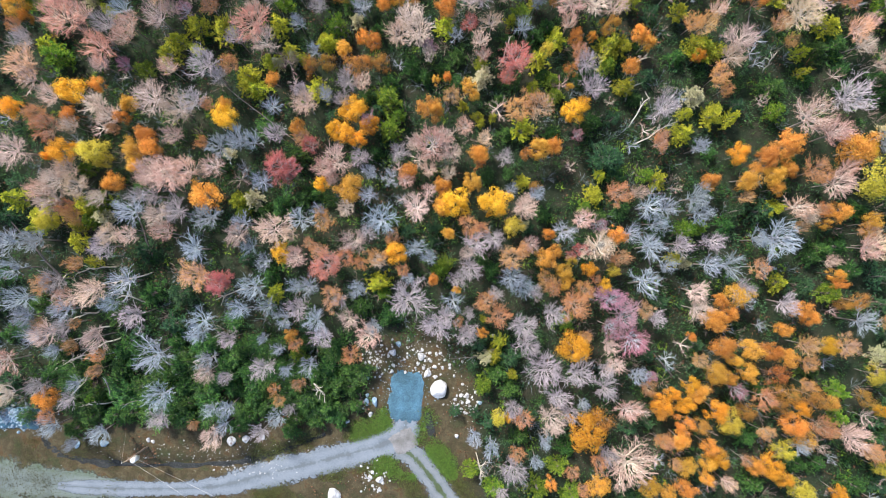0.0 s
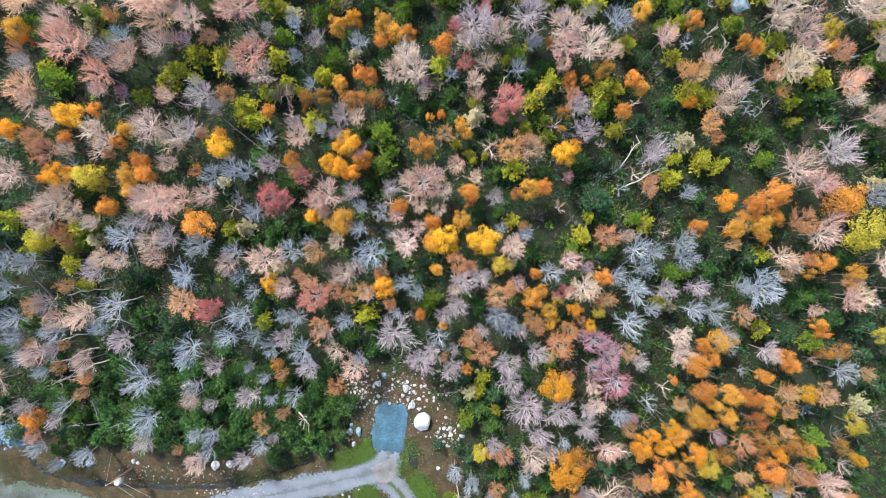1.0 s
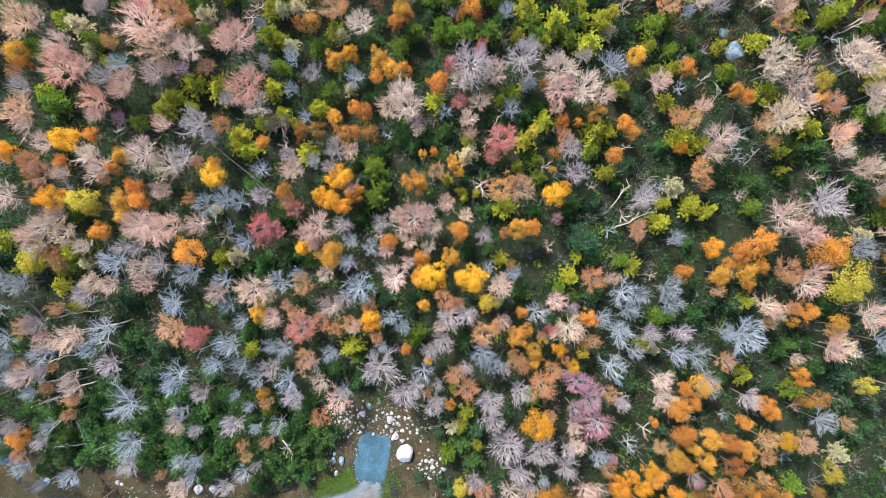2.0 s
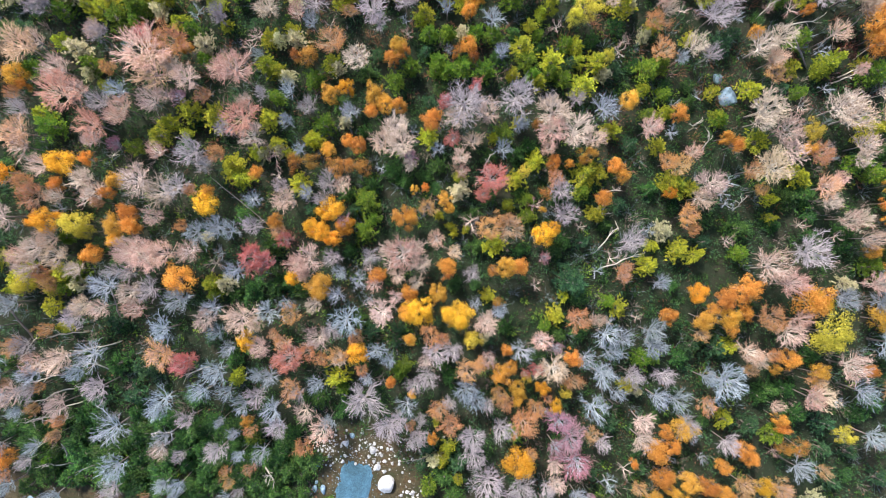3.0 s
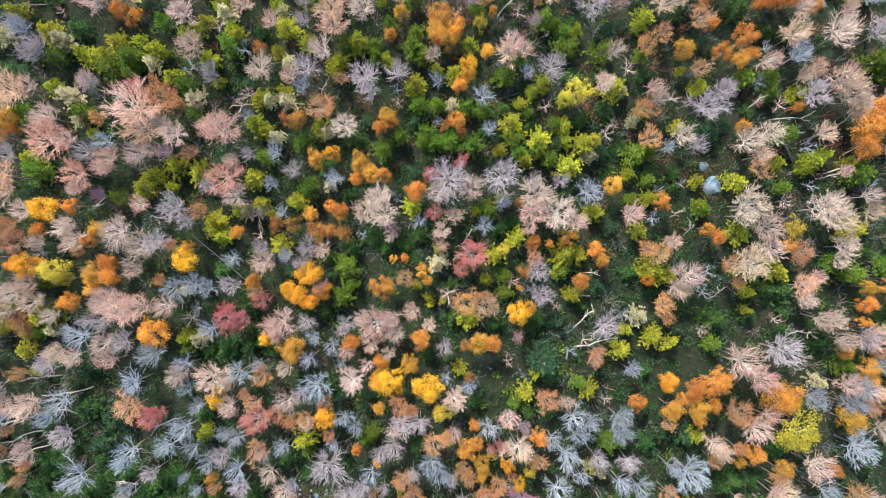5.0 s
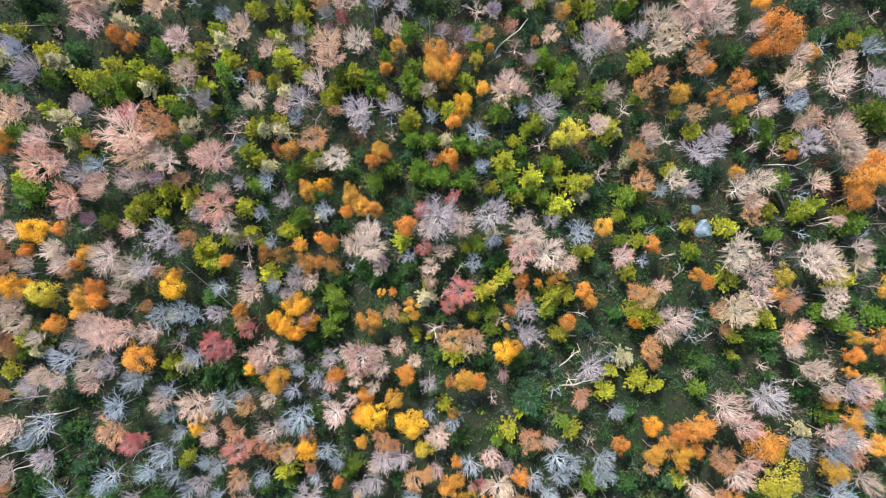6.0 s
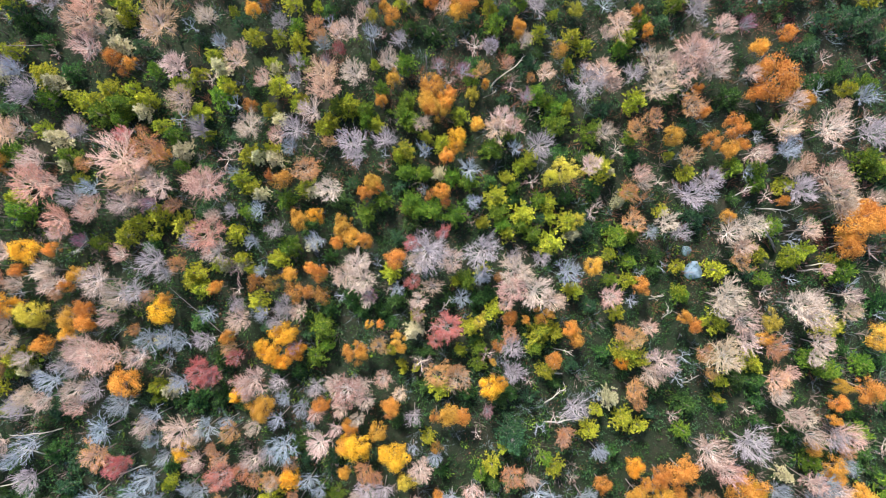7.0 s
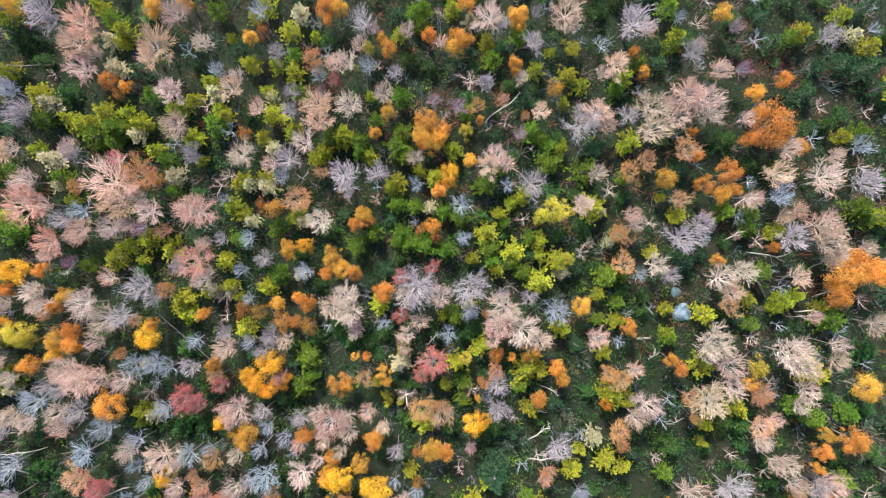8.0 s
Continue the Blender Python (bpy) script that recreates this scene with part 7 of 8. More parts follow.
plant(young_fir, -9.4, -17.2, 0.74, 2.1)
plant(young_fir, -14.9, -17.2, 1.04, 2.4)
plant(young_fir, -12.5, -17.2, 1.23, 2.7)
plant(young_fir, -27.5, -16.8, 1.35, 2.8)
plant(young_fir, -37.1, -16.6, 0.92, 2.3)
plant(young_fir, -20.5, -16.3, 1.11, 2.5)
plant(young_fir, 34.4, -15.4, 0.74, 2.1)
plant(young_fir, 7.2, -15.4, 0.98, 2.4)
plant(young_fir, -9.9, -15.3, 0.98, 2.4)
plant(young_fir, -22.6, -15.3, 1.04, 2.4)
plant(young_fir, -33.7, -15.3, 1.11, 2.5)
plant(young_fir, -19.2, -15.0, 0.98, 2.4)
plant(young_fir, -11.2, -14.7, 1.23, 2.7)
plant(young_fir, -24.4, -14.7, 1.23, 2.7)
plant(young_fir, -27.8, -14.7, 1.23, 2.7)
plant(young_fir, -29.7, -13.8, 0.86, 2.2)
plant(young_fir, -13.7, -13.8, 0.98, 2.4)
plant(young_fir, -26.6, -13.5, 0.92, 2.3)
plant(young_fir, -42.3, -13.5, 0.98, 2.4)
plant(young_fir, 6.0, -13.5, 1.11, 2.5)
plant(young_fir, -21.1, -13.5, 1.11, 2.5)
plant(young_fir, 39.9, -13.2, 0.86, 2.2)
plant(young_fir, -10.0, -13.2, 0.98, 2.4)
plant(young_fir, -34.8, -13.2, 1.23, 2.6)
plant(young_fir, -12.5, -12.9, 1.23, 2.7)
plant(young_fir, -17.4, -12.3, 0.86, 2.2)
plant(young_fir, -23.6, -12.3, 0.92, 2.3)
plant(young_fir, -33.4, -12.3, 0.92, 2.3)
plant(young_fir, -28.4, -12.3, 1.11, 2.5)
plant(young_fir, -21.7, -11.0, 1.11, 2.5)
plant(young_fir, -34.5, -11.0, 1.23, 2.6)
plant(young_fir, -11.2, -10.5, 0.98, 2.4)
plant(young_fir, -41.4, -10.4, 0.74, 2.1)
plant(young_fir, -14.9, -10.4, 0.92, 2.3)
plant(young_fir, -25.1, -10.4, 0.98, 2.4)
plant(young_fir, -29.1, -10.1, 0.92, 2.3)
plant(young_fir, -46.9, -9.2, 0.86, 2.2)
plant(young_fir, -5.7, -7.3, 1.11, 2.5)
plant(young_fir, -35.5, -7.2, 1.11, 2.5)
plant(young_fir, -8.8, -6.4, 1.11, 2.5)
plant(young_fir, -43.5, -6.1, 1.11, 2.5)
plant(young_fir, -31.5, -4.9, 1.23, 2.6)
plant(young_fir, -18.6, -3.0, 0.98, 2.4)
plant(young_fir, 5.4, -2.4, 0.86, 2.2)
plant(young_fir, 4.4, -1.2, 0.74, 2.1)
plant(young_fir, 41.0, 0.0, 1.05, 2.5)
plant(young_fir, 30.6, 2.5, 0.98, 2.4)
plant(young_fir, -5.1, 2.8, 0.98, 2.4)
plant(young_fir, 17.0, 3.7, 0.98, 2.4)
plant(young_fir, 10.9, 3.7, 0.86, 2.2)
plant(young_fir, -19.3, 4.2, 0.86, 2.2)
plant(young_fir, -17.4, 4.6, 1.23, 2.7)
plant(young_fir, -14.9, 5.6, 1.11, 2.5)
plant(young_fir, -13.7, 5.9, 0.86, 2.2)
plant(young_fir, -9.7, 10.0, 0.64, 2.0)
plant(young_fir, -7.2, 10.4, 0.76, 2.1)
plant(young_fir, 6.7, 12.4, 0.89, 2.3)
plant(young_fir, 11.8, 12.5, 0.76, 2.1)
plant(young_fir, 15.6, 13.0, 0.89, 2.3)
plant(young_fir, 16.7, 13.8, 0.76, 2.1)
plant(young_fir, 6.1, 16.1, 0.76, 2.1)
plant(young_fir, 20.9, 16.3, 0.83, 2.2)
plant(young_fir, -8.1, 16.7, 0.89, 2.3)
plant(young_fir, -5.7, 18.0, 0.95, 2.3)
plant(young_fir, 39.6, 18.4, 0.76, 2.1)
plant(young_fir, 14.8, 18.7, 0.64, 2.0)
plant(young_fir, 10.9, 18.8, 0.76, 2.1)
plant(young_fir, -2.0, 18.8, 0.89, 2.3)
plant(young_fir, 0.2, 19.5, 0.89, 2.3)
plant(young_fir, 25.4, 20.8, 0.89, 2.3)
plant(young_fir, 1.6, 20.9, 0.95, 2.3)
plant(young_fir, 40.6, 21.7, 1.08, 2.5)
plant(young_fir, 42.4, 22.0, 1.39, 2.8)
plant(young_fir, 7.2, 22.4, 0.89, 2.3)
plant(young_fir, 11.4, 24.0, 0.95, 2.3)
plant(young_fir, -10.2, 26.7, 0.76, 2.1)
plant(young_fir, 51.0, 27.8, 1.01, 2.4)
plant(young_fir, -7.4, 30.2, 1.02, 2.4)
plant(young_fir, 6.8, 33.6, 0.83, 2.2)
plant(young_fir, 53.8, 33.9, 1.14, 2.6)
plant(young_fir, 22.1, 34.5, 0.76, 2.1)
plant(young_fir, 11.5, 34.9, 0.83, 2.2)
plant(young_fir, 8.4, 36.4, 0.83, 2.2)
plant(young_fir, 17.3, 36.7, 0.76, 2.1)
plant(young_fir, -43.7, 39.6, 0.89, 2.3)
plant(young_fir, -46.4, 41.1, 1.02, 2.4)
plant(young_fir, 14.1, 47.2, 0.83, 2.2)
plant(young_fir, -13.6, 50.5, 0.95, 2.3)
plant(young_fir, -1.8, 50.9, 0.89, 2.3)
plant(young_fir, -4.5, 51.1, 0.89, 2.3)
plant(young_fir, 7.3, 51.5, 0.83, 2.2)
plant(young_fir, 41.0, 55.9, 0.95, 2.3)
plant(snag, 4.1, -23.5, 0.78, 4.0)
plant(snag, -13.2, -14.9, 0.84, 4.0)
plant(snag, -33.7, 17.9, 0.92, 4.0)
plant(snag, 21.2, 19.9, 0.86, 4.0)
plant(snag, 11.4, 44.8, 0.62, 4.0)
plant(snag, 6.3, 45.5, 0.62, 4.0)
plant(snag, 16.4, 45.9, 0.49, 4.0)
plant(bare_maple, -44.2, 10.3, 1.91, 6.3)
plant(bare_maple, 38.1, 13.3, 1.91, 6.3)
plant(bare_maple, 40.6, 11.8, 1.59, 5.9)
plant(bare_maple, 37.7, 49.3, 1.53, 5.8)
plant(bare_birch, 26.7, 10.5, 1.0, 5.0)
plant(bare_birch, 52.3, 6.7, 2.05, 6.3)
plant(bare_birch, 51.0, 12.7, 1.71, 5.9)
plant(thinning_maple, 23.0, 11.3, 0.98, 4.8)
plant(orange_maple, 36.0, 10.9, 1.65, 5.3)
plant(orange_maple, 34.2, 9.7, 1.18, 4.9)
plant(orange_maple, 43.3, 10.3, 1.88, 5.6)
plant(orange_maple, 32.7, 48.2, 1.34, 5.0)
plant(orange_maple, 51.4, 9.1, 1.52, 5.2)
plant(orange_maple, 52.0, 14.7, 1.22, 4.9)
plant(golden_birch, -45.3, 15.1, 1.06, 5.0)
plant(golden_birch, 31.2, 9.8, 1.06, 5.0)
plant(golden_birch, 44.2, 10.5, 1.06, 5.0)
plant(young_pine, 38.3, 50.2, 0.97, 4.0)
plant(spruce, 17.3, 9.7, 1.75, 7.1)
plant(cream_pine, 48.0, 12.7, 0.81, 3.5)
plant(bare_birch, 46.5, 10.9, 1.45, 5.6)
plant(bare_birch, 50.8, 10.9, 1.45, 5.6)
plant(bare_maple, 48.0, 3.8, 1.69, 5.9)
plant(orange_maple, 51.1, 3.3, 0.62, 4.3)
plant(pale_maple, 45.4, 0.3, 1.33, 5.5)
plant(bare_birch, 49.7, 1.3, 1.45, 5.6)
plant(thinning_maple, 53.3, 1.4, 1.46, 5.2)
plant(olive_birch, 48.5, -3.8, 0.98, 4.7)
plant(bare_birch, 51.0, -3.4, 1.45, 5.6)
plant(young_spruce, 47.0, -3.1, 1.13, 3.6)
plant(young_fir, 52.7, -0.3, 1.14, 2.6)
plant(young_fir, 45.1, 4.1, 1.02, 2.4)
plant(young_fir, 43.0, 0.3, 1.02, 2.4)
plant(young_spruce, 53.2, 2.5, 1.01, 3.4)
plant(young_fir, 56.3, -3.0, 1.14, 2.6)
plant(young_fir, 51.0, -1.8, 1.02, 2.4)
plant(young_fir, 40.0, -0.8, 0.95, 2.3)
plant(bare_maple, 52.1, 18.9, 1.51, 5.7)
plant(thinning_maple, 52.8, 17.1, 0.86, 4.5)
plant(young_pine, 50.3, 14.7, 1.06, 3.8)
plant(bare_maple, 49.8, 13.0, 1.33, 5.5)
plant(orange_maple, 52.7, 14.0, 0.86, 4.5)
plant(bare_maple, 53.0, 12.8, 1.21, 5.4)
plant(bare_birch, 53.1, 15.6, 1.09, 5.2)
plant(orange_maple, 55.7, 13.0, 1.16, 4.9)
plant(young_fir, 52.4, 16.2, 0.89, 2.3)
plant(young_fir, 56.5, 16.8, 1.02, 2.4)
plant(young_fir, 47.7, 16.9, 0.95, 2.3)
plant(young_pine, 55.1, 19.4, 1.00, 3.7)
plant(thinning_maple, 53.0, 11.1, 1.10, 4.8)
plant(bare_maple, 54.9, 9.2, 1.33, 5.5)

# ---- random firs of the dense thicket, saplings, and the wood beyond the view ----
rng = random.Random(11)


def free(x, y, gap):
    """Whether a new plant at (x, y) keeps clear of the others, the lane and the pad."""
    if y < -12 and (min(near_line(x, y, LANE), near_line(x, y, SPUR)) < 4.0 or near_line(x, y, [(-4, -19), (-3.5, -12)]) < 4.5 or y < -24 and x < 3):
        return False
    if y < -18.3 and x < 4.5 or math.hypot(x + 2.2, y + 11) < 5:
        return False
    return all((x - a) ** 2 + (y - b) ** 2 > (gap * (r + 0.6)) ** 2 for a, b, r in planted)


for _ in range(900):
    x, y = rng.uniform(-42, -8), rng.uniform(-19.5, -10.5)
    if y > -13 + 3.0 * math.sin(x * 0.4) and rng.random() < 0.6:
        continue
    if free(x, y, 0.55) and (x > -41 or y > -16) and x < -10.5 + 2.2 * math.sin(y * 1.3) + 0.12 * (y + 15):
        plant(fir_bush, x, y, rng.uniform(0.75, 1.7), rng.uniform(1.5, 3.6))
def seen(x, y):
    """Whether a place lies in the stretch that the walk looks down on."""
    return -47 < x < min(54.5 + 0.22 * y, 65 - 0.3 * y) and -31 < y < 61 + 0.27 * x


kinds = {sapling: 150, fir_bush: 200, young_fir: 240, brown_sapling: 120, young_spruce: 170}
count = {k: sum(1 for o in bpy.data.objects if o.name.split(".")[0] == k.name) for k in kinds}
for gap, tries in ((0.9, 2600), (0.62, 5200)):
    for _ in range(tries):
        y = rng.uniform(-31, 77)
        x = 3 + 0.12 * y + rng.uniform(-57, 57)
        k = rng.choices(tuple(kinds), (3, 7, 4, 3, 6))[0]
        if y < 2 - 0.12 * x and x < 8 and k in (sapling, brown_sapling):
            k = young_spruce
        if free(x, y, gap) and count[k] < kinds[k]:
            count[k] += 1
            r = rng.uniform(0.6, 1.2)
            plant(k, x, y, r, {fir_bush: 0.7}.get(k, 1.5) + 1.2 * r)
added = 0
for _ in range(4000):
    x, y = rng.uniform(-64, 74), rng.uniform(-40, 86)
    if added < 230 and not seen(x, y) and free(x, y, 0.7):
        added += 1
        r = rng.uniform(0.9, 2.0)
        plant(rng.choice((bare_maple, lilac_maple, bare_birch, orange_maple, young_pine, yellow_pine, thinning_maple)), x, y, r, 3.6 + 1.2 * r)


# ---- undergrowth ----
def scatter_stuff(name, mat, label, count, seed, leaves, size, keep, rise=0.5, spread=0.5, area=(-62, 72, -36, 84)):
    rg = random.Random(seed)
    b = Builder()
    for _ in range(count):
        x, y = rg.uniform(*area[:2]), rg.uniform(*area[2:])
        if not keep(x, y, rg):
            continue
        z = height(x, y)
        for _ in range(leaves):
            p = Vector((x + rg.gauss(0, spread), y + rg.gauss(0, spread), z + abs(rg.gauss(0, rise)) + 0.05))
            w = unit(rg.uniform(0, 6.28), rg.uniform(0.2, 1.4))
            b.leaf(p, w, size * rg.uniform(0.6, 1.3))
    tagged(new(name, b.mesh(name, mat)), label, "undergrowth", kind="stuff")


def off_road(x, y, gap=2.6):
    return y > -10 or (min(near_line(x, y, LANE), near_line(x, y, SPUR)) > gap and near_line(x, y, [(-4, -19), (-3.8, -13)]) > gap)


def in_wood(x, y):
    return off_road(x, y, 4.5) and not (y < -18.5 and x < 4.5) and math.hypot((x - 1.4) / 3.3, (y + 16.6) / 3.2) > 1


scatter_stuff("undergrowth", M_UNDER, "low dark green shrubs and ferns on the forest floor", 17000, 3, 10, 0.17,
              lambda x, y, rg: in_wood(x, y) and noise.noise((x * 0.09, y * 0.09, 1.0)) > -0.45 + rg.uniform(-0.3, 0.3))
scatter_stuff("heath", M_HEATH, "low grey-green heath and lichen between the trees", 13000, 33, 9, 0.13,
              lambda x, y, rg: in_wood(x, y) and noise.noise((x * 0.13, y * 0.13, 21.0)) > 0.0 + rg.uniform(-0.3, 0.3), 0.25, 0.4)
scatter_stuff("low_shrubs", M_RUSTY, "rusty brown low shrubs and dead bracken", 4800, 4, 12, 0.20,
              lambda x, y, rg: (in_wood(x, y) or (y < -18 and x > -34 and off_road(x, y, 3.2))) and noise.noise((x * 0.08, y * 0.08, 7.0)) > 0.0 + rg.uniform(-0.25, 0.25), 0.22)
for cx, cy, reach in ((45.8, 33.4, 5.5), (1.1, 47.6, 3.0), (-12.8, 44.9, 2.0), (32.1, 62.4, 3.5), (46.7, 39.4, 2.0), (37.0, 61.5, 2.0)):
    scatter_stuff("shrub_patch", M_MAROON, "patch of low maroon berry shrubs", 260, int(cx + cy * 3 + 500), 5, 0.18,
                  lambda x, y, rg: math.hypot(x - cx, y - cy) < reach * (0.7 + 0.5 * noise.noise((x * 0.6, y * 0.6, 3.0))) + rg.uniform(-0.5, 0.3), 0.25, 0.35, (cx - reach, cx + reach, cy - reach, cy + reach))


def lane_gap(x, y):
    return min(near_line(x, y, LANE), near_line(x, y, SPUR))


scatter_stuff("grass", M_GRASS_BRIGHT, "bright green grass along the lane's edges", 16000, 5, 8, 0.12,
              lambda x, y, rg: 1.2 + rg.uniform(0, 0.5) < lane_gap(x, y) < 2.6 + rg.uniform(-1, 1.0) and near_line(x, y, [(-4, -18), (-3.8, -13)]) > 2.1 and noise.noise((x * 0.28, y * 0.28, 2.0)) > 0.0 + rg.uniform(-0.2, 0.2), 0.03, 0.2, (-10, 1.5, -25.5, -17.6))
scatter_stuff("grass", M_GRASS, "dull green grass along the lane", 16000, 25, 8, 0.11,
              lambda x, y, rg: 1.2 + rg.uniform(0, 0.5) < lane_gap(x, y) < 3.0 + rg.uniform(-1, 1.0) and noise.noise((x * 0.28, y * 0.28, 12.0)) > 0.05 + rg.uniform(-0.2, 0.2), 0.03, 0.2, (-26, 4, -29, -17.6))
scatter_stuff("grass", M_GRASS, "grass strip between the wheel tracks of the spur", 500, 15, 8, 0.10,
              lambda x, y, rg: near_line(x, y, SPUR[2:]) < 0.28 and noise.noise((x * 0.6, y * 0.6, 2.0)) > -0.2, 0.05, 0.1, (-4, 3, -30, -23))
scatter_stuff("grass", M_GRASS, "thin green grass on the open ground beside the lane", 3000, 6, 6, 0.10,
              lambda x, y, rg: noise.noise((x * 0.25, y * 0.25, 4.0)) > 0.1 + rg.uniform(-0.3, 0.3), 0.03, 0.25, (-54, -36, -29.5, -21))


def brushwood(name, mat, label, clumps, seed, keep):
    """Leafless brush: thin stems that fan out from the ground and end in twigs."""
    rg = random.Random(seed)
    b = Builder()
    for _ in range(clumps):
        x, y = rg.uniform(-60, 70), rg.uniform(-34, 82)
        if not in_wood(x, y) or not keep(x, y, rg):
            continue
        z, tall = height(x, y), rg.uniform(0.7, 1.6)
        for k in range(11):
            d = unit(rg.uniform(0, 6.28), rg.uniform(0.5, 1.4))
            p = Vector((x + d.x * 0.15, y + d.y * 0.15, z))
            e = p + d * tall * rg.uniform(0.7, 1.2)
            b.tube([p, e], [0.013, 0.0], 3)
            for _ in range(7):
                q = p.lerp(e, rg.uniform(0.35, 1.0))
                w = (d + Vector((rg.gauss(0, 0.45), rg.gauss(0, 0.45), rg.gauss(0.1, 0.3)))).normalized()
                b.blade(q, w, rg.uniform(0.2, 0.5), 0.012)
    tagged(new(name, b.mesh(name, mat, True)), label, "undergrowth", kind="stuff")


brushwood("brushwood", M_TWIG_GREY, "thin grey leafless brush between the trees", 1500, 9, lambda x, y, rg: noise.noise((x * 0.07, y * 0.07, 41.0)) > -0.1 + rg.uniform(-0.3, 0.3))
brushwood("brushwood", M_TWIG_MAUVE, "thin mauve-brown leafless brush between the trees", 1500, 10, lambda x, y, rg: noise.noise((x * 0.07, y * 0.07, 61.0)) > -0.1 + rg.uniform(-0.3, 0.3))

brushwood("brushwood", M_TWIG_RUST, "thin rusty brown leafless brush between the trees", 1500, 12, lambda x, y, rg: y > 26 + rg.uniform(-8, 8) and noise.noise((x * 0.07, y * 0.07, 51.0)) > -0.2 + rg.uniform(-0.3, 0.3))


def thicket(name, mat, label, clumps, seed, keep):
    """Low evergreen shrubs: small uneven domes of needle tufts, too many to count."""
    rg = random.Random(seed)
    b = Builder()
    for _ in range(clumps):
        x, y = rg.uniform(-60, 70), rg.uniform(-34, 82)
        if not in_wood(x, y) or not keep(x, y, rg):
            continue
        z, rad, tall = height(x, y), rg.uniform(0.35, 0.85), rg.uniform(0.35, 1.1)
        for _ in range(int(70 * rad)):
            a, f = rg.uniform(0, 6.28), math.sqrt(rg.random())
            p = Vector((x + math.cos(a) * rad * f, y + math.sin(a) * rad * f, z + tall * (1 - 0.7 * f * f) * rg.uniform(0.5, 1.0)))
            w = (unit(a, 0.5) + unit(rg.uniform(0, 6.28), rg.uniform(0, 1.4))).normalized()
            b.blade(p, w, rg.uniform(0.16, 0.36), 0.045)
    tagged(new(name, b.mesh(name, mat)), label, "undergrowth", kind="stuff")


thicket("thicket", M_FIR, "low dark green fir scrub covering the ground", 7600, 51, lambda x, y, rg: (y < 38 or rg.random() < 0.5) and noise.noise((x * 0.06, y * 0.06, 71.0)) > -0.35 + rg.uniform(-0.3, 0.3))
thicket("thicket", M_PINE_GREEN, "low mid-green pine scrub between the trees", 1100, 52, lambda x, y, rg: (y < 38 or rg.random() < 0.5) and noise.noise((x * 0.08, y * 0.08, 81.0)) > 0.0 + rg.uniform(-0.3, 0.3))
thicket("thicket", M_SPRUCE, "low bluish green spruce scrub between the trees", 4600, 53, lambda x, y, rg: (y < 38 or rg.random() < 0.5) and noise.noise((x * 0.08, y * 0.08, 91.0)) > -0.3 + rg.uniform(-0.3, 0.3))


# ---- stones ----
def stone_mesh(seed, flat, depth=(0.5, 0.85), fine=2):
    bm = bmesh.new()
    bmesh.ops.create_icosphere(bm, subdivisions=fine, radius=1.0)
    rg = random.Random(seed)
    cuts = [(unit(rg.uniform(0, 6.28), rg.uniform(-0.5, 1.2)), rg.uniform(*depth)) for _ in range(14)]
    for v in bm.verts:
        for n, d in cuts:
            over = v.co.dot(n) - d
            if over > 0:
                v.co -= n * over
        v.co *= 1 + 0.05 * noise.noise(v.co * 2.3 + Vector((seed, 0, 0)))
        v.co.z *= flat
    me = bpy.data.meshes.new("boulder")
    bm.to_mesh(me)
    bm.free()
    return me


PALE_STONES = [stone_mesh(s, 0.72) for s in range(6)]
BLUE_STONES = [stone_mesh(s + 20, 0.6) for s in range(3)]
ROUND_STONE = stone_mesh(41, 0.75, (0.74, 0.95), 3)
for me in PALE_STONES + [ROUND_STONE]:
    me.materials.append(M_STONE)
for me in BLUE_STONES:
    me.materials.append(M_SLATE)


def boulder(x, y, r, blue=False, stretch=1.0, turn=None):
    ob = new("boulder", random.choice(BLUE_STONES if blue else PALE_STONES))
    ob.matrix_world = pose(x, y, height(x, y) + r * 0.22, 0, 0, random.uniform(0, 360) if turn is None else turn) @ Matrix.Diagonal((r * stretch, r, r, 1))
    tagged(ob, "blue-grey weathered boulder lying in the scrub" if blue else "pale granite boulder lying on the cleared ground", "rock", "boulders of the clearing")
    return ob


boulder(33.5, 32.4, 1.2, True, 1.15, 60)
boulder(32.1, 34.4, 0.65, True, 1.25, 110)
boulder(-4.9, -10.6, 0.37, True)
boulder(-5.5, -11.5, 0.44)
boulder(-3.8, -9.8, 0.19)
boulder(-3.9, -10.2, 0.16)
boulder(-2.4, -11.9, 0.53)
boulder(-2.2, -11.2, 0.25)
boulder(-1.4, -11.6, 0.22)
boulder(-0.7, -11.7, 0.25)
boulder(-0.2, -11.6, 0.25)
boulder(-5.4, -12.9, 0.28)
boulder(-5.6, -13.6, 0.25)
boulder(-6.0, -11.9, 0.20)
boulder(-3.9, -11.6, 0.16)
boulder(-3.9, -12.1, 0.19)
boulder(-2.8, -12.7, 0.19)
boulder(-1.9, -12.4, 0.19)
boulder(-2.1, -13.2, 0.25)
boulder(-1.6, -13.4, 0.25)
boulder(-0.9, -13.1, 0.28)
boulder(0.0, -13.2, 0.25)
boulder(0.8, -12.9, 0.22)
boulder(-1.7, -13.8, 0.50)
boulder(-0.8, -14.2, 0.34)
boulder(1.3, -14.1, 0.24, False, 0.62, 15)
boulder(-0.4, -15.5, 1.03).data = ROUND_STONE
boulder(2.2, -15.0, 0.22)
boulder(2.1, -16.2, 0.26)
boulder(2.7, -16.2, 0.28)
boulder(2.8, -16.9, 0.31)
boulder(1.4, -16.7, 0.22)
boulder(2.2, -17.0, 0.22)
boulder(1.7, -17.2, 0.19)
boulder(4.1, -17.0, 0.31, True)
boulder(3.6, -17.5, 0.19)
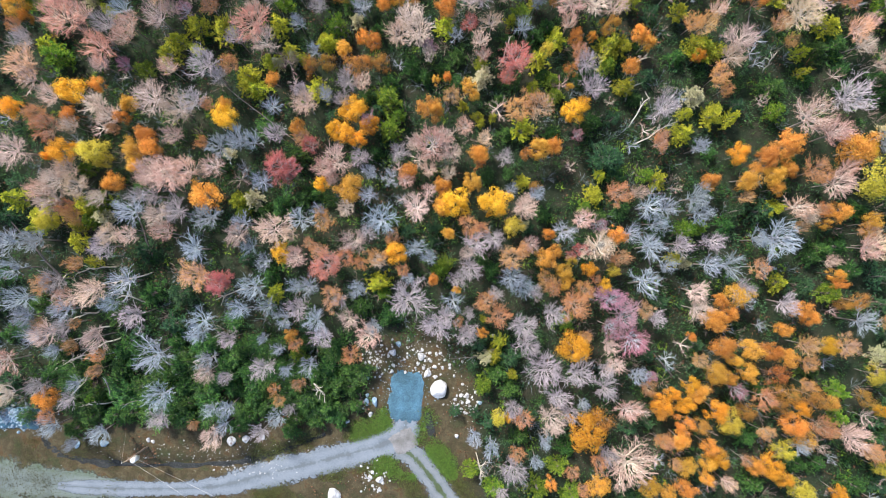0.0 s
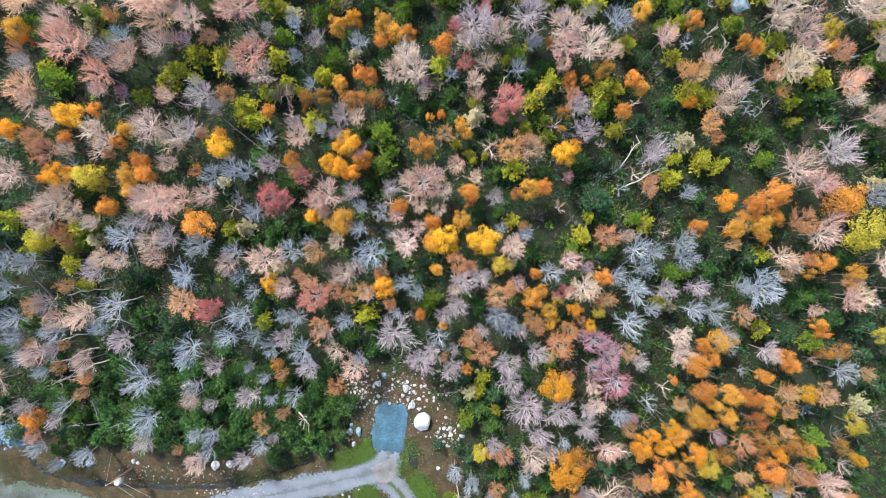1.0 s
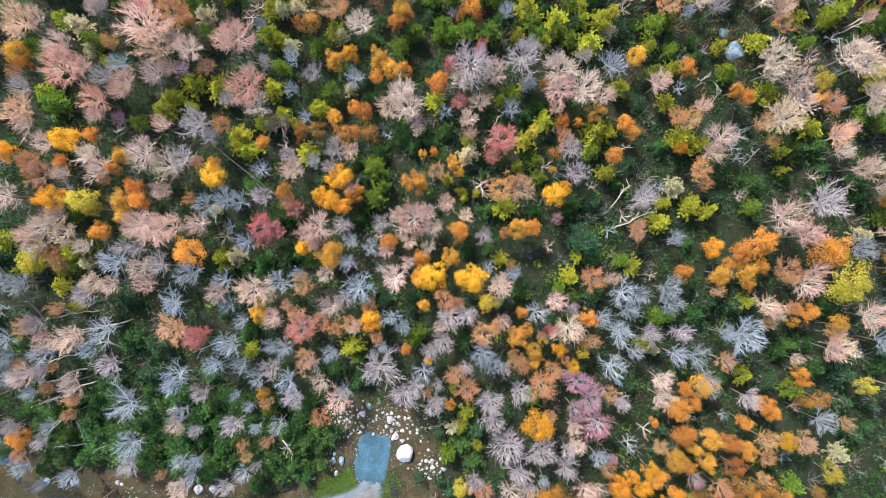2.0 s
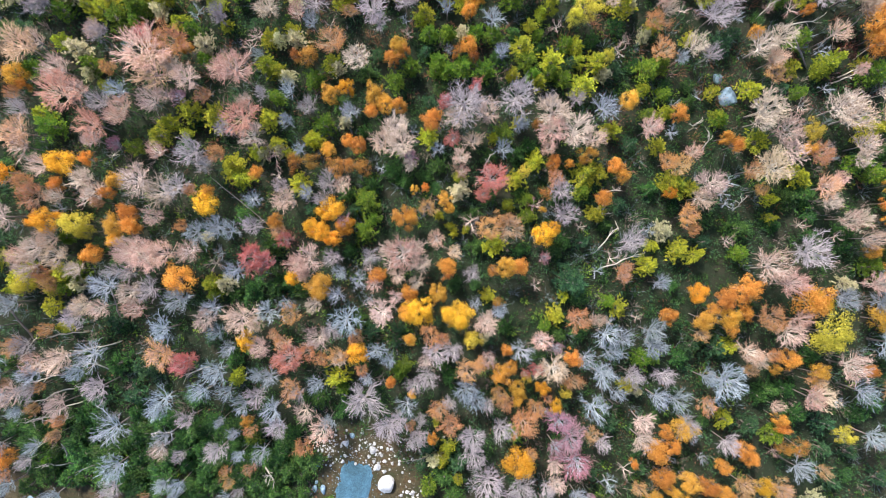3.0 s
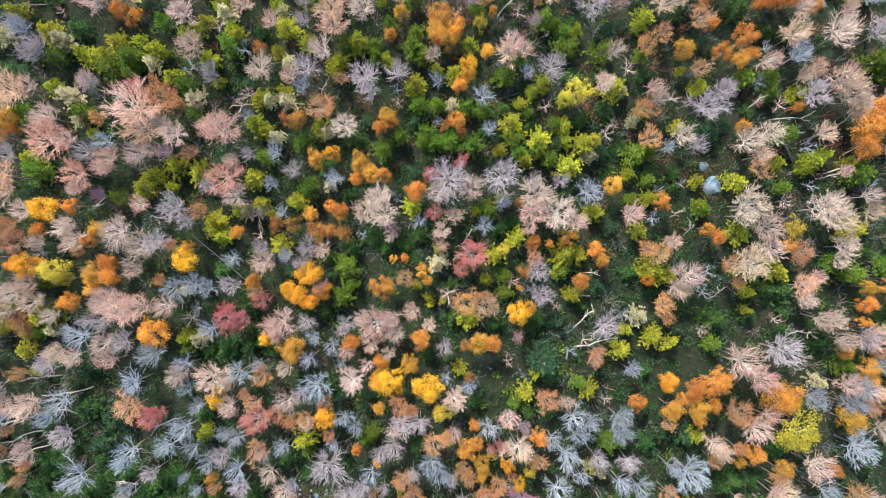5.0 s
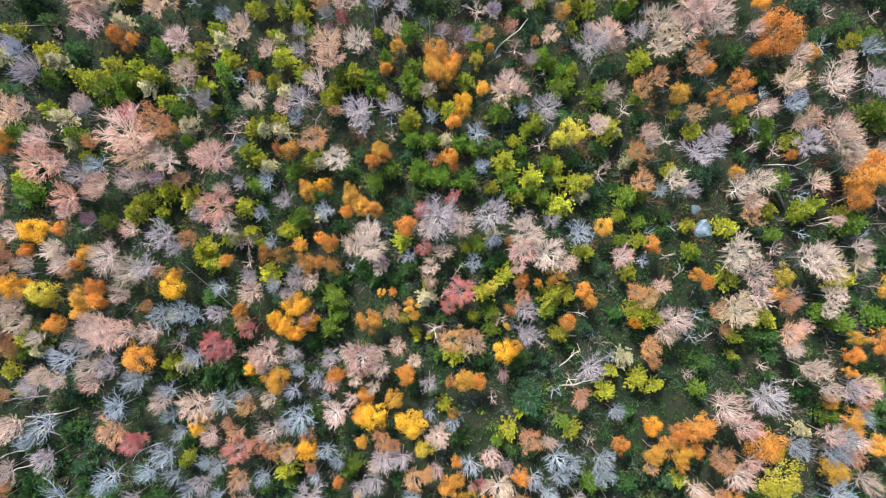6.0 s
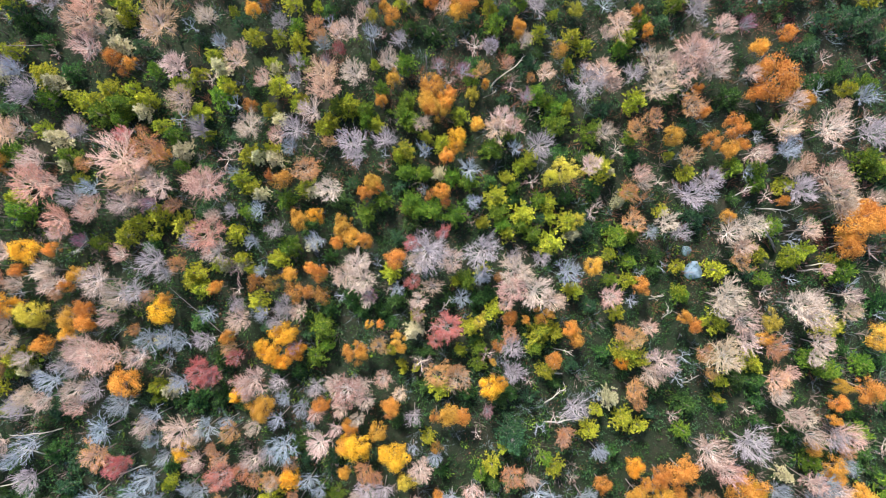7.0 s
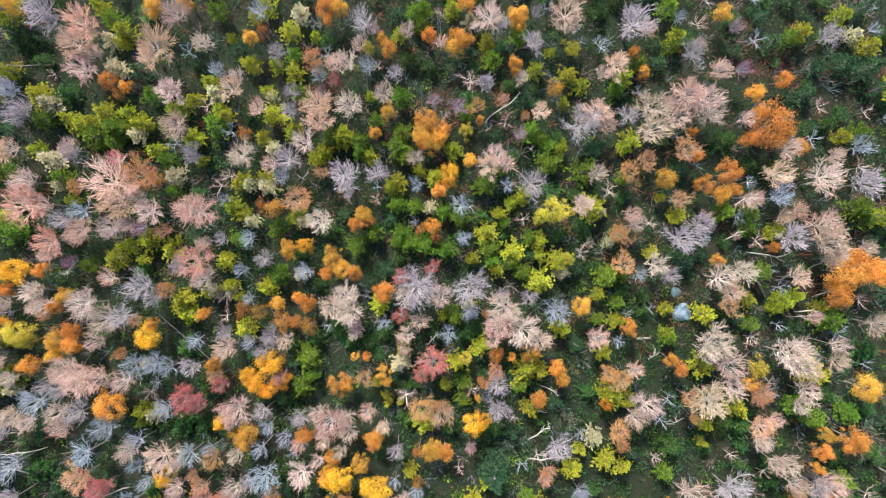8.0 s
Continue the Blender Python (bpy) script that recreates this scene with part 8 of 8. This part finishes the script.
boulder(2.7, -18.2, 0.19)
boulder(1.4, -18.4, 0.19)
boulder(3.3, -16.4, 0.16)
boulder(1.6, -20.7, 0.41, False, 0.62, 15)
boulder(-8.0, -18.3, 0.37)
boulder(-8.4, -16.9, 0.50, True)
boulder(-7.4, -16.9, 0.64, True, 0.62, 10)
boulder(-8.8, -17.6, 0.22)
boulder(-8.1, -12.6, 0.22)
boulder(-8.5, -12.7, 0.19)
boulder(-7.3, -13.1, 0.19)
boulder(-6.7, -10.7, 0.19)
boulder(-8.4, -14.2, 0.50, True)
boulder(-8.3, -16.2, 0.28, True)
boulder(-6.9, -14.2, 0.19)
boulder(-6.7, -13.9, 0.19)
boulder(-9.4, -18.0, 0.19)
boulder(3.6, -18.4, 0.16)
boulder(3.1, -17.4, 0.16)
boulder(3.8, -17.9, 0.16)
boulder(-10.5, -19.1, 0.31)
boulder(-7.0, -25.5, 0.50)
boulder(-8.0, -25.2, 0.37)
boulder(-7.7, -24.7, 0.31)
boulder(-12.0, -27.2, 0.87)
boulder(-9.8, -13.0, 0.25)
boulder(-40.3, -21.6, 0.5, True)
boulder(-37.3, -21.4, 0.52, True)
boulder(-23.3, -21.3, 0.62)
boulder(-21.7, -21.1, 0.50)
boulder(-19.8, -20.8, 0.37)
boulder(-32.5, -21.1, 0.31)
boulder(-32.0, -21.3, 0.25)


def loose_stones(name, label, cx, cy, rx, ry, count, lo, hi, mat, seed, lift=0.0):
    """Small loose stones, too many to count."""
    rg = random.Random(seed)
    b = Builder()
    for _ in range(count):
        x, y = cx + rg.gauss(0, rx), cy + rg.gauss(0, ry)
        s = lo + (hi - lo) * rg.random() ** 3
        z = height(x, y) + s * 0.3 + lift * max(0.0, 1 - ((x - cx) / rx) ** 2 / 5 - ((y - cy) / ry) ** 2 / 5)
        k = len(b.v)
        for i in range(5):
            a = 6.283 * i / 5 + rg.uniform(-0.3, 0.3)
            b.v.append((x + math.cos(a) * s * rg.uniform(0.7, 1.1), y + math.sin(a) * s * rg.uniform(0.7, 1.1), z - s * 0.3))
        for i in range(4):
            a = 6.283 * i / 4 + rg.uniform(-0.3, 0.3)
            b.v.append((x + math.cos(a) * s * 0.55, y + math.sin(a) * s * 0.55, z + s * rg.uniform(0.3, 0.5)))
        b.f += [(k + 5, k + 6, k + 7, k + 8), (k, k + 1, k + 6, k + 5), (k + 1, k + 2, k + 6), (k + 2, k + 3, k + 7, k + 6), (k + 3, k + 4, k + 8, k + 7), (k + 4, k, k + 5, k + 8)]
    tagged(new(name, b.mesh(name, mat)), label, "stones", kind="stuff")


loose_stones("rubble", "grey crushed stone spread behind the pad", -2.2, -11.6, 2.6, 1.2, 260, 0.03, 0.10, M_STONE, 11)
loose_stones("rubble", "small pale stones strewn round the pad", -1.6, -12.4, 2.6, 1.3, 110, 0.06, 0.24, M_STONE, 1)
loose_stones("rubble", "pale broken stones heaped near the trees", 2.7, -17.1, 0.9, 1.0, 90, 0.05, 0.2, M_STONE, 2)
loose_stones("rubble", "grey broken stones heaped behind the scrub", -7.2, -12.2, 0.9, 1.1, 150, 0.05, 0.17, M_STONE, 14)
loose_stones("rubble", "small blue-grey stones spilt round the pad's edges", -4.3, -16.2, 1.35, 1.9, 420, 0.04, 0.12, M_SLATE, 15)
loose_stones("rubble", "pale stones along the lane's edge", -20.5, -24.3, 2.4, 0.5, 160, 0.05, 0.16, M_STONE, 3)
loose_stones("rubble", "pale stones beside the track", -7.6, -25.2, 1.0, 0.8, 60, 0.06, 0.22, M_STONE, 4)
loose_stones("rubble", "scattered small stones on the open verge", -27, -22.4, 5.0, 0.7, 180, 0.03, 0.10, M_STONE, 5)
loose_stones("rubble", "loose grey gravel at the lane's edges", -14.5, -23.2, 5.5, 1.4, 500, 0.02, 0.06, M_STONE, 8)
loose_stones("stone_heap", "heap of blue-grey crushed stone beside the wood", -47.4, -18.6, 1.5, 0.65, 700, 0.06, 0.24, M_SLATE, 6, 0.38)
loose_stones("stone_heap", "pale stones on the blue-grey heap", -47.2, -18.5, 1.7, 0.8, 80, 0.06, 0.22, M_STONE, 7, 0.38)


# ---- utility pole with its lines ----
def utility_pole():
    base = tagged(new("utility_pole"), "weathered wooden utility pole with white transformer beside the ditch", "pole")
    x, y, h = -32.6, -21.9, 4.3
    base.matrix_world = pose(x, y, height(x, y))
    p = Builder()
    p.tube([Vector((0, 0, -0.3)), Vector((0, 0, h * 0.5)), Vector((0, 0, h)), Vector((0, 0, h + 0.02))], [0.11, 0.10, 0.085, 0.0], 10)
    part("post", p.mesh("post", M_POLE, True), base)
    a = Builder()
    a.tube([Vector((-0.7, -0.35, h - 0.35)), Vector((0.7, 0.35, h - 0.35))], [0.045, 0.045], 4)
    part("crossarm", a.mesh("crossarm", M_POLE), base)
    can = Builder()
    can.tube([Vector((0.42, -0.1, h - 1.25)), Vector((0.42, -0.1, h - 1.24)), Vector((0.42, -0.1, h - 0.4)), Vector((0.42, -0.1, h - 0.34)), Vector((0.42, -0.1, h - 0.33))], [0.01, 0.30, 0.30, 0.24, 0.0], 16)
    part("transformer", can.mesh("transformer", M_METAL, True), base, "white painted transformer can")
    for s in (-0.6, 0.0, 0.6):
        i = Builder()
        c = Vector((s, s * 0.5, h - 0.28))
        i.tube([c, c + Vector((0, 0, 0.1)), c + Vector((0, 0, 0.16)), c + Vector((0, 0, 0.2))], [0.03, 0.05, 0.03, 0.0], 8)
        part("insulator", i.mesh("insulator", M_METAL, True), base)
    for sx, sy, ex, ey, ez in ((0.6, 0.3, 20, -9.5, 4.6), (0.3, -0.1, 15.5, -10.5, 4.6), (-0.6, -0.3, -2.3, 1.6, 0.1)):
        w = Builder()
        s0, e0 = Vector((sx, sy, h - 0.15)), Vector((ex, ey, ez))
        n = 14
        w.tube([s0.lerp(e0, k / n) - Vector((0, 0, (0.5 if ez > 1 else 0.0) * 4 * (k / n) * (1 - k / n))) for k in range(n + 1)], [0.010] * (n + 1), 3)
        part("wire", w.mesh("wire", M_WIRE, True), base, "pale overhead wire")


utility_pole()


def log(x0, y0, z0, x1, y1, z1, r):
    """A dead grey stem leaning over, with broken stubs, its foot in the ground."""
    base = tagged(new("leaning_stem"), "dead grey stem leaning among the trees with broken stubs", "tree", "leaning dead stems")
    base.matrix_world = pose(x0, y0, height(x0, y0))
    c = Vector((x1 - x0, y1 - y0, z1 + r))
    a = -c * (z0 / z1) * 0.6
    a.z = -0.2
    s = Builder()
    pts = [a.lerp(c, k / 5) + Vector((random.gauss(0, .05), random.gauss(0, .05), 0)) for k in range(6)]
    s.tube(pts, [r, r * 0.95, r * 0.85, r * 0.7, r * 0.55, r * 0.3], 7)
    part("trunk", s.mesh("trunk", M_BARK, True), base)
    for k in (2, 3, 4, 4, 3):
        st = Builder()
        e = bend(pts[k], ((c - a).normalized() + unit(random.uniform(0, 6.28), 0.4)).normalized(), random.uniform(0.4, 1.0), 2, 0.02, 0.1)
        st.tube(e, [r * 0.35, r * 0.25, 0.0], 4)
        part("stub", st.mesh("stub", M_TWIG_GREY, True), base)


def bleached_bough(x0, y0, x1, y1):
    """A pale dead stem that leans over from its foot and forks into bent, broken boughs."""
    base = tagged(new("bleached_bough"), "pale bleached dead stem leaning low with forked bent boughs", "tree", "leaning bleached stems")
    base.matrix_world = pose(x0, y0, height(x0, y0))
    tip = Vector((x1 - x0, y1 - y0, 2.3))
    side = Vector((-tip.y, tip.x, 0)).normalized()
    pts = [Vector((0, 0, -0.2)).lerp(tip, k / 5) + side * random.gauss(0, 0.10) + Vector((0, 0, 0.5 * math.sin(k / 5 * 3.14))) * (k > 0) for k in range(6)]
    s = Builder()
    s.tube(pts, [0.085, 0.08, 0.07, 0.06, 0.045, 0.02], 6)
    part("trunk", s.mesh("trunk", M_DEAD, True), base)
    for k in (2, 3, 3, 4, 4, 5):
        b = Builder()
        w = ((pts[k] - pts[k - 1]).normalized() + side * random.uniform(-0.9, 0.9) + Vector((0, 0, random.uniform(-0.1, 0.3)))).normalized()
        e = bend(pts[k], w, random.uniform(0.5, 1.3), 4, 0.0, 0.28)
        b.tube(e, [0.04, 0.034, 0.028, 0.02, 0.0], 4)
        for q in (2, 3):
            b.tube(bend(e[q], stray(w, 0.6), random.uniform(0.25, 0.5), 2, 0.0, 0.2), [0.02, 0.015, 0.0], 3)
        part("bough", b.mesh("bough", M_DEAD, True), base)


log(-17.4, 12.8, 1.8, -22.4, 16.7, 4.2, 0.06)
log(-42.2, -2.7, 1.8, -44.6, 2.8, 4.2, 0.13)
log(-32.0, -0.1, 1.8, -31.6, 3.8, 4.2, 0.10)
log(23.4, -4.1, 1.8, 20.9, 0.6, 4.2, 0.10)
log(-36.2, -16.1, 1.8, -34.9, -13.3, 4.2, 0.10)
log(25.1, -13.8, 1.8, 21.8, -10.8, 4.2, 0.08)
log(4.0, -11.8, 1.8, 1.0, -11.4, 4.2, 0.06)
log(-32.7, -16.5, 1.8, -33.2, -16.2, 4.2, 0.06)
log(33.4, 24.4, 1.8, 32.0, 25.3, 4.2, 0.06)
log(-7.6, 46.4, 1.8, -8.0, 48.1, 4.2, 0.08)
log(-1.3, 46.2, 1.8, -1.9, 48.0, 4.2, 0.08)
log(41.2, 36.9, 1.8, 37.7, 38.6, 4.2, 0.08)
log(-44.2, 39.1, 1.8, -45.9, 37.4, 4.2, 0.06)
bleached_bough(35.4, 41.0, 36.5, 42.8)
bleached_bough(38.5, 40.9, 41.6, 41.1)
bleached_bough(41.9, 36.9, 38.4, 38.2)
bleached_bough(42.6, 38.6, 43.7, 40.5)
bleached_bough(46.0, 41.2, 46.5, 42.8)
bleached_bough(47.0, 38.1, 48.7, 39.9)
bleached_bough(45.6, 35.8, 47.7, 37.1)
bleached_bough(29.4, 27.9, 29.4, 28.5)
bleached_bough(20.9, 11.2, 24.6, 13.5)
bleached_bough(20.6, 13.4, 21.7, 16.2)
bleached_bough(35.3, 19.5, 35.4, 20.7)
bleached_bough(31.3, 25.9, 30.9, 27.4)
bleached_bough(5.8, 46.8, 8.5, 50.0)
bleached_bough(44.9, 35.1, 47.0, 36.1)
bleached_bough(38.2, 37.0, 35.8, 38.6)
bleached_bough(-43.0, -12.8, -38.1, -11.7)
bleached_bough(-14.8, -14.0, -12.7, -15.5)
bleached_bough(3.6, -24.4, 4.4, -22.9)
bleached_bough(4.3, -26.3, 4.0, -23.6)
bleached_bough(20.1, 16.2, 20.1, 18.1)
bleached_bough(6.5, 20.7, 7.2, 22.3)
bleached_bough(-31.8, -2.6, -35.7, -3.8)
bleached_bough(-37.5, -6.9, -39.8, -7.5)
bleached_bough(-35.8, -2.0, -38.3, -2.2)
bleached_bough(-35.4, -9.6, -38.3, -11.1)
bleached_bough(-43.2, -13.6, -37.6, -11.0)
bleached_bough(-36.7, -8.5, -40.4, -9.9)
bleached_bough(-35.7, -17.0, -37.7, -16.5)
bleached_bough(-21.7, -4.4, -23.9, -5.1)
bleached_bough(-43.6, -6.8, -40.4, -3.2)
bleached_bough(-43.0, -17.8, -38.0, -14.2)
bleached_bough(-28.4, -12.8, -25.2, -11.5)
bleached_bough(-32.4, -5.9, -34.6, -4.8)
